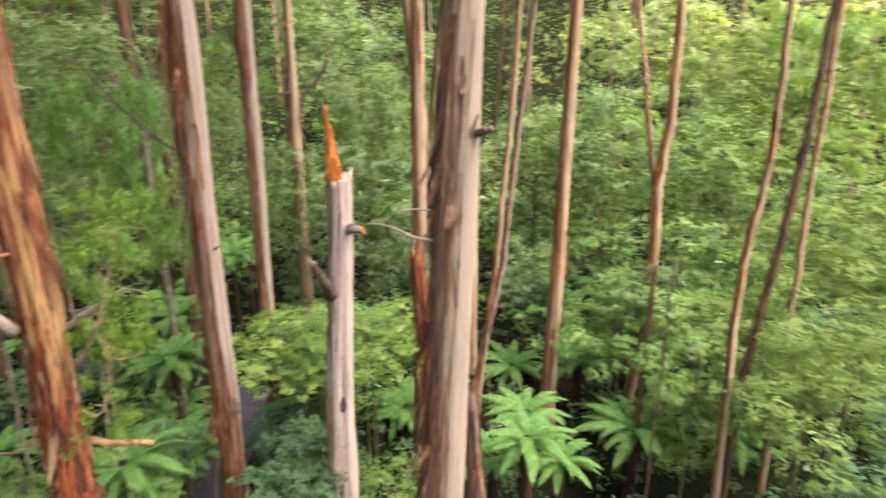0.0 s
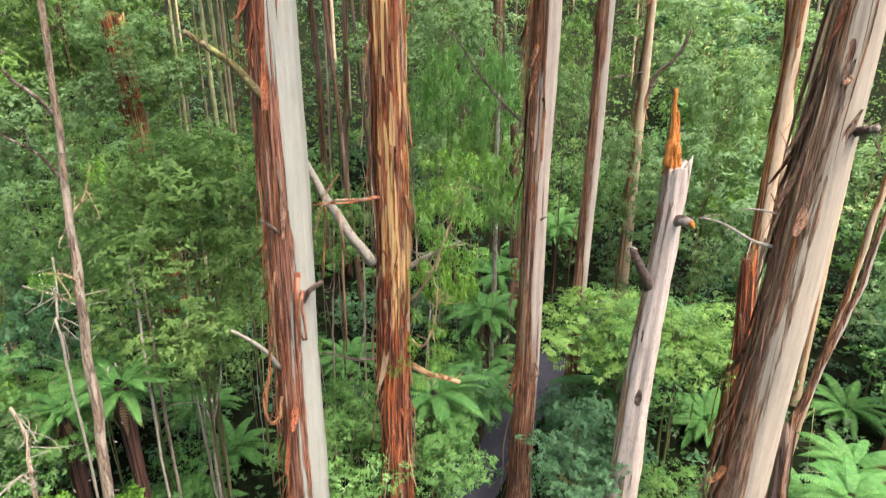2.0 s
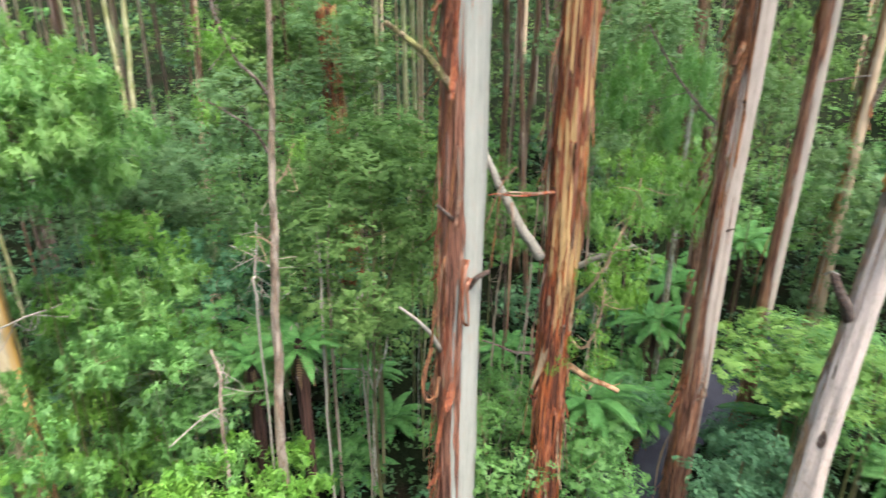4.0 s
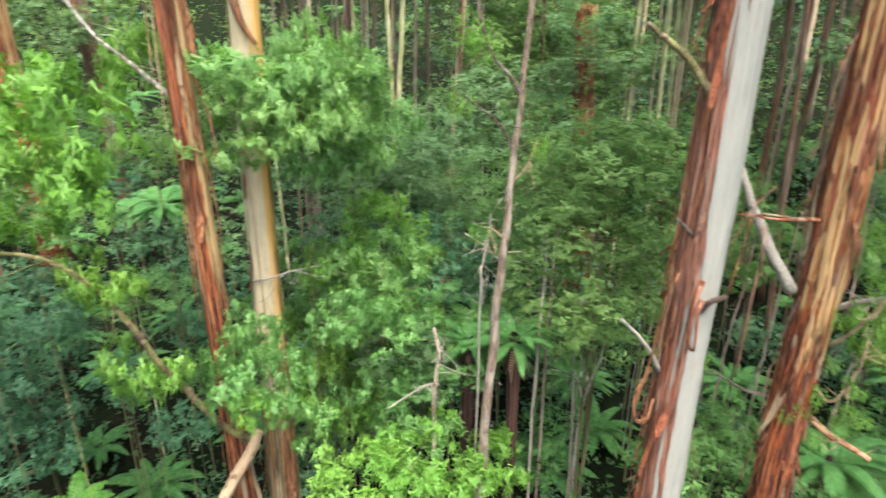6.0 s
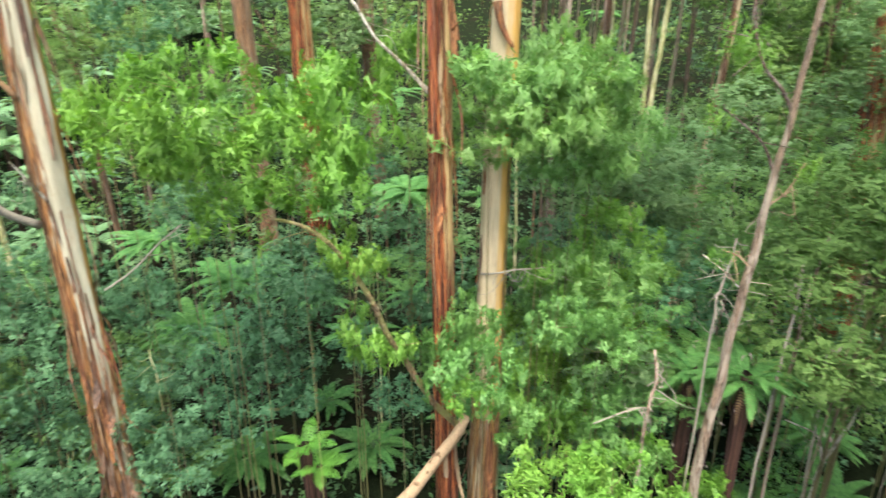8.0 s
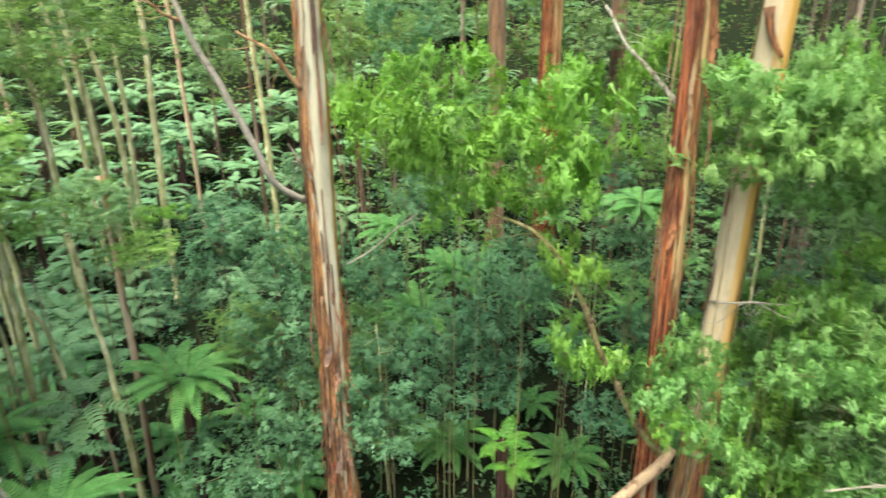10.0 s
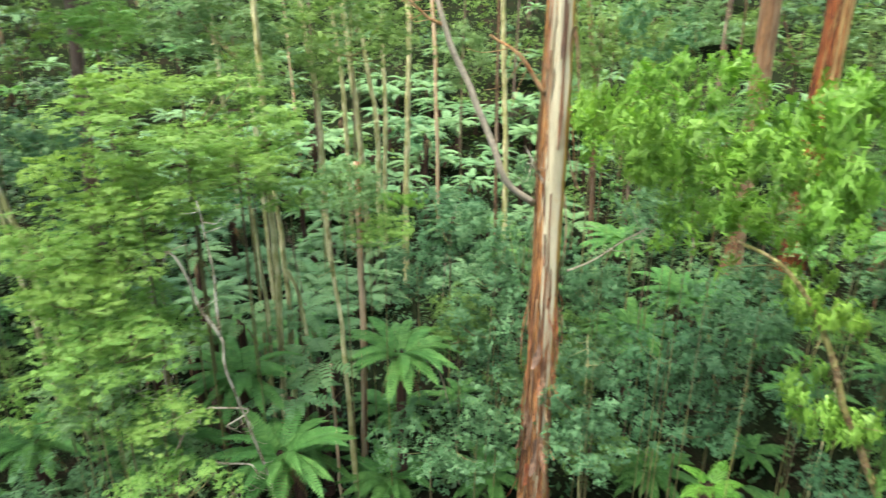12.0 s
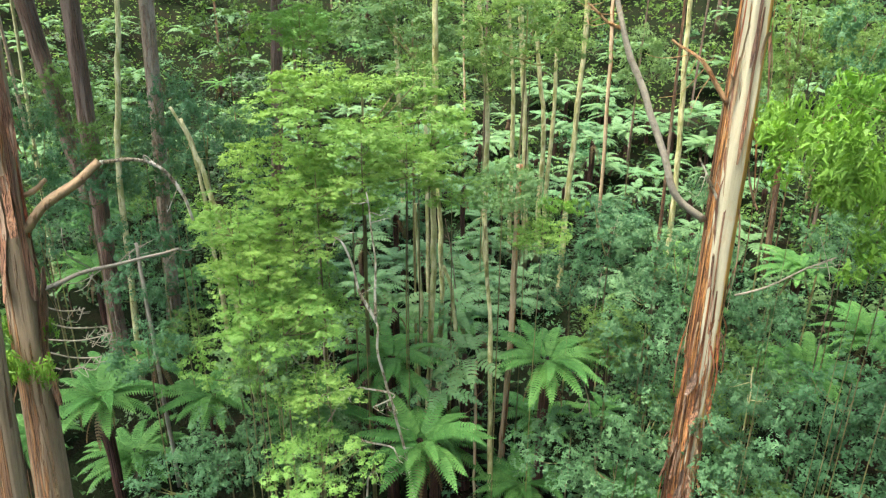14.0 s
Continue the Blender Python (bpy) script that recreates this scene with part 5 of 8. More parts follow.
limb(brown_gum, [(-0.04, -13.00, 12.90), (-0.35, -12.90, 13.02), (-0.60, -12.89, 13.21)], 0.057, 0.037, LIMB_TAN, "limb")
brown_gum = eucalypt((1.56, -11.42, -0.18), (-1.30, -11.62, 36.00), 0.202, 0.202, BARK_BROWNGUM, 43, "smooth tan trunk beside the forked eucalypt", strips=4, strip=STRIP_TAN, spread_crown=0.45)
slim_tree("dead_branch", [(-0.01, -13.40, 10.77), (-0.39, -13.39, 10.54), (-0.82, -13.37, 10.50)], 0.019, 0.011, LIMB_GREY, "bleached dead branch in a tangle", group="dead branches")
slim_tree("dead_branch", [(0.04, -13.70, 10.37), (-0.53, -13.69, 10.02), (-1.16, -13.65, 9.86)], 0.020, 0.012, LIMB_GREY, "bleached dead branch in a tangle", group="dead branches")
slim_tree("dead_branch", [(-0.07, -14.00, 9.77), (-0.64, -13.99, 9.57), (-1.27, -13.94, 9.57)], 0.020, 0.012, LIMB_GREY, "bleached dead branch in a tangle", group="dead branches")
slim_tree("dead_branch", [(0.07, -14.30, 9.42), (-0.44, -14.29, 9.09), (-1.01, -14.26, 8.96)], 0.021, 0.012, LIMB_GREY, "bleached dead branch in a tangle", group="dead branches")
slim_tree("dead_branch", [(0.21, -14.60, 9.06), (-0.20, -14.60, 8.74), (-0.67, -14.58, 8.64)], 0.021, 0.012, LIMB_GREY, "bleached dead branch in a tangle", group="dead branches")
# unseen crowns of the next three trees are widened to darken the gully
far_gum = eucalypt((-3.12, -31.85, 0.27), (-4.21, -31.73, 36.00), 0.350, 0.350, BARK_DULL, 45, "dull brown eucalypt in the shade of the slope", sides=20, spread_crown=1.9)
far_gum = eucalypt((-4.36, -39.80, 0.56), (-0.21, -40.07, 36.00), 0.503, 0.421, BARK_DULL, 46, "dull brown eucalypt in the shade of the slope", sides=16, spread_crown=1.9)
far_gum = eucalypt((-6.03, -33.47, 0.21), (-7.85, -33.10, 36.00), 0.323, 0.323, BARK_THIN, 47, "pale eucalypt in the shade of the slope", sides=20, spread_crown=1.9)
far_gum = eucalypt((-12.71, -35.83, 0.03), (-15.09, -34.91, 36.00), 0.349, 0.303, BARK_DULL, 48, "reddish brown trunk among tree ferns", sides=16, spread_crown=0.6)
slim_tree("mossy_pole", [(-3.29, -27.82, 0.13), (-3.78, -27.74, 9.60), (-4.26, -27.67, 13.29), (-4.67, -27.61, 16.29), (-5.31, -27.50, 24.00)], 0.130, 0.082, BARK_POLE, "slender mossy understorey stem", group="mossy stems")
slim_tree("mossy_pole", [(-7.12, -23.99, -0.00), (-6.31, -24.19, 9.34), (-5.93, -24.29, 11.09), (-5.61, -24.36, 12.33)], 0.117, 0.064, BARK_POLE, "slender mossy understorey stem", group="mossy stems")
slim_tree("mossy_pole", [(-6.56, -24.65, 0.01), (-6.19, -24.74, 8.78), (-5.91, -24.81, 11.42), (-5.41, -24.92, 12.68)], 0.088, 0.049, BARK_POLE, "slender mossy understorey stem", group="mossy stems")
slim_tree("mossy_pole", [(-3.06, -20.78, -0.09), (-3.02, -20.78, 6.69), (-3.00, -20.79, 8.27), (-2.97, -20.79, 9.22)], 0.073, 0.049, LIMB_GREY, "slender mossy understorey stem", group="mossy stems")
slim_tree("mossy_pole", [(-10.94, -16.74, 0.06), (-11.06, -16.66, 2.98), (-11.19, -16.57, 7.41), (-11.22, -16.55, 10.74), (-11.26, -16.53, 17.00)], 0.128, 0.084, BARK_POLE, "slender mossy understorey stem", group="mossy stems")
slim_tree("mossy_pole", [(-10.99, -17.31, 0.06), (-11.02, -17.28, 2.66), (-11.13, -17.22, 5.90), (-11.09, -17.24, 7.61), (-10.99, -17.30, 10.03)], 0.078, 0.052, BARK_POLE, "slender mossy understorey stem", group="mossy stems")
slim_tree("mossy_pole", [(-11.63, -13.74, 0.08), (-11.63, -13.74, 0.26), (-11.57, -13.79, 4.33), (-11.47, -13.87, 7.16), (-11.29, -14.02, 10.44)], 0.102, 0.059, BARK_POLE, "slender mossy understorey stem", group="mossy stems")
slim_tree("mossy_pole", [(-13.21, -15.02, 0.14), (-13.22, -15.01, 0.88), (-13.33, -14.91, 5.79), (-13.33, -14.91, 9.08), (-13.34, -14.90, 11.50)], 0.127, 0.092, BARK_ORANGE, "slender mossy understorey stem", group="mossy stems")
slim_tree("mossy_pole", [(-12.14, -15.89, 0.10), (-12.11, -15.92, 1.29), (-11.87, -16.09, 4.83), (-11.73, -16.20, 6.99), (-11.49, -16.37, 8.02)], 0.085, 0.060, BARK_POLE, "slender mossy understorey stem", group="mossy stems")
slim_tree("mossy_pole", [(-11.21, -14.08, 0.07), (-11.21, -14.09, 0.46), (-11.20, -14.09, 3.44), (-11.19, -14.10, 5.56)], 0.063, 0.043, BARK_ORANGE, "slender mossy understorey stem", group="mossy stems")
slim_tree("mossy_pole", [(-12.47, -18.13, 0.09), (-12.53, -18.08, 3.70), (-12.61, -18.03, 5.62), (-12.55, -18.07, 8.32), (-12.46, -18.13, 10.21)], 0.110, 0.071, BARK_POLE, "slender mossy understorey stem", group="mossy stems")
slim_tree("mossy_pole", [(-7.71, -12.11, -0.09), (-7.71, -12.11, 2.07), (-7.63, -12.16, 3.39), (-7.27, -12.38, 5.81), (-6.89, -12.59, 7.69), (-6.84, -12.62, 8.81)], 0.053, 0.027, LICHEN, "slender white lichen-mottled stem that forks", group="mossy stems")
slim_tree("mossy_pole", [(-27.11, -29.41, 0.06), (-27.00, -29.51, 5.59), (-26.78, -29.71, 10.18), (-26.40, -30.05, 16.59), (-26.07, -30.34, 26.00)], 0.224, 0.142, BARK_POLE, "slender mossy understorey stem", group="mossy stems")
slim_tree("mossy_pole", [(-28.35, -29.61, 0.14), (-28.35, -29.62, 5.00), (-28.35, -29.62, 9.37), (-27.83, -30.11, 14.72), (-27.17, -30.73, 26.00)], 0.183, 0.110, BARK_POLE, "slender mossy understorey stem", group="mossy stems")
slim_tree("mossy_pole", [(-29.30, -30.09, 0.23), (-29.36, -30.04, 5.52), (-29.47, -29.93, 9.94), (-29.40, -29.99, 14.04), (-29.29, -30.11, 26.00)], 0.155, 0.099, BARK_POLE, "slender mossy understorey stem", group="mossy stems")
slim_tree("mossy_pole", [(-27.66, -31.60, 0.14), (-27.62, -31.64, 6.19), (-27.53, -31.72, 11.63), (-27.16, -32.04, 16.62), (-26.74, -32.40, 26.00)], 0.156, 0.100, BARK_POLE, "slender mossy understorey stem", group="mossy stems")
slim_tree("mossy_pole", [(-25.94, -24.96, 0.08), (-25.98, -24.92, 4.75), (-26.08, -24.82, 9.31), (-26.20, -24.69, 14.62), (-26.19, -24.70, 16.54), (-26.17, -24.72, 24.00)], 0.190, 0.106, BARK_POLE, "slender mossy understorey stem", group="mossy stems")
slim_tree("mossy_pole", [(-31.32, -21.52, 0.33), (-31.20, -21.69, 8.32), (-31.04, -21.92, 12.91), (-30.96, -22.03, 16.58), (-30.84, -22.21, 26.00)], 0.177, 0.106, BARK_POLE, "slender mossy understorey stem", group="mossy stems")
slim_tree("mossy_pole", [(-22.61, -28.02, -0.11), (-22.58, -28.04, 7.55), (-22.54, -28.07, 11.33), (-22.17, -28.37, 15.41), (-21.81, -28.65, 22.00)], 0.165, 0.100, BARK_POLE, "slender mossy understorey stem", group="mossy stems")
slim_tree("mossy_pole", [(-16.63, -24.97, -0.04), (-16.55, -25.02, 9.20), (-16.49, -25.06, 11.83), (-16.45, -25.09, 13.83)], 0.118, 0.071, BARK_POLE, "slender mossy understorey stem", group="mossy stems")
slim_tree("mossy_pole", [(-35.76, -17.93, 0.42), (-35.51, -18.41, 10.89), (-35.32, -18.77, 14.10), (-35.16, -19.08, 16.61), (-34.78, -19.77, 26.00)], 0.175, 0.117, BARK_FAR, "slender mossy understorey stem", group="mossy stems")
slim_tree("mossy_pole", [(-23.44, -38.42, 0.30), (-23.11, -38.61, 14.53), (-22.99, -38.69, 16.62), (-22.73, -38.84, 24.00)], 0.150, 0.124, BARK_POLE, "slender mossy understorey stem", group="mossy stems")
slim_tree("mossy_pole", [(-33.33, -28.73, 0.56), (-33.16, -28.92, 12.97), (-33.09, -29.01, 15.35), (-32.96, -29.15, 22.00)], 0.127, 0.107, BARK_ORANGE, "slender mossy understorey stem", group="mossy stems")
slim_tree("mossy_pole", [(-6.84, -12.62, 8.81), (-6.55, -12.77, 9.58), (-6.24, -12.93, 10.76), (-6.02, -13.03, 11.05)], 0.041, 0.018, LICHEN, "white lichen-covered fork of a stem", group="mossy stems")
slim_tree("mossy_pole", [(-6.84, -12.62, 8.81), (-6.85, -12.62, 10.59), (-6.73, -12.68, 12.11)], 0.037, 0.014, LICHEN, "white lichen-covered fork of a stem", group="mossy stems")
slim_tree("dead_branch", [(-4.93, -13.21, 6.77), (-5.72, -12.88, 7.06), (-6.35, -12.58, 7.15)], 0.028, 0.016, LICHEN, "white lichen-covered dead branch", group="dead branches")
slim_tree("dead_branch", [(-5.47, -12.99, 6.09), (-5.83, -12.83, 6.72), (-6.10, -12.71, 7.09)], 0.029, 0.016, LICHEN, "white lichen-covered dead branch", group="dead branches")
slim_tree("dead_branch", [(-6.35, -12.58, 7.15), (-7.09, -12.18, 6.85), (-6.59, -12.46, 6.55)], 0.028, 0.016, LICHEN, "white lichen-covered dead branch", group="dead branches")
slim_tree("dead_branch", [(-6.30, -12.61, 5.55), (-6.93, -12.27, 5.31), (-7.06, -12.20, 5.12)], 0.029, 0.016, LICHEN, "white lichen-covered dead branch", group="dead branches")
slim_tree("dead_branch", [(-6.37, -12.57, 3.72), (-6.46, -12.53, 4.46), (-6.93, -12.28, 4.68)], 0.030, 0.017, LICHEN, "white lichen-covered dead branch", group="dead branches")
slim_tree("dead_branch", [(-4.69, -13.29, 8.69), (-5.12, -13.13, 7.78), (-5.74, -12.88, 7.53)], 0.027, 0.016, LICHEN, "white lichen-covered dead branch", group="dead branches")

# unseen tall trees added beyond the pan's end, whose crowns shade the gully
eucalypt((9.5, -21.5, 0.0), (10.0, -21.2, 36.0), 0.48, 0.36, BARK_DULL, 51, "tall dull brown eucalypt added out of view to shade the gully", sides=20, spread_crown=1.5)
eucalypt((8.5, -30.0, 0.0), (9.0, -29.7, 36.0), 0.48, 0.36, BARK_DULL, 52, "tall dull brown eucalypt added out of view to shade the gully", sides=20, spread_crown=1.5)

# ---- the understorey by name and place ----
plant(WATTLES[1], "wattle_tree", -3.92, 20.63, 4.94, 0.75, 183, "feathery light green wattle crown on thin stems", "small tree", flat=0.80)
plant(GREENS[0], "green_shrub", -2.09, 22.90, 4.22, 0.48, 238, "soft mid-green fine-leaved shrub in the understorey", "shrub", flat=1.14)
plant(GREENS[0], "green_shrub", 8.81, 23.40, 5.99, 0.82, 332, "soft mid-green fine-leaved shrub in the understorey", "shrub", flat=0.95)
plant(MUSKS[0], "musk_shrub", -5.10, 19.34, 1.56, 0.89, 80, "blue-green broad-leaved shrub in the understorey", "shrub", flat=1.10)
plant(MUSKS[0], "musk_shrub", -8.27, 17.11, 3.11, 0.54, 190, "blue-green broad-leaved shrub in the understorey", "shrub", flat=1.28)
plant(GREENS[1], "green_shrub", -10.04, 18.44, 3.56, 0.44, 126, "soft mid-green fine-leaved shrub in the understorey", "shrub", flat=1.39)
plant(OLIVES[1], "tea_tree", 8.19, 18.25, 3.31, 0.76, 278, "dense olive green fine-leaved small tree", "small tree", flat=1.04)
plant(OLIVES[0], "tea_tree", 10.55, 15.80, 7.22, 0.69, 293, "dense olive green fine-leaved small tree", "small tree", flat=1.01)
plant(OLIVES[0], "tea_tree", 13.67, 19.72, 8.97, 0.67, 6, "dense olive green fine-leaved small tree", "small tree", flat=1.50)
plant(GREENS[0], "green_shrub", 7.35, 23.90, 4.00, 0.50, 208, "soft mid-green fine-leaved shrub in the understorey", "shrub", flat=1.14)
plant(GREENS[1], "green_shrub", -1.40, 15.94, 2.90, 0.53, 93, "soft mid-green fine-leaved shrub in the understorey", "shrub", flat=0.69)
plant(SAGES[1], "silver_tree", -2.89, 29.86, 5.29, 0.84, 81, "grey-green small tree with soft rounded crown", "small tree", flat=1.20)
plant(SAGES[0], "silver_tree", 4.08, 29.72, 4.47, 0.79, 71, "grey-green small tree with soft rounded crown", "small tree", flat=1.19)
plant(OLIVES[1], "tea_tree", 8.08, 31.99, 6.11, 0.77, 64, "dense olive green fine-leaved small tree", "small tree", flat=1.50)
plant(SAGES[0], "silver_tree", -6.62, 31.31, 3.19, 0.72, 0, "grey-green small tree with soft rounded crown", "small tree", flat=1.27)
plant(GREENS[0], "green_shrub", -12.40, 25.11, 7.46, 0.68, 107, "soft mid-green fine-leaved shrub in the understorey", "shrub", flat=1.11)
plant(OLIVES[0], "tea_tree", -3.93, 35.79, 9.19, 0.95, 84, "dense olive green fine-leaved small tree", "small tree", flat=1.48)
plant(OLIVES[0], "tea_tree", 12.17, 29.60, 8.26, 0.81, 148, "dense olive green fine-leaved small tree", "small tree", flat=1.50)
plant(OLIVES[1], "tea_tree", 5.76, 39.58, 8.85, 0.98, 101, "dense olive green fine-leaved small tree", "small tree", flat=1.50)
plant(OLIVES[0], "tea_tree", -17.19, 31.63, 9.66, 1.13, 93, "dense olive green fine-leaved small tree", "small tree", flat=1.39)
plant(OLIVES[0], "tea_tree", -13.08, 39.91, 12.49, 1.03, 196, "dense olive green fine-leaved small tree", "small tree", flat=1.50)
plant(MIDS[2], "understorey_tree", -7.64, 49.41, 14.49, 1.33, 11, "dull green understorey tree on the slope", "small tree", flat=1.08)
plant(WATTLES[1], "wattle_tree", 10.80, 40.59, 9.74, 1.04, 212, "feathery light green wattle crown on thin stems", "small tree", flat=1.48)
# four trees with the sunlight put into their pale leaf colour
plant(BRIGHTS[0], "sun_coloured_tree", 18.91, 41.93, 11.35, 0.80, 74, "tree on the far slope, coloured pale yellow-green as if sunlit", "tree", flat=1.48)
plant(BRIGHTS[0], "sun_coloured_tree", 21.54, 38.37, 13.66, 0.87, 33, "tree on the far slope, coloured pale yellow-green as if sunlit", "tree", flat=1.23)
plant(BRIGHTS[0], "sun_coloured_tree", 21.36, 56.07, 13.91, 1.12, 154, "tree on the far slope, coloured pale yellow-green as if sunlit", "tree", flat=1.13)
plant(BRIGHTS[0], "sun_coloured_tree", 13.87, 56.32, 14.33, 0.91, 305, "tree on the far slope, coloured pale yellow-green as if sunlit", "tree", flat=1.28)
plant(WATTLES[1], "wattle_tree", 19.72, 30.12, 10.60, 0.72, 33, "feathery light green wattle crown on thin stems", "small tree", flat=1.50)
plant(OLIVES[1], "tea_tree", -15.39, 11.97, 9.60, 0.91, 181, "dense olive green fine-leaved small tree", "small tree", flat=1.50)
plant(OLIVES[1], "tea_tree", -19.06, 12.87, 10.06, 0.57, 246, "dense olive green fine-leaved small tree", "small tree", flat=1.50)
plant(WATTLES[1], "wattle_tree", -17.99, 15.88, 10.71, 0.43, 94, "feathery light green wattle crown on thin stems", "small tree", flat=1.14)
plant(SAGES[1], "silver_tree", -31.04, 21.92, 12.72, 1.47, 241, "grey-green small tree with soft rounded crown", "small tree", flat=1.06)
plant(OLIVES[0], "tea_tree", -31.43, 17.55, 14.06, 0.78, 29, "dense olive green fine-leaved small tree", "small tree", flat=1.48)
plant(OLIVES[1], "tea_tree", -17.15, 20.86, 6.53, 0.60, 11, "dense olive green fine-leaved small tree", "small tree", flat=1.50)
plant(SAGES[1], "silver_tree", -14.96, 26.00, 8.45, 0.70, 206, "grey-green small tree with soft rounded crown", "small tree", flat=1.28)
plant(GREY_SPRIGS[0], "gum_sapling", -10.65, 21.51, 10.41, 0.54, 281, "grey-green gum sapling with drooping leaves", "sapling", flat=1.50)
plant(GUM_SPRIGS[1], "gum_sapling", -8.35, 14.81, 8.57, 0.34, 187, "bright green gum sapling with drooping leaves", "sapling", flat=1.50)
plant(GREENS[1], "green_shrub", -8.41, 14.20, 2.81, 0.55, 296, "soft mid-green fine-leaved shrub in the understorey", "shrub", flat=1.30)
plant(GREENS[0], "green_shrub", -11.90, 14.81, 3.38, 0.42, 231, "soft mid-green fine-leaved shrub in the understorey", "shrub", flat=1.50)
plant(GREENS[0], "green_shrub", -8.67, 15.77, 3.66, 0.33, 92, "soft mid-green fine-leaved shrub in the understorey", "shrub", flat=1.23)
plant(MUSKS[0], "musk_shrub", -5.10, 18.82, 1.64, 0.69, 60, "blue-green broad-leaved shrub in the understorey", "shrub", flat=1.30)
plant(MUSKS[0], "musk_shrub", -4.91, 17.32, 0.61, 0.67, 236, "blue-green broad-leaved shrub in the understorey", "shrub", flat=0.83)
plant(WATTLES[1], "wattle_tree", -5.21, 23.43, 4.25, 0.53, 262, "feathery light green wattle crown on thin stems", "small tree", flat=0.81)
plant(GREENS[1], "green_shrub", -2.58, 21.85, 4.49, 0.59, 268, "soft mid-green fine-leaved shrub in the understorey", "shrub", flat=1.02)
plant(GUMS[1], "gum_sapling", -3.73, 33.79, 6.68, 0.79, 236, "bright green gum sapling with drooping leaves", "sapling", flat=1.39)
plant(MUSKS[0], "musk_shrub", -19.06, 8.82, 7.08, 0.51, 301, "blue-green broad-leaved shrub in the understorey", "shrub", flat=1.50)
plant(OLIVES[1], "tea_tree", -16.53, 14.52, 7.57, 0.40, 151, "dense olive green fine-leaved small tree", "small tree", flat=1.50)
plant(OLIVES[0], "tea_tree", -14.34, 10.88, 6.24, 0.50, 221, "dense olive green fine-leaved small tree", "small tree", flat=1.39)
plant(GUMSAGE[0], "gum_sapling", -11.53, 22.18, 12.77, 0.84, 106, "grey-green gum sapling with drooping leaves", "sapling", flat=1.50)
plant(GREY_SPRIGS[1], "gum_sapling", -9.21, 19.98, 9.67, 0.55, 262, "grey-green gum sapling with drooping leaves", "sapling", flat=1.50)
plant(GREY_SPRIGS[1], "gum_sapling", -10.06, 17.29, 9.66, 0.42, 75, "grey-green gum sapling with drooping leaves", "sapling", flat=1.50)
plant(SAGES[1], "silver_tree", -6.95, 29.18, 8.48, 0.78, 141, "grey-green small tree with soft rounded crown", "small tree", flat=1.50)
plant(SAGES[0], "silver_tree", -3.90, 33.78, 11.41, 0.81, 159, "grey-green small tree with soft rounded crown", "small tree", flat=1.50)
plant(SAGES[1], "silver_tree", -9.84, 28.34, 11.44, 0.62, 156, "grey-green small tree with soft rounded crown", "small tree", flat=1.50)
plant(SAGES[0], "silver_tree", -1.40, 27.97, 5.83, 0.57, 40, "grey-green small tree with soft rounded crown", "small tree", flat=1.39)
plant(SAGES[0], "silver_tree", -15.48, 28.01, 14.21, 0.80, 352, "grey-green small tree with soft rounded crown", "small tree", flat=1.11)
plant(WATTLES[1], "wattle_tree", -7.69, -15.39, 11.51, 0.60, 247, "feathery light green wattle crown on thin stems", "small tree", flat=0.90)
plant(WATTLES[1], "wattle_tree", -5.24, -15.75, 7.43, 0.43, 16, "feathery light green wattle crown on thin stems", "small tree", flat=0.99)
plant(WATTLES[1], "wattle_tree", -10.33, -15.47, 12.78, 0.48, 128, "feathery light green wattle crown on thin stems", "small tree", flat=1.20)
plant(WATTLES[1], "wattle_tree", -10.99, -15.25, 11.05, 0.40, 333, "feathery light green wattle crown on thin stems", "small tree", flat=1.16)
plant(WATTLES[0], "wattle_tree", -5.52, -16.29, 10.04, 0.45, 326, "feathery light green wattle crown on thin stems", "small tree", flat=0.93)
plant(GUM_SPRIGS[0], "gum_sapling", -15.49, -0.49, 14.60, 0.36, 252, "bright green gum sapling with drooping leaves", "sapling", flat=1.27)
plant(GUM_SPRIGS[1], "gum_sapling", -13.95, -4.95, 14.62, 0.49, 106, "bright green gum sapling with drooping leaves", "sapling", flat=0.85)
plant(GREY_SPRIGS[0], "gum_sapling", -15.63, 3.44, 14.71, 0.46, 288, "grey-green gum sapling with drooping leaves", "sapling", flat=1.02)
plant(GREENS[0], "green_shrub", -10.15, 12.37, 2.12, 0.37, 322, "soft mid-green fine-leaved shrub in the understorey", "shrub", flat=1.01)
plant(OLIVES[1], "tea_tree", -19.76, 22.57, 7.52, 0.48, 54, "dense olive green fine-leaved small tree", "small tree", flat=1.50)
plant(GREY_SPRIGS[0], "gum_sapling", -14.94, 2.80, 14.08, 0.60, 222, "grey-green gum sapling with drooping leaves", "sapling", flat=1.03)
plant(GREY_SPRIGS[1], "gum_sapling", -18.23, 5.35, 12.43, 0.53, 76, "grey-green gum sapling with drooping leaves", "sapling", flat=1.11)
plant(SAGES[0], "silver_tree", -29.46, 14.87, 10.51, 0.78, 215, "grey-green small tree with soft rounded crown", "small tree", flat=1.50)
plant(SAGES[1], "silver_tree", -31.07, 21.88, 12.69, 1.09, 72, "grey-green small tree with soft rounded crown", "small tree", flat=0.90)
plant(MUSKS[1], "musk_shrub", -21.80, 7.34, 8.01, 0.92, 317, "blue-green broad-leaved shrub in the understorey", "shrub", flat=1.04)
plant(GREENS[0], "green_shrub", -23.05, 9.67, 8.70, 0.55, 267, "soft mid-green fine-leaved shrub in the understorey", "shrub", flat=1.28)
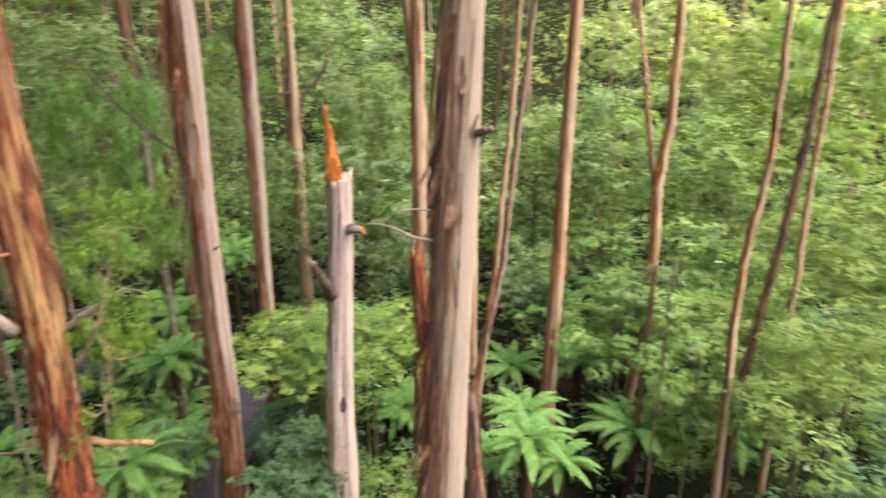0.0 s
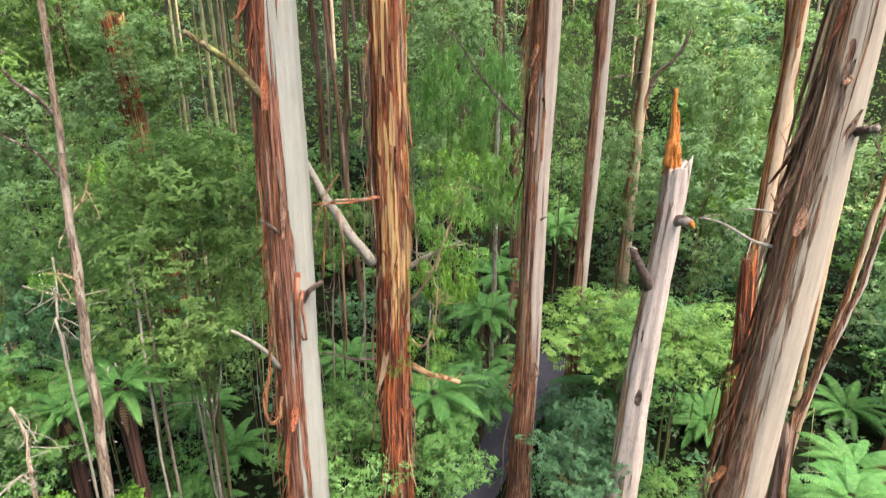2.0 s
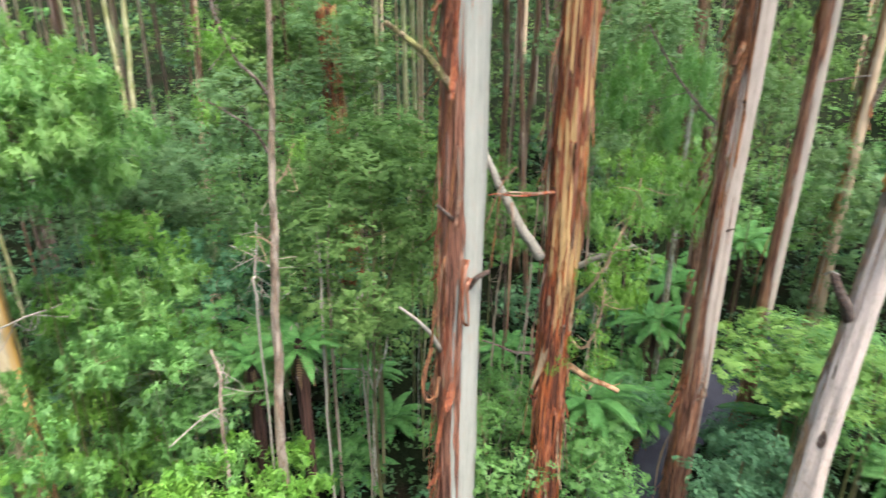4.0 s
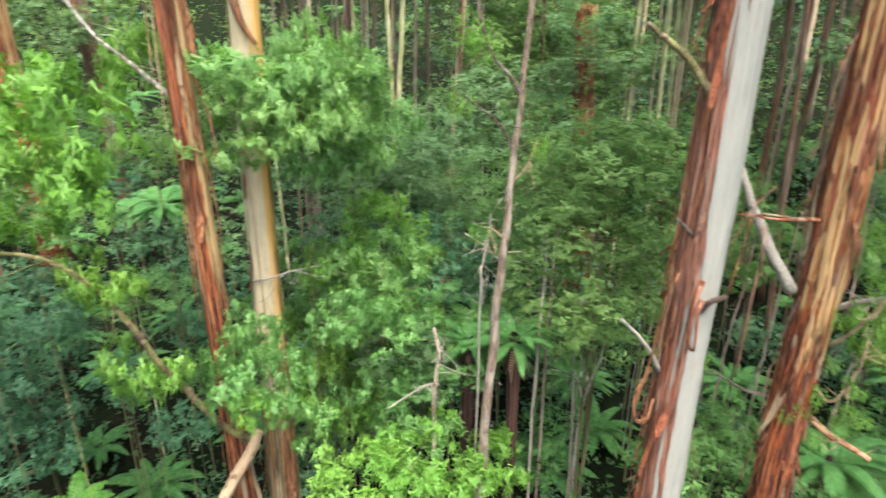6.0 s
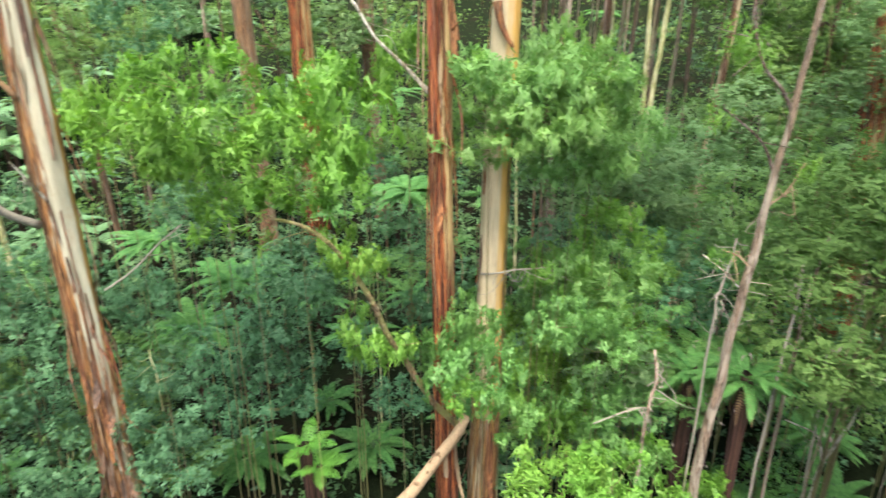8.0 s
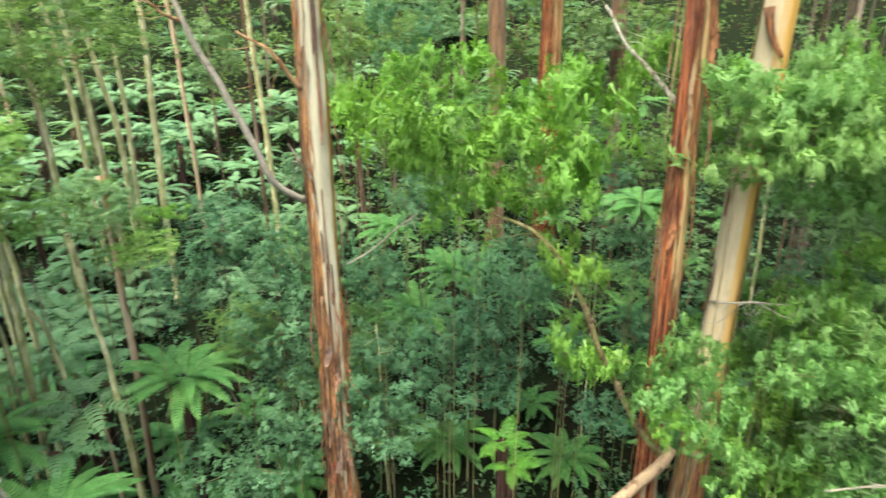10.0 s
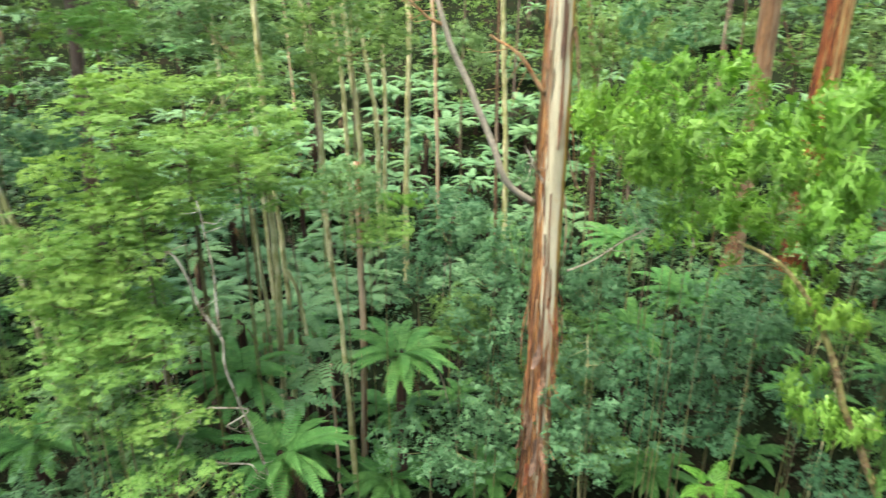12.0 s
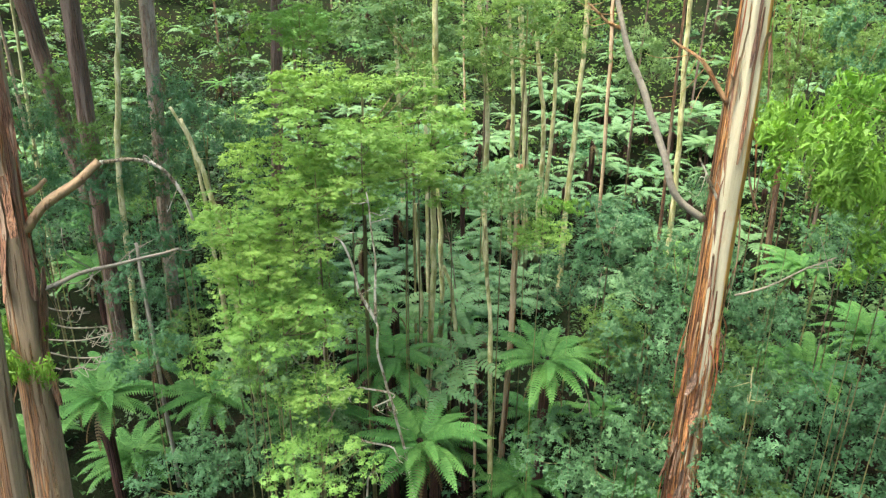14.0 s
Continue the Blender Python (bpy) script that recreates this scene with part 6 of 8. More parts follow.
plant(GUMS[1], "gum_sapling", -17.38, 4.67, 7.00, 0.89, 249, "bright green gum sapling with drooping leaves", "sapling", flat=1.10)
plant(MUSKS[1], "musk_shrub", -19.07, 6.04, 7.60, 0.61, 245, "blue-green broad-leaved shrub in the understorey", "shrub", flat=1.11)
plant(SHADE_SPRIGS[1], "gum_sapling", -15.86, 2.08, 7.50, 0.57, 149, "mid-green gum sapling with drooping leaves", "sapling", flat=1.00)
plant(GUM_SPRIGS[1], "gum_sapling", -12.11, 5.25, 5.19, 0.54, 206, "bright green gum sapling with drooping leaves", "sapling", flat=0.82)
plant(GUM_SPRIGS[0], "gum_sapling", -11.97, 6.23, 4.82, 0.43, 57, "bright green gum sapling with drooping leaves", "sapling", flat=0.96)
plant(GUM_SPRIGS[1], "gum_sapling", -14.70, 2.99, 5.74, 0.48, 272, "bright green gum sapling with drooping leaves", "sapling", flat=1.20)
plant(OLIVES[0], "tea_tree", -16.20, 11.73, 6.03, 0.51, 321, "dense olive green fine-leaved small tree", "small tree", flat=1.18)
plant(MUSKS[1], "musk_shrub", -18.30, 8.06, 3.15, 0.55, 173, "blue-green broad-leaved shrub in the understorey", "shrub", flat=1.16)
plant(GREENS[0], "green_shrub", -15.19, 9.66, 2.02, 0.52, 45, "soft mid-green fine-leaved shrub in the understorey", "shrub", flat=1.39)
plant(GREENS[1], "green_shrub", -11.13, 13.50, 3.33, 0.43, 139, "soft mid-green fine-leaved shrub in the understorey", "shrub", flat=1.50)
plant(GREENS[1], "green_shrub", -7.87, 13.93, 3.76, 0.38, 32, "soft mid-green fine-leaved shrub in the understorey", "shrub", flat=1.50)
plant(GREENS[1], "green_shrub", -23.24, 5.99, 9.80, 0.53, 355, "soft mid-green fine-leaved shrub in the understorey", "shrub", flat=1.09)
plant(SAGES[0], "silver_tree", -22.65, 12.76, 6.94, 0.67, 156, "grey-green small tree with soft rounded crown", "small tree", flat=1.50)
plant(SAGES[1], "silver_tree", -22.72, 14.59, 8.55, 0.73, 286, "grey-green small tree with soft rounded crown", "small tree", flat=1.11)
plant(GUMS[1], "gum_sapling", -13.30, -4.37, 13.79, 0.89, 248, "bright green gum sapling with drooping leaves", "sapling", flat=0.76)
plant(GUMS[1], "gum_sapling", -13.89, -2.94, 12.71, 0.75, 353, "bright green gum sapling with drooping leaves", "sapling", flat=0.91)
plant(GUM_SPRIGS[1], "gum_sapling", -13.48, -4.97, 12.90, 0.40, 174, "bright green gum sapling with drooping leaves", "sapling", flat=0.95)
plant(GUM_SPRIGS[0], "gum_sapling", -14.47, -1.97, 13.84, 0.64, 297, "bright green gum sapling with drooping leaves", "sapling", flat=0.95)
plant(GUM_SPRIGS[0], "gum_sapling", -13.44, -3.91, 11.81, 0.51, 242, "bright green gum sapling with drooping leaves", "sapling", flat=0.69)
plant(GUM_SPRIGS[1], "gum_sapling", -13.72, -6.54, 13.83, 0.36, 166, "bright green gum sapling with drooping leaves", "sapling", flat=1.28)
plant(GUM_SPRIGS[1], "gum_sapling", -13.29, -1.71, 10.82, 0.32, 237, "bright green gum sapling with drooping leaves", "sapling", flat=1.14)
plant(GUM_SPRIGS[1], "gum_sapling", -13.54, -1.29, 8.56, 0.37, 256, "bright green gum sapling with drooping leaves", "sapling", flat=1.16)
plant(SHADE_SPRIGS[1], "gum_sapling", -13.26, 0.99, 7.97, 0.46, 178, "mid-green gum sapling with drooping leaves", "sapling", flat=1.20)
plant(GUMSAGE[1], "gum_sapling", -14.76, 2.69, 13.93, 0.82, 329, "grey-green gum sapling with drooping leaves", "sapling", flat=0.84)
plant(GREY_SPRIGS[1], "gum_sapling", -14.08, 1.81, 14.61, 0.52, 209, "grey-green gum sapling with drooping leaves", "sapling", flat=0.80)
plant(GREY_SPRIGS[1], "gum_sapling", -14.14, 1.34, 13.22, 0.49, 88, "grey-green gum sapling with drooping leaves", "sapling", flat=0.82)
plant(GREY_SPRIGS[1], "gum_sapling", -15.49, 4.00, 12.62, 0.51, 186, "grey-green gum sapling with drooping leaves", "sapling", flat=1.04)
plant(SHADE_SPRIGS[1], "gum_sapling", -13.26, 1.09, 9.17, 0.27, 265, "mid-green gum sapling with drooping leaves", "sapling", flat=1.23)
plant(MUSKS[0], "musk_shrub", -18.91, -4.76, 6.22, 1.03, 271, "blue-green broad-leaved shrub in the understorey", "shrub", flat=1.45)
plant(MUSKS[0], "musk_shrub", -21.54, -4.45, 6.71, 0.81, 101, "blue-green broad-leaved shrub in the understorey", "shrub", flat=1.06)
plant(MUSKS[1], "musk_shrub", -17.70, -5.38, 4.40, 0.76, 244, "blue-green broad-leaved shrub in the understorey", "shrub", flat=1.16)
plant(MUSKS[1], "musk_shrub", -18.01, -8.69, 5.03, 0.59, 354, "blue-green broad-leaved shrub in the understorey", "shrub", flat=1.50)
plant(MUSKS[0], "musk_shrub", -17.66, -11.37, 7.98, 0.67, 343, "blue-green broad-leaved shrub in the understorey", "shrub", flat=1.39)
plant(MUSKS[1], "musk_shrub", -21.54, -10.59, 5.77, 0.53, 87, "blue-green broad-leaved shrub in the understorey", "shrub", flat=1.50)
plant(MUSKS[1], "musk_shrub", -15.03, -10.79, 6.83, 0.64, 154, "blue-green broad-leaved shrub in the understorey", "shrub", flat=1.31)
plant(MUSKS[1], "musk_shrub", -13.95, -9.72, 4.71, 0.59, 14, "blue-green broad-leaved shrub in the understorey", "shrub", flat=1.23)
plant(MUSKS[0], "musk_shrub", -22.99, -0.79, 7.27, 0.65, 81, "blue-green broad-leaved shrub in the understorey", "shrub", flat=1.18)
plant(GUMSAGE[1], "gum_sapling", -17.67, 3.42, 8.40, 0.70, 319, "grey-green gum sapling with drooping leaves", "sapling", flat=0.85)
plant(SAGES[0], "silver_tree", -19.67, 7.34, 7.56, 0.56, 112, "grey-green small tree with soft rounded crown", "small tree", flat=1.39)
plant(SAGES[0], "silver_tree", -21.74, 7.51, 9.87, 0.71, 323, "grey-green small tree with soft rounded crown", "small tree", flat=1.31)
plant(SAGES[0], "silver_tree", -20.12, 8.90, 8.19, 0.57, 241, "grey-green small tree with soft rounded crown", "small tree", flat=1.39)
plant(GUMS[0], "gum_sapling", -16.63, 3.53, 6.70, 0.76, 84, "bright green gum sapling with drooping leaves", "sapling", flat=1.18)
plant(GUMSAGE[0], "gum_sapling", -15.61, 3.49, 4.68, 0.68, 68, "grey-green gum sapling with drooping leaves", "sapling", flat=1.00)
plant(MUSKS[0], "musk_shrub", -16.11, -8.02, 3.41, 0.52, 162, "blue-green broad-leaved shrub in the understorey", "shrub", flat=1.28)
plant(SAGES[0], "silver_tree", -30.38, 12.88, 9.64, 0.70, 247, "grey-green small tree with soft rounded crown", "small tree", flat=1.39)
plant(MUSKS[0], "musk_shrub", -20.00, -0.32, 5.90, 0.41, 280, "blue-green broad-leaved shrub in the understorey", "shrub", flat=1.50)
plant(GREENS[0], "green_shrub", -22.98, 6.91, 9.52, 0.65, 212, "soft mid-green fine-leaved shrub in the understorey", "shrub", flat=1.22)
plant(WATTLES[1], "wattle_tree", -8.41, -15.92, 13.51, 1.02, 179, "feathery light green wattle crown on thin stems", "small tree", flat=0.69)
plant(WATTLES[1], "wattle_tree", -7.59, -16.98, 14.06, 0.52, 339, "feathery light green wattle crown on thin stems", "small tree", flat=0.90)
plant(WATTLES[0], "wattle_tree", -9.25, -14.97, 12.17, 0.58, 302, "feathery light green wattle crown on thin stems", "small tree", flat=0.88)
plant(WATTLES[0], "wattle_tree", -6.24, -16.46, 12.11, 0.65, 121, "feathery light green wattle crown on thin stems", "small tree", flat=0.95)
plant(WATTLES[1], "wattle_tree", -4.90, -16.49, 10.90, 0.50, 0, "feathery light green wattle crown on thin stems", "small tree", flat=0.90)
plant(OLIVES[1], "tea_tree", -10.82, -16.82, 13.89, 0.52, 207, "dense olive green fine-leaved small tree", "small tree", flat=1.02)
plant(WATTLES[1], "wattle_tree", -6.77, -15.60, 11.13, 0.53, 209, "feathery light green wattle crown on thin stems", "small tree", flat=0.93)
plant(WATTLES[0], "wattle_tree", -5.50, -16.09, 8.95, 0.64, 352, "feathery light green wattle crown on thin stems", "small tree", flat=0.93)
plant(WATTLES[1], "wattle_tree", -6.28, -15.37, 7.99, 0.52, 18, "feathery light green wattle crown on thin stems", "small tree", flat=0.90)
plant(WATTLES[1], "wattle_tree", -4.39, -16.22, 6.95, 0.49, 48, "feathery light green wattle crown on thin stems", "small tree", flat=1.22)
plant(SAGES[1], "silver_tree", -5.88, -14.66, 4.26, 0.60, 279, "grey-green small tree with soft rounded crown", "small tree", flat=1.10)
plant(OLIVES[1], "tea_tree", -5.35, -15.50, 6.07, 0.42, 297, "dense olive green fine-leaved small tree", "small tree", flat=1.07)
plant(OLIVES[1], "tea_tree", -12.32, -14.46, 11.03, 0.41, 180, "dense olive green fine-leaved small tree", "small tree", flat=1.04)
plant(OLIVES[0], "tea_tree", -13.55, -14.71, 9.48, 0.40, 214, "dense olive green fine-leaved small tree", "small tree", flat=1.14)
plant(OLIVES[1], "tea_tree", -17.64, -27.89, 14.93, 0.77, 288, "dense olive green fine-leaved small tree", "small tree", flat=1.19)
plant(SAGES[1], "silver_tree", -24.20, -26.66, 15.43, 0.77, 239, "grey-green small tree with soft rounded crown", "small tree", flat=1.07)
plant(WATTLES[0], "wattle_tree", -13.54, -31.19, 15.15, 0.59, 80, "feathery light green wattle crown on thin stems", "small tree", flat=1.39)
plant(OLIVES[1], "tea_tree", -21.20, -26.58, 13.56, 0.63, 288, "dense olive green fine-leaved small tree", "small tree", flat=1.50)
plant(MUSKS[0], "musk_shrub", -18.47, -15.32, 7.96, 0.84, 311, "blue-green broad-leaved shrub in the understorey", "shrub", flat=1.14)
plant(MUSKS[0], "musk_shrub", -17.92, -12.76, 7.57, 0.77, 179, "blue-green broad-leaved shrub in the understorey", "shrub", flat=1.31)
plant(MUSKS[0], "musk_shrub", -18.33, -17.00, 5.53, 0.70, 195, "blue-green broad-leaved shrub in the understorey", "shrub", flat=1.18)
plant(OLIVES[0], "tea_tree", -16.41, -13.10, 4.78, 0.36, 166, "dense olive green fine-leaved small tree", "small tree", flat=1.50)
plant(MUSKS[0], "musk_shrub", -16.42, -11.42, 4.92, 0.65, 166, "blue-green broad-leaved shrub in the understorey", "shrub", flat=1.39)
plant(MUSKS[1], "musk_shrub", -12.73, -11.27, 3.44, 0.72, 219, "blue-green broad-leaved shrub in the understorey", "shrub", flat=0.85)
plant(MUSKS[1], "musk_shrub", -13.21, -9.88, 3.30, 0.62, 115, "blue-green broad-leaved shrub in the understorey", "shrub", flat=0.95)
plant(MUSKS[1], "musk_shrub", -14.91, -7.06, 5.68, 0.59, 149, "blue-green broad-leaved shrub in the understorey", "shrub", flat=1.39)
plant(MUSKS[1], "musk_shrub", -14.06, -6.51, 4.64, 0.50, 194, "blue-green broad-leaved shrub in the understorey", "shrub", flat=0.93)
plant(MUSKS[1], "musk_shrub", -16.56, -5.66, 6.87, 0.57, 81, "blue-green broad-leaved shrub in the understorey", "shrub", flat=0.98)
plant(MUSKS[1], "musk_shrub", -19.81, -9.57, 6.61, 0.52, 154, "blue-green broad-leaved shrub in the understorey", "shrub", flat=1.39)
plant(MUSKS[1], "musk_shrub", -2.38, -17.84, 7.01, 0.51, 128, "blue-green broad-leaved shrub in the understorey", "shrub", flat=1.19)
plant(MUSKS[1], "musk_shrub", -3.74, -16.07, 4.30, 0.63, 10, "blue-green broad-leaved shrub in the understorey", "shrub", flat=1.23)
plant(MUSKS[1], "musk_shrub", -2.44, -15.31, 4.26, 0.56, 157, "blue-green broad-leaved shrub in the understorey", "shrub", flat=0.95)
plant(OLIVES[1], "tea_tree", -4.02, -20.61, 5.86, 0.38, 146, "dense olive green fine-leaved small tree", "small tree", flat=1.11)
plant(MUSKS[0], "musk_shrub", -6.78, -26.13, 11.34, 0.67, 244, "blue-green broad-leaved shrub in the understorey", "shrub", flat=1.50)
plant(MUSKS[0], "musk_shrub", -6.09, -29.38, 11.63, 0.72, 62, "blue-green broad-leaved shrub in the understorey", "shrub", flat=1.50)
plant(MUSKS[1], "musk_shrub", -8.43, -25.65, 11.47, 0.47, 125, "blue-green broad-leaved shrub in the understorey", "shrub", flat=1.50)
plant(OLIVES[1], "tea_tree", -3.42, -37.85, 11.59, 0.69, 20, "dense olive green fine-leaved small tree", "small tree", flat=1.50)
plant(MUSKS[0], "musk_shrub", -1.08, -27.98, 10.79, 0.63, 200, "blue-green broad-leaved shrub in the understorey", "shrub", flat=1.50)
plant(MIDS[0], "understorey_tree", -13.01, -42.03, 14.57, 0.81, 245, "dull green understorey tree on the slope", "small tree", flat=1.18)
plant(MUSKS[1], "musk_shrub", -2.63, -28.88, 9.29, 0.79, 124, "blue-green broad-leaved shrub in the understorey", "shrub", flat=1.11)
plant(MUSKS[1], "musk_shrub", -5.15, -29.56, 9.52, 0.73, 18, "blue-green broad-leaved shrub in the understorey", "shrub", flat=1.39)
plant(MUSKS[0], "musk_shrub", -0.66, -25.99, 8.34, 0.65, 250, "blue-green broad-leaved shrub in the understorey", "shrub", flat=1.39)
plant(OLIVES[1], "tea_tree", -3.97, -30.74, 10.67, 0.63, 79, "dense olive green fine-leaved small tree", "small tree", flat=1.07)
plant(MUSKS[1], "musk_shrub", -5.68, -26.40, 7.25, 0.59, 150, "blue-green broad-leaved shrub in the understorey", "shrub", flat=1.50)
plant(MUSKS[1], "musk_shrub", -1.05, -33.98, 11.70, 0.74, 311, "blue-green broad-leaved shrub in the understorey", "shrub", flat=1.39)
plant(MUSKS[1], "musk_shrub", -3.08, -21.78, 7.51, 0.48, 265, "blue-green broad-leaved shrub in the understorey", "shrub", flat=1.14)
plant(OLIVES[0], "tea_tree", -30.22, -15.57, 15.12, 1.01, 8, "dense olive green fine-leaved small tree", "small tree", flat=1.11)
plant(MUSKS[0], "musk_shrub", -27.60, -11.77, 14.66, 0.79, 153, "blue-green broad-leaved shrub in the understorey", "shrub", flat=1.50)
plant(OLIVES[1], "tea_tree", -27.86, -15.74, 13.52, 0.59, 273, "dense olive green fine-leaved small tree", "small tree", flat=1.39)
plant(MUSKS[1], "musk_shrub", -20.50, -7.99, 9.33, 0.59, 314, "blue-green broad-leaved shrub in the understorey", "shrub", flat=1.30)
plant(GUM_SPRIGS[1], "gum_sapling", 0.31, -12.60, 10.28, 0.28, 271, "bright green gum sapling with drooping leaves", "sapling", flat=1.27)
plant(MUSKS[0], "musk_shrub", -3.40, -23.76, 8.25, 0.51, 237, "blue-green broad-leaved shrub in the understorey", "shrub", flat=1.14)
plant(SAGES[1], "silver_tree", -32.72, -26.34, 13.15, 0.75, 184, "grey-green small tree with soft rounded crown", "small tree", flat=1.39)
plant(MIDS[1], "understorey_tree", -35.90, -17.63, 14.98, 0.78, 18, "dull green understorey tree on the slope", "small tree", flat=1.20)
plant(OLIVES[0], "tea_tree", -35.00, -14.81, 13.79, 0.60, 129, "dense olive green fine-leaved small tree", "small tree", flat=1.50)
plant(MUSKS[1], "musk_shrub", -20.29, -12.81, 10.23, 0.37, 351, "blue-green broad-leaved shrub in the understorey", "shrub", flat=1.50)
plant(SAGES[0], "silver_tree", -4.85, 39.63, 13.51, 1.90, 0, "grey-green small tree with soft rounded crown", "small tree", flat=0.95)
plant(SAGES[1], "silver_tree", -8.45, 45.21, 15.33, 1.90, 131, "grey-green small tree with soft rounded crown", "small tree", flat=0.95)
plant(SAGES[0], "silver_tree", -17.49, 31.34, 13.22, 1.90, 262, "grey-green small tree with soft rounded crown", "small tree", flat=0.95)
plant(OLIVES[1], "tea_tree", -22.71, 37.68, 15.40, 1.90, 33, "dense olive green fine-leaved small tree", "small tree", flat=0.95)
plant(GREENS[0], "green_shrub", -2.34, 19.28, 5.66, 0.96, 164, "soft mid-green fine-leaved shrub in the understorey", "shrub", flat=0.95)
plant(GREENS[1], "green_shrub", -4.38, 20.08, 5.67, 0.85, 295, "soft mid-green fine-leaved shrub in the understorey", "shrub", flat=0.95)
plant(GREENS[0], "green_shrub", 9.08, 22.48, 6.61, 1.49, 66, "soft mid-green fine-leaved shrub in the understorey", "shrub", flat=0.95)
plant(OLIVES[1], "tea_tree", 12.10, 26.68, 9.52, 1.72, 197, "dense olive green fine-leaved small tree", "small tree", flat=0.95)
plant(SAGES[0], "silver_tree", 10.02, 34.08, 10.16, 1.82, 328, "grey-green small tree with soft rounded crown", "small tree", flat=0.95)
plant(OLIVES[1], "tea_tree", 12.48, 18.99, 8.28, 1.37, 99, "dense olive green fine-leaved small tree", "small tree", flat=0.95)
plant(OLIVES[0], "tea_tree", 10.44, 14.47, 6.97, 1.14, 230, "dense olive green fine-leaved small tree", "small tree", flat=0.95)
plant(SAGES[1], "silver_tree", 5.41, 36.76, 8.05, 1.79, 1, "grey-green small tree with soft rounded crown", "small tree", flat=0.95)
plant(OLIVES[0], "tea_tree", 18.19, 37.69, 12.45, 1.90, 132, "dense olive green fine-leaved small tree", "small tree", flat=0.95)
plant(GUMSAGE[1], "gum_sapling", 20.53, 34.31, 14.74, 1.90, 263, "grey-green gum sapling with drooping leaves", "sapling", flat=0.95)
plant(GREENS[0], "green_shrub", 6.43, 21.59, 5.16, 0.93, 34, "soft mid-green fine-leaved shrub in the understorey", "shrub", flat=0.95)
plant(OLIVES[1], "tea_tree", 9.68, 18.40, 6.17, 1.01, 165, "dense olive green fine-leaved small tree", "small tree", flat=0.95)
plant(OLIVES[0], "tea_tree", -28.70, 18.05, 13.45, 1.90, 296, "dense olive green fine-leaved small tree", "small tree", flat=0.95)
plant(OLIVES[0], "tea_tree", -33.14, 18.52, 14.27, 1.90, 198, "dense olive green fine-leaved small tree", "small tree", flat=0.95)
plant(OLIVES[1], "tea_tree", -14.45, 11.21, 10.84, 1.22, 329, "dense olive green fine-leaved small tree", "small tree", flat=0.95)
plant(OLIVES[0], "tea_tree", -16.39, 10.43, 11.24, 1.01, 100, "dense olive green fine-leaved small tree", "small tree", flat=0.95)
plant(OLIVES[1], "tea_tree", -14.40, 13.09, 11.38, 0.88, 231, "dense olive green fine-leaved small tree", "small tree", flat=0.95)
plant(OLIVES[0], "tea_tree", -13.10, 10.09, 8.89, 1.03, 2, "dense olive green fine-leaved small tree", "small tree", flat=0.95)
plant(WATTLES[1], "wattle_tree", -4.56, 19.06, 6.00, 0.89, 35, "feathery light green wattle crown on thin stems", "small tree", flat=0.75)
plant(WATTLES[0], "wattle_tree", -2.37, 18.54, 6.43, 0.85, 166, "feathery light green wattle crown on thin stems", "small tree", flat=0.75)
plant(SAGES[0], "silver_tree", -3.92, 32.71, 7.58, 1.72, 68, "grey-green small tree with soft rounded crown", "small tree", flat=0.95)
plant(OLIVES[1], "tea_tree", -3.14, 41.44, 9.96, 1.90, 199, "dense olive green fine-leaved small tree", "small tree", flat=0.95)
plant(GREENS[0], "green_shrub", -9.53, 11.04, 4.62, 0.69, 240, "soft mid-green fine-leaved shrub in the understorey", "shrub", flat=0.95)
plant(GREENS[1], "green_shrub", -7.43, 12.43, 4.49, 0.59, 315, "soft mid-green fine-leaved shrub in the understorey", "shrub", flat=0.95)
plant(MUSKS[0], "musk_shrub", -4.22, 15.05, 4.33, 0.66, 300, "blue-green broad-leaved shrub in the understorey", "shrub", flat=0.95)
plant(MUSKS[1], "musk_shrub", -3.65, 13.84, 4.27, 0.50, 10, "blue-green broad-leaved shrub in the understorey", "shrub", flat=0.95)
plant(WATTLES[0], "wattle_tree", -4.44, -14.27, 10.29, 0.46, 40, "feathery light green wattle crown on thin stems", "small tree", flat=0.80)
plant(WATTLES[1], "wattle_tree", -4.58, -12.88, 9.34, 0.50, 171, "feathery light green wattle crown on thin stems", "small tree", flat=0.80)
plant(SAGES[0], "silver_tree", -3.91, -12.89, 8.53, 0.39, 302, "grey-green small tree with soft rounded crown", "small tree", flat=0.80)
plant(WATTLES[0], "wattle_tree", -4.88, -11.93, 7.94, 0.38, 73, "feathery light green wattle crown on thin stems", "small tree", flat=0.70)
plant(WATTLES[1], "wattle_tree", -4.42, -10.79, 6.88, 0.42, 204, "feathery light green wattle crown on thin stems", "small tree", flat=0.80)
plant(WATTLES[1], "wattle_tree", -4.30, -15.04, 11.09, 0.36, 335, "feathery light green wattle crown on thin stems", "small tree", flat=0.80)
plant(SAGES[0], "silver_tree", -13.90, -21.96, 15.35, 1.14, 106, "grey-green small tree with soft rounded crown", "small tree", flat=0.80)
plant(OLIVES[1], "tea_tree", -15.99, -17.89, 15.52, 1.05, 237, "dense olive green fine-leaved small tree", "small tree", flat=0.80)
plant(WATTLES[0], "wattle_tree", -11.73, -27.60, 15.36, 0.81, 8, "feathery light green wattle crown on thin stems", "small tree", flat=0.80)
plant(SAGES[1], "silver_tree", -10.96, -12.85, 11.42, 0.44, 139, "grey-green small tree with soft rounded crown", "small tree", flat=1.00)
plant(WATTLES[0], "wattle_tree", -11.89, -12.21, 10.22, 0.33, 270, "feathery light green wattle crown on thin stems", "small tree", flat=0.90)
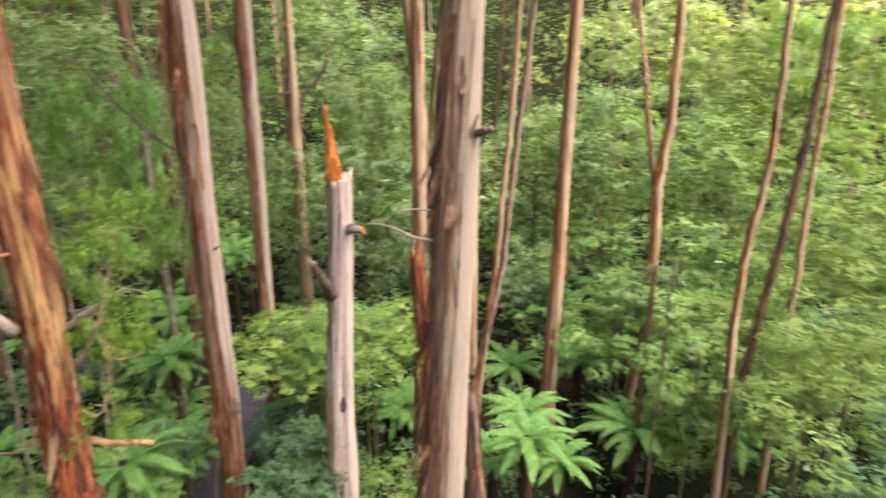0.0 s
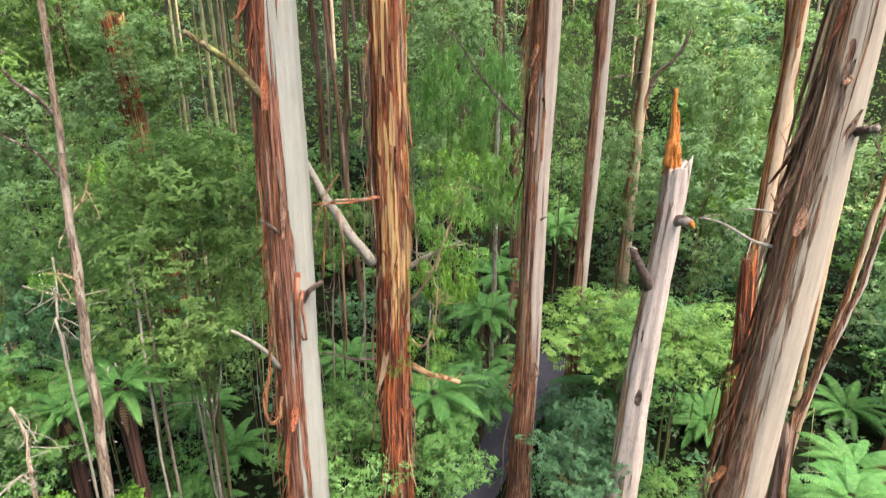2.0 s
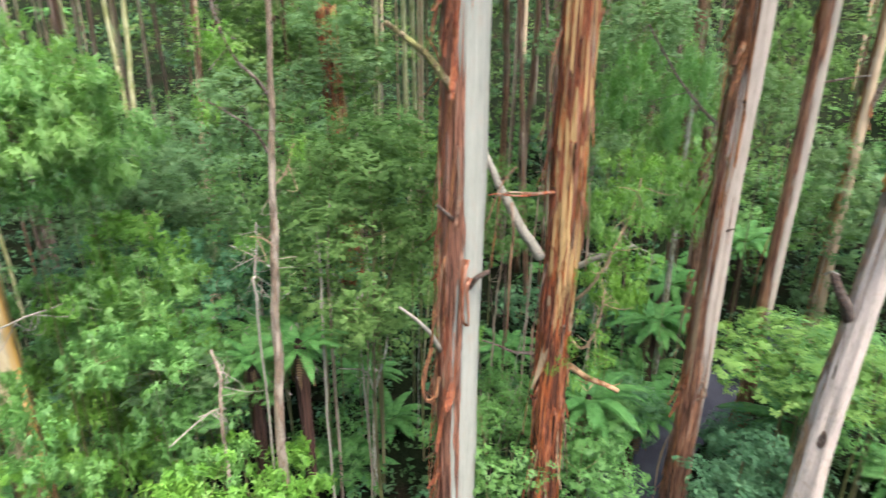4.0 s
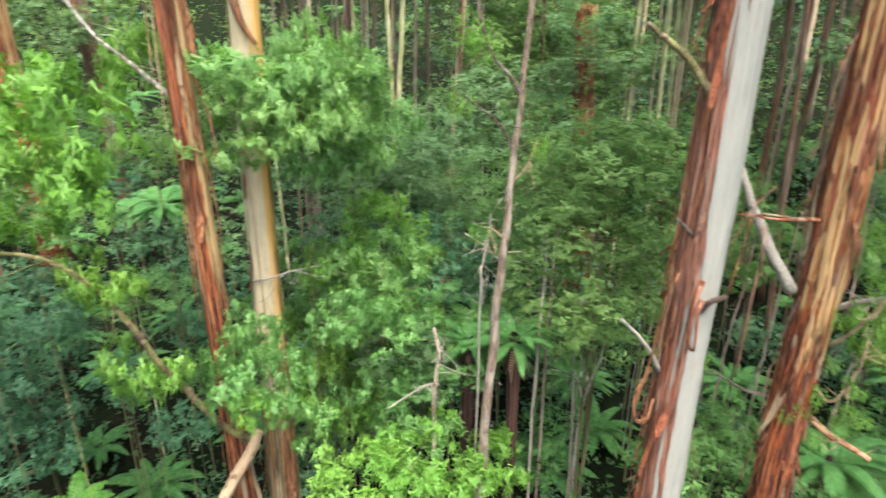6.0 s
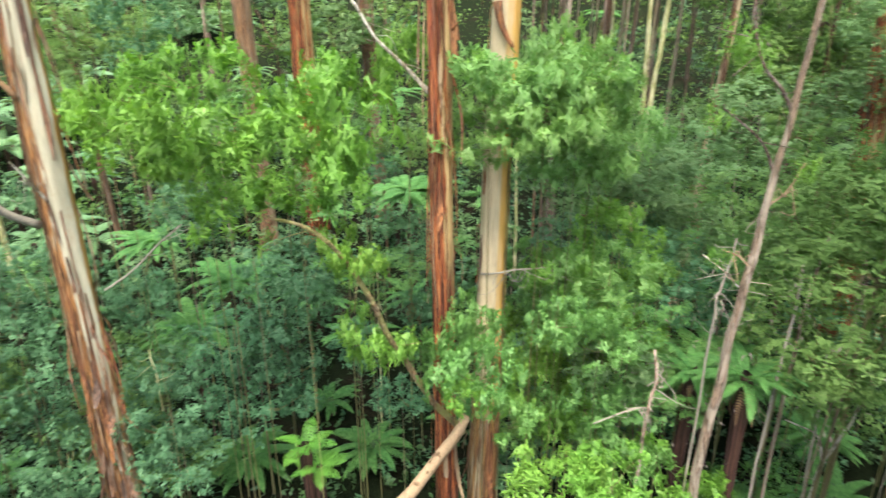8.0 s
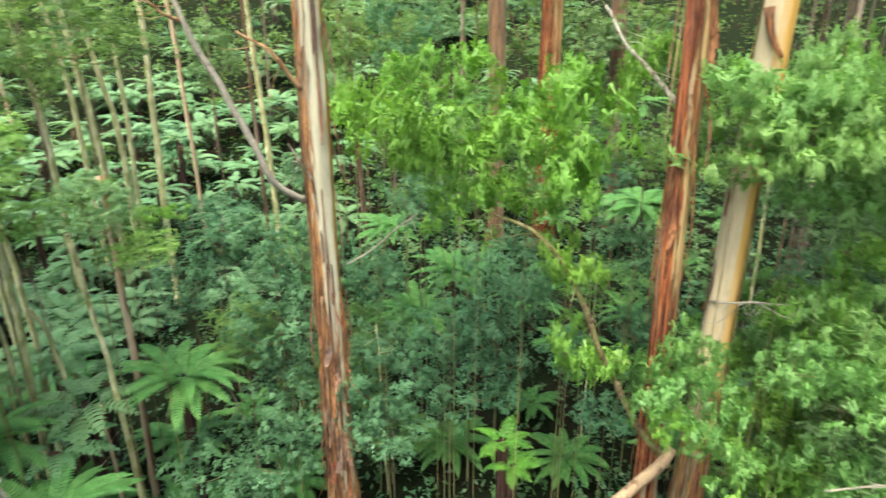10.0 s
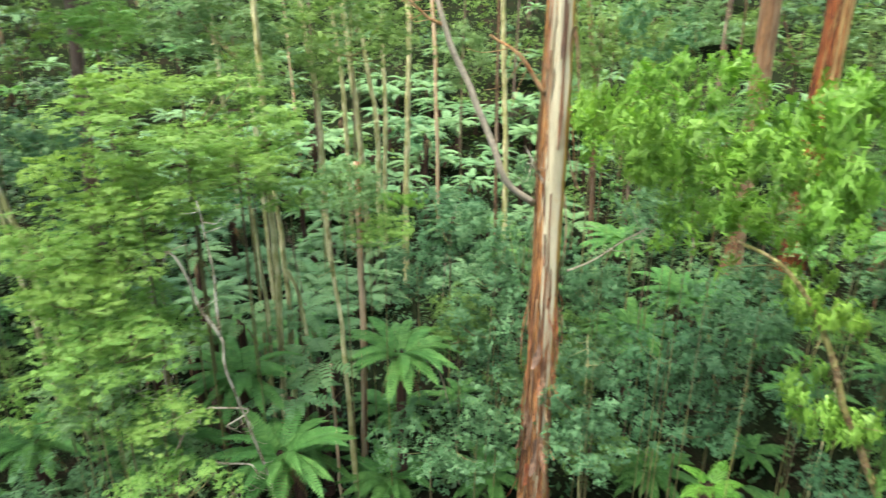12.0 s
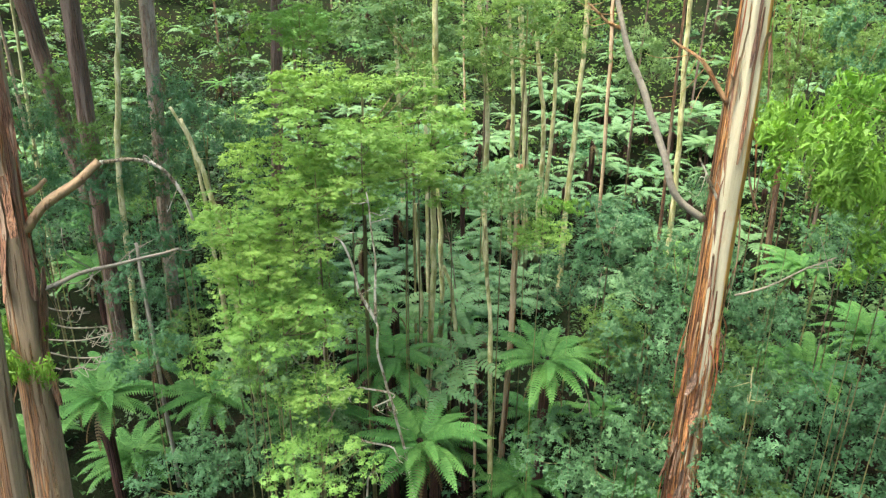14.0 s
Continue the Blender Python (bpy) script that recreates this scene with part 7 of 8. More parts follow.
plant(OLIVES[1], "tea_tree", -15.32, -12.31, 6.11, 0.52, 41, "dense olive green fine-leaved small tree", "small tree", flat=1.20)
plant(SAGES[0], "silver_tree", -20.23, 6.20, 9.98, 0.89, 172, "grey-green small tree with soft rounded crown", "small tree", flat=0.90)
plant(SAGES[1], "silver_tree", -23.20, 9.87, 9.63, 0.96, 303, "grey-green small tree with soft rounded crown", "small tree", flat=1.10)
plant(MUSKS[0], "musk_shrub", -17.16, 6.79, 8.30, 0.74, 74, "blue-green broad-leaved shrub in the understorey", "shrub", flat=1.00)
plant(GUMSAGE[1], "gum_sapling", -16.17, 4.22, 8.06, 0.69, 205, "grey-green gum sapling with drooping leaves", "sapling", flat=0.80)
plant(SAGES[0], "silver_tree", -14.73, 4.99, 6.94, 0.58, 336, "grey-green small tree with soft rounded crown", "small tree", flat=0.80)
plant(GREENS[1], "green_shrub", -17.38, 9.44, 8.94, 0.64, 107, "soft mid-green fine-leaved shrub in the understorey", "shrub", flat=1.10)
plant(SAGES[0], "silver_tree", -25.95, 14.27, 11.22, 1.21, 238, "grey-green small tree with soft rounded crown", "small tree", flat=1.00)
plant(SAGES[1], "silver_tree", -22.83, 4.37, 10.01, 0.65, 9, "grey-green small tree with soft rounded crown", "small tree", flat=1.00)
# pale-painted trees added for a lit clearing and the bright slope behind
plant(BRIGHTS[0], "sun_coloured_tree", -11.06, 68.93, 10.93, 1.63, 40, "tree on the far slope, coloured pale yellow-green as if sunlit", "tree", flat=0.80)
plant(BRIGHTS[0], "sun_coloured_tree", -7.74, 65.33, 10.71, 0.96, 171, "tree on the far slope, coloured pale yellow-green as if sunlit", "tree", flat=0.80)
plant(BRIGHTS[0], "sun_coloured_tree", 29.41, 68.99, 15.63, 2.85, 302, "tree on the far slope, coloured pale yellow-green as if sunlit", "tree", flat=0.90)
plant(BRIGHTS[0], "sun_coloured_tree", 33.90, 61.23, 14.73, 3.06, 73, "tree on the far slope, coloured pale yellow-green as if sunlit", "tree", flat=0.90)
plant(BRIGHTS[0], "sun_coloured_tree", 22.40, 64.11, 12.58, 2.18, 204, "tree on the far slope, coloured pale yellow-green as if sunlit", "tree", flat=0.80)
plant(BRIGHTS[0], "sun_coloured_tree", 27.57, 52.91, 9.69, 1.93, 335, "tree on the far slope, coloured pale yellow-green as if sunlit", "tree", flat=0.80)
plant(GREENS[0], "green_shrub", 7.64, 16.95, 6.23, 0.67, 106, "soft mid-green fine-leaved shrub in the understorey", "shrub", flat=0.80)
plant(SAGES[1], "silver_tree", 7.94, 22.66, 6.02, 0.83, 237, "grey-green small tree with soft rounded crown", "small tree", flat=0.90)
plant(GREY_SPRIGS[1], "gum_sapling", -13.59, 2.46, 13.73, 0.45, 206, "grey-green gum sapling with drooping leaves", "sapling", flat=0.90)
plant(SHADE_SPRIGS[1], "gum_sapling", -10.91, 0.98, 9.19, 0.33, 108, "mid-green gum sapling with drooping leaves", "sapling", flat=0.90)
plant(SHADE_SPRIGS[1], "gum_sapling", -12.63, 2.79, 9.45, 0.37, 10, "mid-green gum sapling with drooping leaves", "sapling", flat=0.80)
plant(SHADE_SPRIGS[0], "gum_sapling", -10.43, 1.51, 8.39, 0.24, 141, "mid-green gum sapling with drooping leaves", "sapling", flat=0.90)
plant(GUM_SPRIGS[0], "gum_sapling", -8.88, 2.16, 8.23, 0.38, 43, "bright green gum sapling with drooping leaves", "sapling", flat=0.70)
plant(GUM_SPRIGS[1], "gum_sapling", -8.74, 3.09, 8.39, 0.32, 174, "bright green gum sapling with drooping leaves", "sapling", flat=0.70)
plant(WATTLES[0], "wattle_tree", -7.54, -14.35, 12.92, 0.47, 305, "feathery light green wattle crown on thin stems", "small tree", flat=0.70)
plant(WATTLES[1], "wattle_tree", -6.27, -14.37, 11.93, 0.46, 76, "feathery light green wattle crown on thin stems", "small tree", flat=0.70)
plant(WATTLES[0], "wattle_tree", -8.51, -13.77, 12.33, 0.39, 207, "feathery light green wattle crown on thin stems", "small tree", flat=0.70)
plant(GREY_SPRIGS[0], "gum_sapling", -13.95, 3.26, 14.50, 0.41, 15, "grey-green gum sapling with drooping leaves", "sapling", flat=0.80)
plant(GREY_SPRIGS[1], "gum_sapling", -14.26, 3.91, 13.49, 0.40, 146, "grey-green gum sapling with drooping leaves", "sapling", flat=0.80)
plant(GREY_SPRIGS[0], "gum_sapling", -14.27, 2.97, 12.48, 0.33, 277, "grey-green gum sapling with drooping leaves", "sapling", flat=0.80)
plant(GREY_SPRIGS[1], "gum_sapling", -14.13, 4.34, 9.87, 0.48, 48, "grey-green gum sapling with drooping leaves", "sapling", flat=0.80)
plant(GREY_SPRIGS[0], "gum_sapling", -12.64, 3.78, 8.87, 0.40, 179, "grey-green gum sapling with drooping leaves", "sapling", flat=0.80)
plant(GREENS[1], "green_shrub", -14.39, 5.10, 8.52, 0.46, 310, "soft mid-green fine-leaved shrub in the understorey", "shrub", flat=1.00)
plant(SAGES[0], "silver_tree", -19.24, 6.81, 11.05, 0.60, 81, "grey-green small tree with soft rounded crown", "small tree", flat=1.00)
plant(MUSKS[1], "musk_shrub", -17.39, 4.09, 9.54, 0.48, 212, "blue-green broad-leaved shrub in the understorey", "shrub", flat=1.00)
plant(SAGES[0], "silver_tree", -25.60, 18.97, 13.03, 0.92, 15, "grey-green small tree with soft rounded crown", "small tree", flat=0.80)
plant(WATTLES[1], "wattle_tree", -5.56, -14.34, 10.61, 0.44, 146, "feathery light green wattle crown on thin stems", "small tree", flat=0.70)
plant(WATTLES[1], "wattle_tree", -4.61, -13.63, 9.46, 0.40, 48, "feathery light green wattle crown on thin stems", "small tree", flat=0.70)
plant(GUM_SPRIGS[0], "gum_sapling", -12.87, -12.95, 10.74, 0.17, 81, "bright green gum sapling with drooping leaves", "sapling", flat=0.80)
plant(GUM_SPRIGS[1], "gum_sapling", -13.39, -12.40, 10.72, 0.15, 212, "bright green gum sapling with drooping leaves", "sapling", flat=0.80)
plant(GREENS[0], "understorey_tree", -25.72, -7.22, 12.05, 0.73, 15, "mid-green small-leaved understorey tree with rounded crown", "small tree", flat=0.80)
plant(OLIVES[1], "tea_tree", -26.00, -5.37, 11.10, 0.82, 146, "dense olive green fine-leaved small tree", "small tree", flat=0.80)
plant(GREENS[0], "understorey_tree", -27.51, -2.62, 11.46, 0.66, 277, "mid-green small-leaved understorey tree with rounded crown", "small tree", flat=0.80)
plant(MUSKS[1], "musk_shrub", -24.12, -2.45, 9.91, 0.59, 48, "blue-green broad-leaved shrub with rounded crown", "shrub", flat=0.80)
plant(GREENS[0], "understorey_tree", -21.56, -4.90, 9.64, 0.54, 179, "mid-green small-leaved understorey tree with rounded crown", "small tree", flat=0.70)
plant(OLIVES[1], "tea_tree", -25.39, -0.75, 10.46, 0.61, 310, "dense olive green fine-leaved small tree", "small tree", flat=0.80)
plant(MIDS[0], "slope_tree", -41.00, -18.49, 14.59, 1.06, 81, "olive green tree crown on the far slope", "tree", flat=0.90)
plant(SAGES[1], "silver_tree", -41.30, -15.14, 14.88, 1.04, 212, "grey-green small tree with soft rounded crown", "small tree", flat=0.90)
plant(MIDS[0], "slope_tree", -44.89, -9.93, 14.42, 1.24, 343, "olive green tree crown on the far slope", "tree", flat=0.90)
plant(SAGES[1], "silver_tree", -43.55, -5.91, 13.78, 1.04, 114, "grey-green small tree with soft rounded crown", "small tree", flat=0.90)
plant(MIDS[0], "slope_tree", -44.91, -2.42, 14.40, 0.91, 245, "olive green tree crown on the far slope", "tree", flat=0.90)
plant(GUM_SPRIGS[1], "gum_sapling", -15.34, 3.22, 9.43, 0.46, 16, "bright green gum sapling with drooping leaves", "sapling", flat=0.90)
plant(GUM_SPRIGS[0], "gum_sapling", -14.96, 4.42, 8.07, 0.44, 147, "bright green gum sapling with drooping leaves", "sapling", flat=0.90)
plant(GREENS[1], "understorey_tree", -14.18, 5.55, 6.40, 0.45, 278, "mid-green small-leaved understorey tree with rounded crown", "small tree", flat=0.80)
plant(SHADE_SPRIGS[0], "gum_sapling", -13.67, 3.88, 6.67, 0.43, 49, "mid-green gum sapling with drooping leaves", "sapling", flat=0.90)
plant(GREENS[1], "understorey_tree", -15.11, 6.95, 6.81, 0.45, 180, "mid-green small-leaved understorey tree with rounded crown", "small tree", flat=0.80)
plant(GUM_SPRIGS[0], "gum_sapling", -16.69, 5.23, 9.99, 0.50, 311, "bright green gum sapling with drooping leaves", "sapling", flat=0.90)
plant(GREENS[0], "understorey_tree", -14.83, 6.46, 6.03, 0.54, 115, "mid-green small-leaved understorey tree with rounded crown", "small tree", flat=0.80)
plant(SHADE_SPRIGS[1], "gum_sapling", -12.82, 4.73, 5.88, 0.46, 246, "mid-green gum sapling with drooping leaves", "sapling", flat=0.80)
plant(GREENS[0], "understorey_tree", -16.80, 9.91, 5.81, 0.56, 279, "mid-green small-leaved understorey tree with rounded crown", "small tree", flat=0.80)
plant(GUM_SPRIGS[0], "gum_sapling", -16.54, 4.09, 7.60, 0.48, 181, "bright green gum sapling with drooping leaves", "sapling", flat=0.90)
plant(GUM_SPRIGS[1], "gum_sapling", -17.54, 5.85, 8.37, 0.51, 312, "bright green gum sapling with drooping leaves", "sapling", flat=0.90)
plant(MUSKS[0], "musk_shrub", -16.38, -2.03, 6.58, 0.45, 83, "blue-green broad-leaved shrub with rounded crown", "shrub", flat=0.80)
plant(MUSKS[1], "musk_shrub", -14.92, -0.75, 5.96, 0.36, 214, "blue-green broad-leaved shrub with rounded crown", "shrub", flat=0.80)
plant(GREENS[0], "understorey_tree", -20.18, -1.55, 7.39, 0.52, 345, "mid-green small-leaved understorey tree with rounded crown", "small tree", flat=0.80)
plant(SAGES[0], "silver_tree", -23.48, 16.13, 15.04, 0.67, 33, "grey-green small tree with soft rounded crown", "small tree", flat=0.90)
plant(SAGES[1], "silver_tree", -23.24, 16.29, 13.39, 0.50, 173, "grey-green small tree with soft rounded crown", "small tree", flat=0.80)
plant(GREY_SPRIGS[0], "gum_sapling", -13.29, 1.33, 14.04, 0.25, 73, "grey-green gum sapling with drooping leaves", "sapling", flat=0.90)
plant(GREY_SPRIGS[1], "gum_sapling", -13.11, 1.69, 13.26, 0.22, 213, "grey-green gum sapling with drooping leaves", "sapling", flat=0.90)
plant(GUM_SPRIGS[0], "gum_sapling", -10.92, 0.69, 8.62, 0.20, 353, "bright green gum sapling with drooping leaves", "sapling", flat=0.90)

# ---- tree ferns ----
# pale fronds here also make up for the shade over these ferns
tree_fern(-11.69, -22.59, 6.94, 0.71, 20, 16, pale=True)
tree_fern(-10.23, -19.47, 6.39, 0.65, 117, 16, pale=True)
tree_fern(-10.71, -18.27, 5.81, 0.82, 214, 16, pale=True)
tree_fern(-8.99, -18.47, 5.65, 0.62, 311, 16, pale=True)
tree_fern(-12.71, -17.55, 5.68, 0.84, 48, 16, pale=True)
tree_fern(-11.32, -14.81, 5.29, 0.83, 145, 16, pale=True)
tree_fern(-9.73, -14.27, 4.96, 0.67, 242, 16, pale=True)
tree_fern(-13.39, -16.70, 5.14, 0.74, 339, 16, pale=True)
tree_fern(-12.95, 7.50, 7.52, 0.62, 40, 17)
tree_fern(-14.11, 6.69, 7.04, 0.50, 250, 17)
tree_fern(-15.67, -27.85, 2.31, 0.92, 240, 16, pale=True)
tree_fern(-19.34, -29.89, 2.50, 0.92, 75, 16, pale=True)
tree_fern(-19.39, -25.23, 2.01, 0.92, 330, 16, pale=True)
tree_fern(-23.91, -29.22, 2.86, 0.92, 75, 16, pale=True)
tree_fern(-10.46, -25.13, 1.69, 0.92, 240, 16, pale=True)
tree_fern(-21.01, -23.62, 1.54, 0.92, 195, 16, pale=True)
tree_fern(-16.38, -23.55, 1.85, 0.92, 180, 16, pale=True)
tree_fern(-24.39, -32.58, 5.29, 0.92, 300, 16, pale=True)
tree_fern(-17.50, -33.72, 3.55, 0.92, 120, 16, pale=True)
tree_fern(-27.03, -28.68, 1.25, 0.92, 300, 16, pale=True)
tree_fern(-20.45, -34.60, 3.54, 0.92, 300, 16, pale=True)
tree_fern(-28.01, -32.95, 5.87, 0.92, 150, 16, pale=True)
tree_fern(-30.93, -29.89, 4.92, 0.92, 120, 16, pale=True)
tree_fern(-34.43, -30.89, 7.45, 0.92, 270, 16, pale=True)
tree_fern(6.53, 18.52, 3.07, 0.92, 210, 22)
tree_fern(10.44, 23.41, 0.70, 0.89, 320, 22)
tree_fern(11.43, 21.21, 0.67, 0.92, 50, 22)
tree_fern(-8.44, 14.31, 4.87, 0.80, 40, 25)
tree_fern(-12.99, -12.85, 5.56, 0.92, 0, 25)
tree_fern(-9.02, -15.81, 5.44, 0.92, 67, 25)
tree_fern(-8.22, -12.77, 4.53, 0.92, 134, 25)
tree_fern(-1.17, -19.87, 4.79, 0.92, 201, 25)
tree_fern(-1.97, -21.94, 1.00, 0.92, 268, 25)
tree_fern(-4.46, -20.25, 3.47, 0.92, 335, 25)
tree_fern(-22.10, -9.06, 4.16, 0.92, 42, 25)
tree_fern(-12.56, -13.11, 0.84, 0.87, 109, 25)
tree_fern(-14.86, -10.54, 0.96, 0.82, 176, 25)
tree_fern(-23.30, -7.65, 5.56, 0.92, 243, 25)
tree_fern(-15.98, -22.04, 1.69, 0.92, 310, 25)
tree_fern(0.92, -25.43, 0.94, 0.82, 17, 25)
tree_fern(-2.89, -34.10, 3.78, 0.92, 84, 25)
tree_fern(-3.55, -34.87, 6.39, 0.92, 151, 25)
tree_fern(-6.55, -16.18, 4.25, 0.92, 218, 25)
tree_fern(-13.63, -23.78, 2.05, 0.92, 285, 25)
tree_fern(-10.66, -15.46, 1.84, 0.92, 352, 25)
tree_fern(-33.67, -1.04, 6.05, 1.09, 59, 25)
tree_fern(-25.32, -10.39, 1.98, 0.92, 126, 25)
tree_fern(-18.44, -6.40, 1.00, 0.79, 193, 25)
tree_fern(-19.18, -2.11, 0.84, 0.73, 260, 25)
tree_fern(-29.43, -8.95, 3.21, 0.92, 327, 25)
tree_fern(-20.02, 11.67, 2.84, 0.92, 101, 25)
tree_fern(-19.79, 14.50, 0.32, 0.87, 168, 25)
tree_fern(-28.71, -12.94, 5.14, 0.92, 235, 25)
tree_fern(-34.01, -0.87, 6.04, 1.06, 302, 25)
tree_fern(-21.48, 12.36, 1.81, 0.92, 9, 25)
tree_fern(-15.62, 10.53, 0.44, 0.84, 76, 25)
tree_fern(-8.66, 17.54, 2.94, 0.92, 143, 25)
tree_fern(-16.62, 20.37, 0.60, 0.84, 210, 25)
tree_fern(-11.31, 23.79, 2.47, 0.92, 277, 25)
tree_fern(-11.25, 24.73, 4.23, 0.92, 344, 25)
tree_fern(-11.15, 22.97, 0.73, 0.82, 51, 25)
tree_fern(-16.37, 8.45, 5.83, 0.92, 185, 25)
tree_fern(-16.60, 13.37, 0.35, 0.73, 252, 25)
tree_fern(-1.53, 23.51, 0.64, 0.84, 319, 25)
tree_fern(2.66, 17.92, 4.10, 0.70, 26, 25)
tree_fern(-11.27, 32.48, 4.20, 0.92, 93, 25)
tree_fern(-10.26, 21.52, 4.08, 0.92, 160, 25)
tree_fern(-10.46, 20.85, 0.67, 0.90, 227, 25)
tree_fern(-1.54, 24.02, 0.54, 0.79, 294, 25)
tree_fern(2.41, 15.32, 4.96, 0.66, 1, 22)
tree_fern(1.55, 16.40, 3.60, 0.62, 200, 20)
tree_fern(3.60, 16.60, 3.30, 0.60, 110, 20)
tree_fern(5.82, 24.42, 2.40, 0.92, 68, 25)
tree_fern(3.30, 27.38, 0.43, 0.87, 135, 25)
tree_fern(10.27, 25.17, 0.57, 0.86, 202, 25)
tree_fern(7.20, 22.99, 0.55, 0.79, 269, 25)
tree_fern(-15.78, -16.04, 0.65, 0.95, 351, 16)
tree_fern(-29.27, -38.67, 1.20, 0.92, 243, 16, pale=True)
tree_fern(-33.14, -42.00, 5.59, 0.97, 200, 16, pale=True)
tree_fern(-42.05, -48.91, 6.03, 0.95, 349, 16, pale=True)
tree_fern(-39.23, -35.64, 4.83, 0.95, 100, 16, pale=True)
tree_fern(-39.58, -30.56, 3.09, 0.95, 151, 16, pale=True)
tree_fern(-49.03, -42.68, 5.17, 0.94, 238, 16, pale=True)
tree_fern(-53.67, -47.99, 8.14, 0.95, 33, 16, pale=True)
tree_fern(-36.17, -67.98, 11.65, 1.02, 155, 16)
tree_fern(-42.36, -77.70, 15.85, 1.06, 1, 16)
tree_fern(-20.81, -71.01, 8.49, 0.95, 355, 16)
tree_fern(-16.22, -22.82, 0.67, 0.74, 221, 24, pale=True)
tree_fern(-23.43, -23.95, 0.62, 0.70, 298, 16, pale=True)
tree_fern(-3.26, -43.88, 1.34, 0.69, 331, 16)
tree_fern(-8.22, -38.12, 0.83, 0.75, 241, 16)
tree_fern(-18.73, -25.33, 0.48, 0.75, 73, 16, pale=True)
tree_fern(-43.12, -36.50, 3.21, 0.95, 84, 16, pale=True)
tree_fern(-37.20, -52.69, 6.50, 0.95, 244, 16, pale=True)
tree_fern(-52.17, -42.03, 6.63, 0.95, 355, 16, pale=True)
tree_fern(-43.43, -54.26, 6.40, 0.95, 281, 16, pale=True)
tree_fern(-15.64, -25.01, 0.51, 0.70, 275, 24, pale=True)
tree_fern(-36.19, -79.67, 15.15, 1.04, 217, 16)
tree_fern(-47.13, -33.80, 3.72, 0.95, 136, 16, pale=True)
tree_fern(-29.53, -39.10, 1.43, 0.91, 35, 16)
tree_fern(-26.36, -33.33, 0.67, 0.90, 207, 16)
tree_fern(-39.45, -2.04, 4.28, 1.18, 249, 16)
tree_fern(-22.14, -4.03, 0.84, 0.60, 112, 16)
tree_fern(-38.43, -16.93, 0.96, 0.80, 314, 16)
tree_fern(-22.44, -17.58, 0.96, 0.68, 330, 16)
tree_fern(-17.95, -14.38, 0.98, 0.60, 56, 16)
tree_fern(-39.47, -1.56, 4.31, 1.10, 224, 16)
tree_fern(-61.94, -2.80, 7.44, 1.27, 93, 16)
tree_fern(-36.49, -6.11, 0.66, 0.80, 312, 16)
tree_fern(-82.29, 21.31, 13.88, 1.30, 34, 16)
tree_fern(-14.07, 35.84, 1.67, 0.96, 294, 16)
tree_fern(-52.61, 25.58, 3.91, 0.95, 204, 16)
tree_fern(-8.21, 26.77, 0.49, 0.60, 68, 16)
tree_fern(-15.71, 34.05, 0.99, 0.87, 191, 16)
tree_fern(-15.65, -3.32, 2.87, 0.60, 150, 12, young=True)
tree_fern(-15.57, -3.68, 3.77, 0.60, 77, 7, young=True)


# ---- the rest of the understorey, the slope woods and the low growth ----
FILL = random.Random(21)
TAKEN = [(o.location.x, o.location.y) for o in scene.collection.objects if o.parent is None and o.name.split(".")[0] in ("tree_fern", "eucalypt", "dead_snag")]

OPEN = [(math.degrees(math.atan2(-o.location.x, o.location.y)), math.hypot(o.location.x, o.location.y)) for o in scene.collection.objects if o.name.split(".")[0] == "tree_fern"]


def lowest(r):
    """The steepest look-down above which nothing that stands near may reach, so that the valley stays open to view."""
    return -33.0 if r < 20 else -27.0 if r < 26 else -20.0 if r < 34 else -14.0 if r < 44 else -8.5


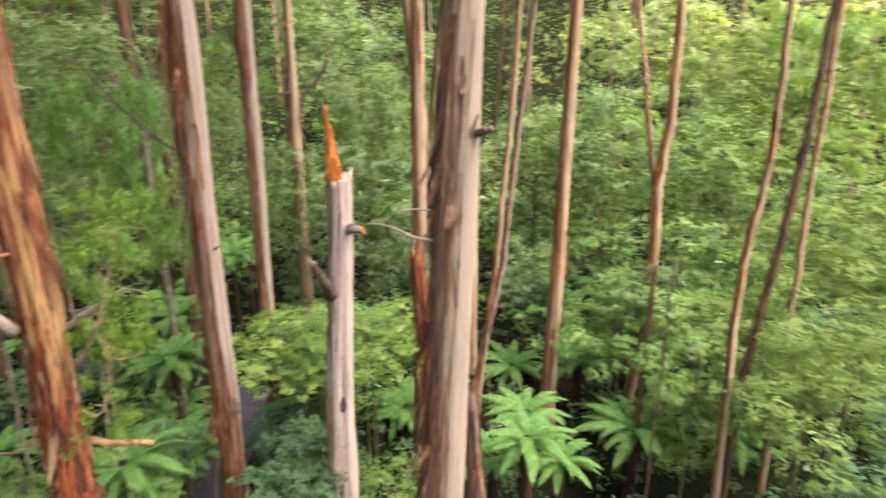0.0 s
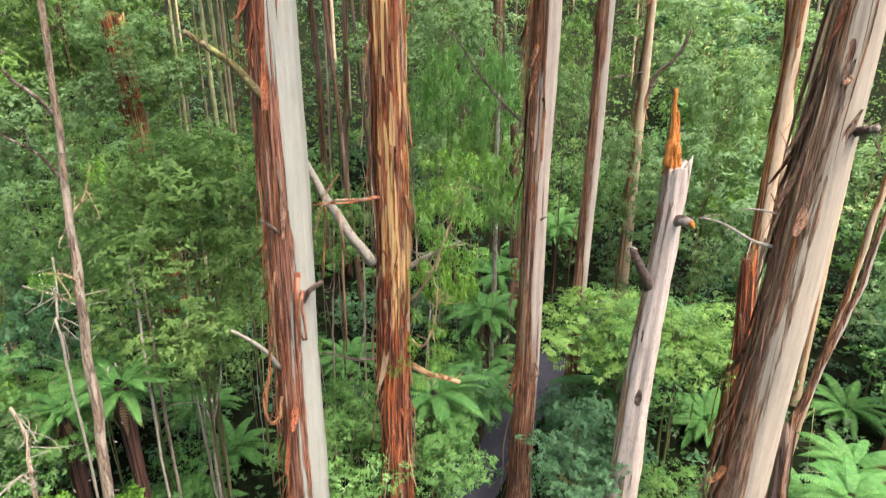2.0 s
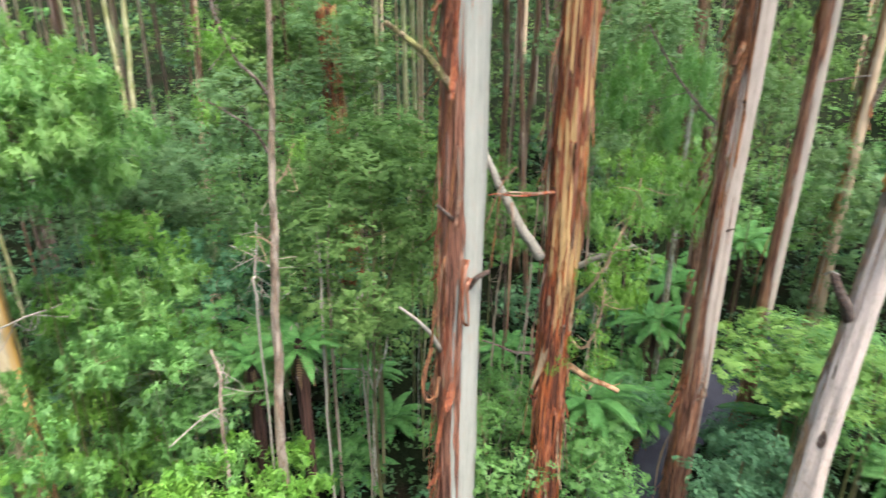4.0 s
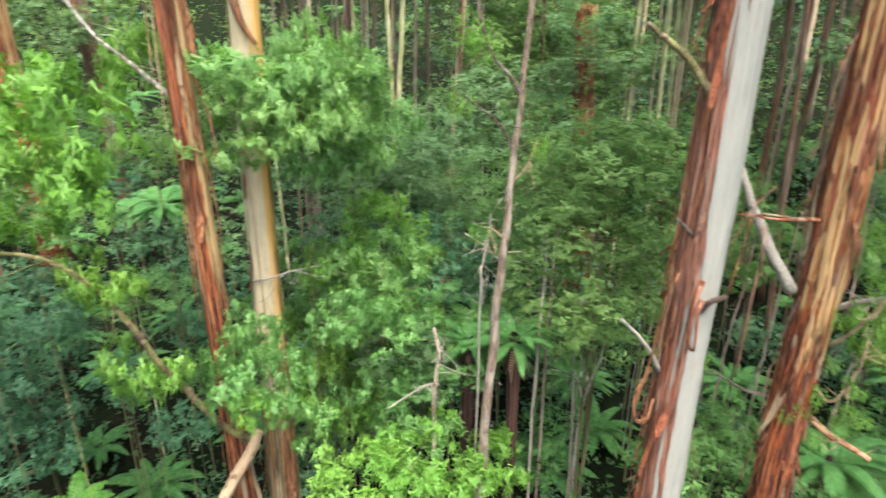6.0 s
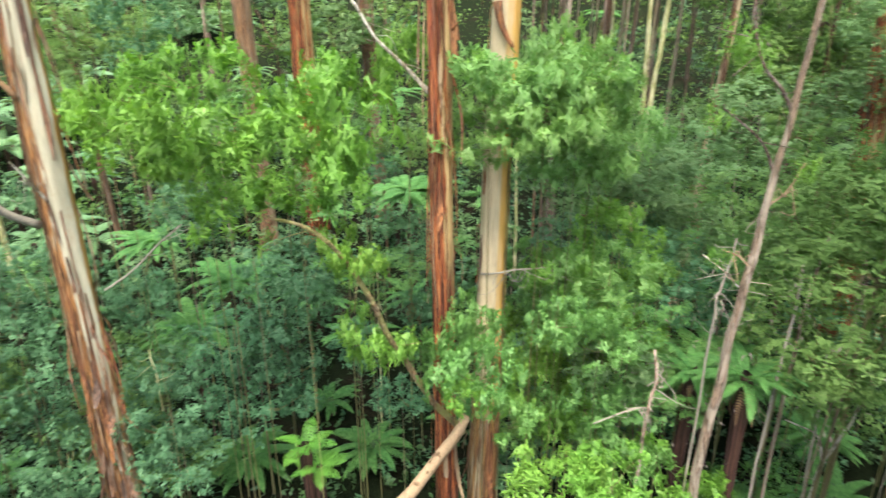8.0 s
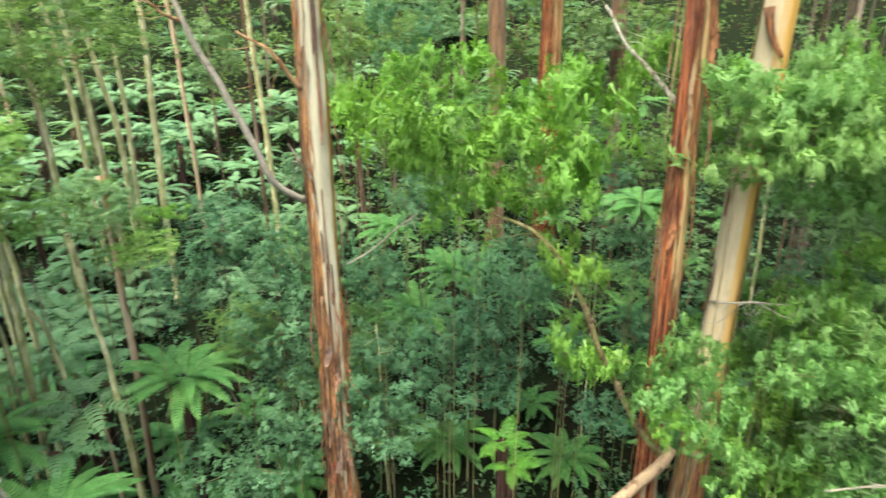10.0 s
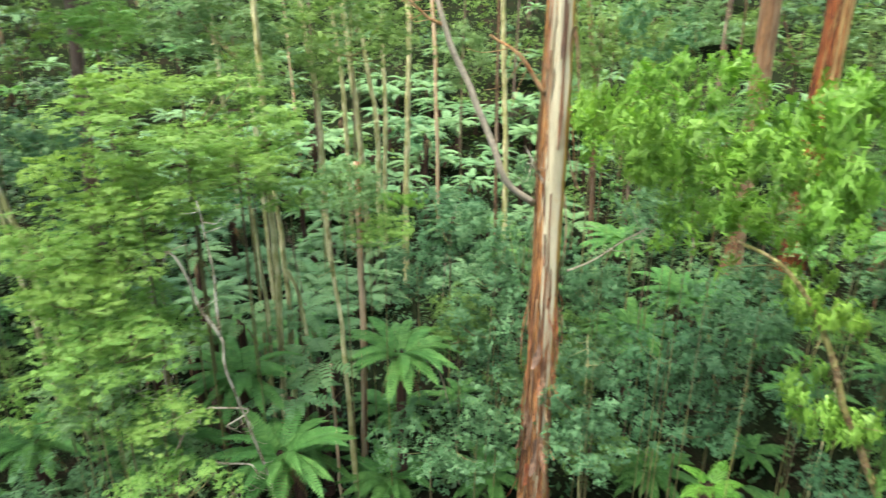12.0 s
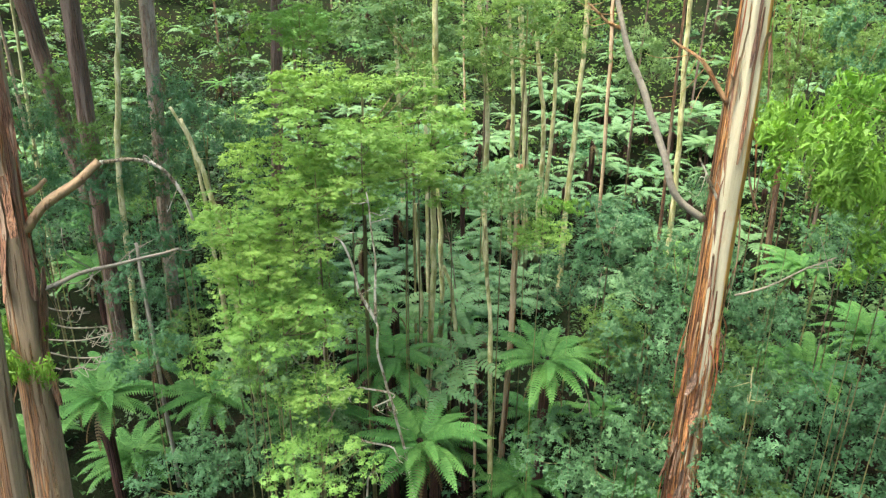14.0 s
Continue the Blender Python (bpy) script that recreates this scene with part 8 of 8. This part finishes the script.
def fill_understorey():
    r = 15.0
    while r < 62:
        step = 2.6 + r * 0.045
        n = int(radians(262) * r / step)
        for k in range(n):
            az = -52 + 262 * (k + FILL.random()) / n
            q = r + FILL.uniform(-0.5, 0.5) * step
            x, y = -q * math.sin(radians(az)), q * math.cos(radians(az))
            if on_track(x, y, 1.2) or any(abs(x - a) < 1.0 and abs(y - b) < 1.0 for a, b in TAKEN):
                continue
            if any(abs((az - a + 180) % 360 - 180) < 110 / b and b - 5 < q < b + 1.0 for a, b in OPEN):
                continue
            if 156 < az < 188 and q < 30 and FILL.random() < 0.75:
                continue
            g = rise(x, y)
            top = EYE + q * math.tan(radians(lowest(q) + FILL.uniform(-3, 1.5)))
            pick = FILL.random() + 0.25 * noise.noise(Vector((x * 0.08, y * 0.08, 3)))
            if (116 if q > 40 else 124) < az < 157 and 25 < q < 62 and pick < 0.86:
                tree_fern(x, y, g + FILL.uniform(1.0, 3.2), FILL.uniform(0.85, 1.2), FILL.uniform(0, 360), 15, dead=False, pale=True)
                continue
            if pick < 0.34 and 60 < az < 200 or pick < 0.14:
                tree_fern(x, y, min(g + FILL.uniform(0.7, 2.8), top), FILL.uniform(0.7, 1.0), FILL.uniform(0, 360), 11, dead=q < 34)
                continue
            far = q > 34
            if far and FILL.random() < 0.35:
                continue
            s = FILL.uniform(0.55, 0.9) if q < 26 else FILL.uniform(0.6, 1.0)
            height = min(top - 1.2 * s, g + FILL.uniform(1.0, 4.6))
            if height < g + 0.5 * s:
                height = g + 0.5 * s
            if far:
                kind, words = MIDS[FILL.randrange(4)], ("understorey_tree", "dull green understorey tree on the slope", "small tree")
            elif pick < 0.62:
                kind, words = LOW_MUSKS[0], ("musk_shrub", "blue-green broad-leaved shrub in the understorey", "shrub")
            elif pick < 0.8:
                kind, words = LOW_OLIVES[0], ("tea_tree", "dense olive green fine-leaved small tree", "small tree")
            else:
                kind, words = LOW_WATTLES[0], ("wattle_tree", "feathery light green wattle crown on thin stems", "small tree")
            plant(kind, words[0], x, y, height, s, FILL.uniform(0, 360), words[1], words[2], limbs=not far)
        r += step


def fern_slope():
    """The open slope where pale tree ferns stand close together."""
    for k in range(105):
        az, q = 117 + 40 * FILL.random(), 32 + 38 * FILL.random() ** 0.9
        x, y = -q * math.sin(radians(az)), q * math.cos(radians(az))
        if q < 40 and az < 124 or any(abs(x - a) < 0.8 and abs(y - b) < 0.8 for a, b in TAKEN):
            continue
        tree_fern(x, y, rise(x, y) + FILL.uniform(0.8, 2.6), FILL.uniform(0.75, 1.15), FILL.uniform(0, 360), 15, dead=False, pale=True)


def far_ferns():
    """Tree ferns that stand close together on the far slope, too many to count."""
    rng = random.Random(14)
    verts, faces = [], []
    for k in range(130):
        az, q = 98 + 84 * rng.random(), 56 + 46 * rng.random()
        x, y = -q * math.sin(radians(az)), q * math.cos(radians(az))
        head = rng.choice(FAR_HEADS)
        m = pose(x, y, rise(x, y) + rng.uniform(1.0, 3.5), 0, 0, rng.uniform(0, 360)) @ Matrix.Scale(rng.uniform(0.9, 1.35), 4)
        b = len(verts)
        verts += [tuple(m @ v.co) for v in head.vertices]
        faces += [tuple(b + i for i in p.vertices) for p in head.polygons]
    tagged(part("far_ferns", mesh_of("far_ferns", verts, faces, FERN_PALE), None), "tree ferns crowding the far slope", "ferns", kind="stuff")


def thin_stems():
    """Thin bare stems that stand up through the understorey."""
    for k in range(80):
        az = 22 + 62 * FILL.random() if k < 50 else -40 + 215 * FILL.random()
        q = FILL.uniform(16, 31)
        x, y = -q * math.sin(radians(az)), q * math.cos(radians(az))
        if on_track(x, y, 0.6) or any(abs(x - a) < 0.9 and abs(y - b) < 0.9 for a, b in TAKEN):
            continue
        g, tall, r = rise(x, y), FILL.uniform(4.5, 10.5), FILL.choice((0.018, 0.022, 0.028, 0.036, 0.05))
        a, b = FILL.gauss(0, 0.5), FILL.gauss(0, 0.5)
        bark = FILL.choice((BARK_THIN, BARK_THIN, LIMB_GREY, BARK_POLE, BARK_DULL))
        slim_tree("bare_sapling", [(x, y, g - 0.2), (x + a * 0.3, y + b * 0.3, g + tall * 0.4), (x + a, y + b * 0.6, g + tall * 0.75), (x + a * 1.6, y + b, g + tall)], r, r * 0.5, bark, "thin bare grey-brown sapling rising through the shrubs", "sapling", "thin stems", sides=6)


def slope_woods():
    for k in range(12):
        az, q = -52 + 262 * FILL.random(), 60 + 95 * FILL.random() ** 0.8
        x, y = -q * math.sin(radians(az)), q * math.cos(radians(az))
        g = rise(x, y)
        # sun on this side of the slope is put into the leaf colour
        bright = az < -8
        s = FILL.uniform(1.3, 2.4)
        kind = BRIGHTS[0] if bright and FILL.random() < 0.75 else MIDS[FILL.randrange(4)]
        plant(kind, "slope_tree", x, y, g + FILL.uniform(2.5, 9) * (1 + 0.3 * bright), s, FILL.uniform(0, 360), "tree on the far slope, coloured pale yellow-green as if sunlit" if bright else "green tree in the slope woods", "tree", "slope woods", limbs=False)
    for k in range(200):
        az, q = (24 + 60 * FILL.random(), 31 + 26 * FILL.random()) if k % 5 < 2 else (-45 + 245 * FILL.random(), 34 + 80 * FILL.random())
        x, y = -q * math.sin(radians(az)), q * math.cos(radians(az))
        g, tall = rise(x, y), FILL.uniform(22, 32)
        lean = (FILL.gauss(0, 0.6), FILL.gauss(0, 0.6))
        r = FILL.choice((0.07, 0.09, 0.12, 0.16, 0.28 if q > 62 else 0.10))
        bark = FILL.choice((BARK_FAR, BARK_THIN, BARK_DULL, BARK_ORANGE if q > 52 else BARK_FAR, BARK_DULL, BARK_THIN if q > 44 else BARK_POLE))
        # high crowns, mostly out of view, are widened to darken some woods below
        slim_tree("slope_eucalypt", [(x, y, g - 0.3), (x + lean[0] * 0.5, y + lean[1] * 0.5, g + tall * 0.5), (x + lean[0], y + lean[1], g + tall)], r, r * 0.5, bark, "slim straight eucalypt trunk on the wooded slope", group="slope eucalypts", sides=8, crown=HIGH_CROWN, crown_scale=1.6 if 28 < az < 75 or az > 165 else 1.1)


def low_growth():
    """Leaves close to the ground, too many to count."""
    rng = np.random.default_rng(8)
    n = 34000
    az, q = np.radians(-52 + 262 * rng.random(n)), 62 * rng.random(n) ** 0.62
    x, y = -q * np.sin(az), q * np.cos(az)
    patch = np.array([noise.noise(Vector((a * 0.35, b * 0.35, 0))) for a, b in zip(x, y)])
    keep = np.array([not on_track(a, b, 0.15 * math.sin(5 * b)) for a, b in zip(x, y)]) & (patch > -0.15)
    x, y, patch = x[keep], y[keep], patch[keep]
    z = np.array([rise(a, b) for a, b in zip(x, y)]) + 0.08 + (0.35 + patch) * rng.random(len(x)) * 0.9
    c = np.stack([x, y, z], 1)
    normal = unit(rng.normal(size=c.shape) * 0.6 + np.array([0, 0, 1.0]))
    size = 0.12 + 0.16 * rng.random(len(x)) + 0.004 * np.hypot(x, y)
    me = leaf_cloud("low_growth", c, normal, rng.normal(size=c.shape), size, size * 0.55, UNDERGROWTH_SHADE, 4)
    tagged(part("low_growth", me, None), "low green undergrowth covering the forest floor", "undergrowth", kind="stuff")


def slope_foliage():
    """The closed woods on the slope, too many trees to count: crowns of rounded clumps, tall ones over low ones."""
    rng = np.random.default_rng(9)
    kinds = {m.name: (m, []) for m in (UNDERGROWTH_SHADE, GUM_GREY, OLIVE, SAGE, GREEN, MUSK, BRIGHT)}
    for k in range(1100):
        way, q = -54 + 264 * rng.random(), 37 + 105 * rng.random() ** 1.15
        az = radians(way)
        x, y = -q * math.sin(az), q * math.cos(az)
        if 116 < way < 157 and q < 66 and k % 5:
            continue
        wide = 1.5 + 1.9 * rng.random()
        tall = wide * (0.9 + 1.3 * rng.random())
        low = rng.random() ** 1.6 * 7.0 if k % 3 else 0.0
        pick = rng.random()
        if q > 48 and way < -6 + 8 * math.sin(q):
            # lighter leaves stand for sunlight on the slope
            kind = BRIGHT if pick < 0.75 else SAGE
        elif way < 22:
            # haze over this sector is put into the paler leaf colour
            kind = GUM_GREY if pick < 0.55 else SAGE if pick < 0.8 else OLIVE
        elif way > 157:
            # shade on this part of the slope is painted with dark leaves
            kind = UNDERGROWTH_SHADE if pick < 0.55 else MUSK if pick < 0.8 else OLIVE
        else:
            # the darkest share stands for crowns deep in shade
            kind = OLIVE if pick < 0.36 else SAGE if pick < 0.66 else MUSK if pick < 0.82 else UNDERGROWTH_SHADE
        middle = rise(x, y) + low + tall * 0.5
        for c in range(int(6 + 3.2 * wide)):
            d = rng.normal(size=3) + np.array([0, 0, 0.45])
            d *= (0.55 + 0.4 * rng.random()) / np.linalg.norm(d)
            kinds[kind.name][1].append((x + d[0] * wide, y + d[1] * wide, middle + d[2] * tall * 0.6, wide * (0.28 + 0.2 * rng.random())))
    for material, clumps in kinds.values():
        for near, count, leaf in ((True, 36, 0.26), (False, 20, 0.38)):
            band = [c for c in clumps if (math.hypot(c[0], c[1]) < 72) == near]
            if band:
                me = foliage("slope_foliage", clump_leaves(rng, band, count, leaf, 0.42, 0.72), material)
                tagged(part("slope_foliage", me, None), "closed green foliage of the woods on the slope", "woods", kind="stuff")


def slope_cover():
    """Leaves that lie close over the floor of the far slope."""
    rng = np.random.default_rng(12)
    n = 80000
    az, q = np.radians(-55 + 268 * rng.random(n)), 48 + 92 * rng.random(n) ** 0.8
    x, y = -q * np.sin(az), q * np.cos(az)
    z = np.array([rise(a, b) for a, b in zip(x, y)]) + 0.1 + 1.2 * rng.random(n) ** 2
    c = np.stack([x, y, z], 1)
    size = 0.22 + 0.24 * rng.random(n)
    normal = unit(rng.normal(size=c.shape) * 0.5 + np.array([0, 0, 1.0]))
    me = leaf_cloud("slope_cover", c, normal, rng.normal(size=c.shape), size, size * 0.6, OLIVE, 3)
    tagged(part("slope_cover", me, None), "low green growth over the floor of the far slope", "undergrowth", kind="stuff")


def low_bushes():
    """A knee-high thicket of small leafy clumps over the whole floor beside the track."""
    rng = np.random.default_rng(10)
    clumps = []
    while len(clumps) < 2600:
        az, q = radians(-52 + 262 * rng.random()), 5 + 47 * rng.random() ** 0.66
        x, y = -q * math.sin(az), q * math.cos(az)
        if not on_track(x, y, 0.35) and not (radians(158) < az < radians(190) and q > 10 and len(clumps) % 4):
            clumps.append((x, y, rise(x, y) + 0.1 + 1.5 * rng.random() ** 2, 0.4 + 0.6 * rng.random()))
    for some, material in ((clumps[::2], UNDERGROWTH_SHADE), (clumps[1::2], MUSK)):
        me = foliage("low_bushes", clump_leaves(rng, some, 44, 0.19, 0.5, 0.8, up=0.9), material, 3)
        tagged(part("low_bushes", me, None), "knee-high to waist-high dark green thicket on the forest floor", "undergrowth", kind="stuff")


def dead_leaves():
    """Bleached dead leaves and bark shreds caught in the twigs of the dark thicket."""
    rng = np.random.default_rng(17)
    n = 260
    c = np.array([-13.61, 7.71, 8.16]) + rng.normal(size=(n, 3)) * np.array([1.6, 1.6, 1.1])
    along = rng.normal(size=(n, 3)) * 0.35 + np.array([0, 0, -1.0])
    size = 0.06 + 0.12 * rng.random(n)
    me = leaf_cloud("dead_leaves", c, unit(rng.normal(size=(n, 3))), along, size, size * 0.28, LITTER_DEAD, 4)
    tagged(part("dead_leaves", me, None), "bleached dead leaves hanging in a dark thicket", "dead leaves", kind="stuff")


low_growth()
low_bushes()
dead_leaves()
slope_cover()
slope_foliage()
fill_understorey()
fern_slope()
far_ferns()
slope_woods()
thin_stems()
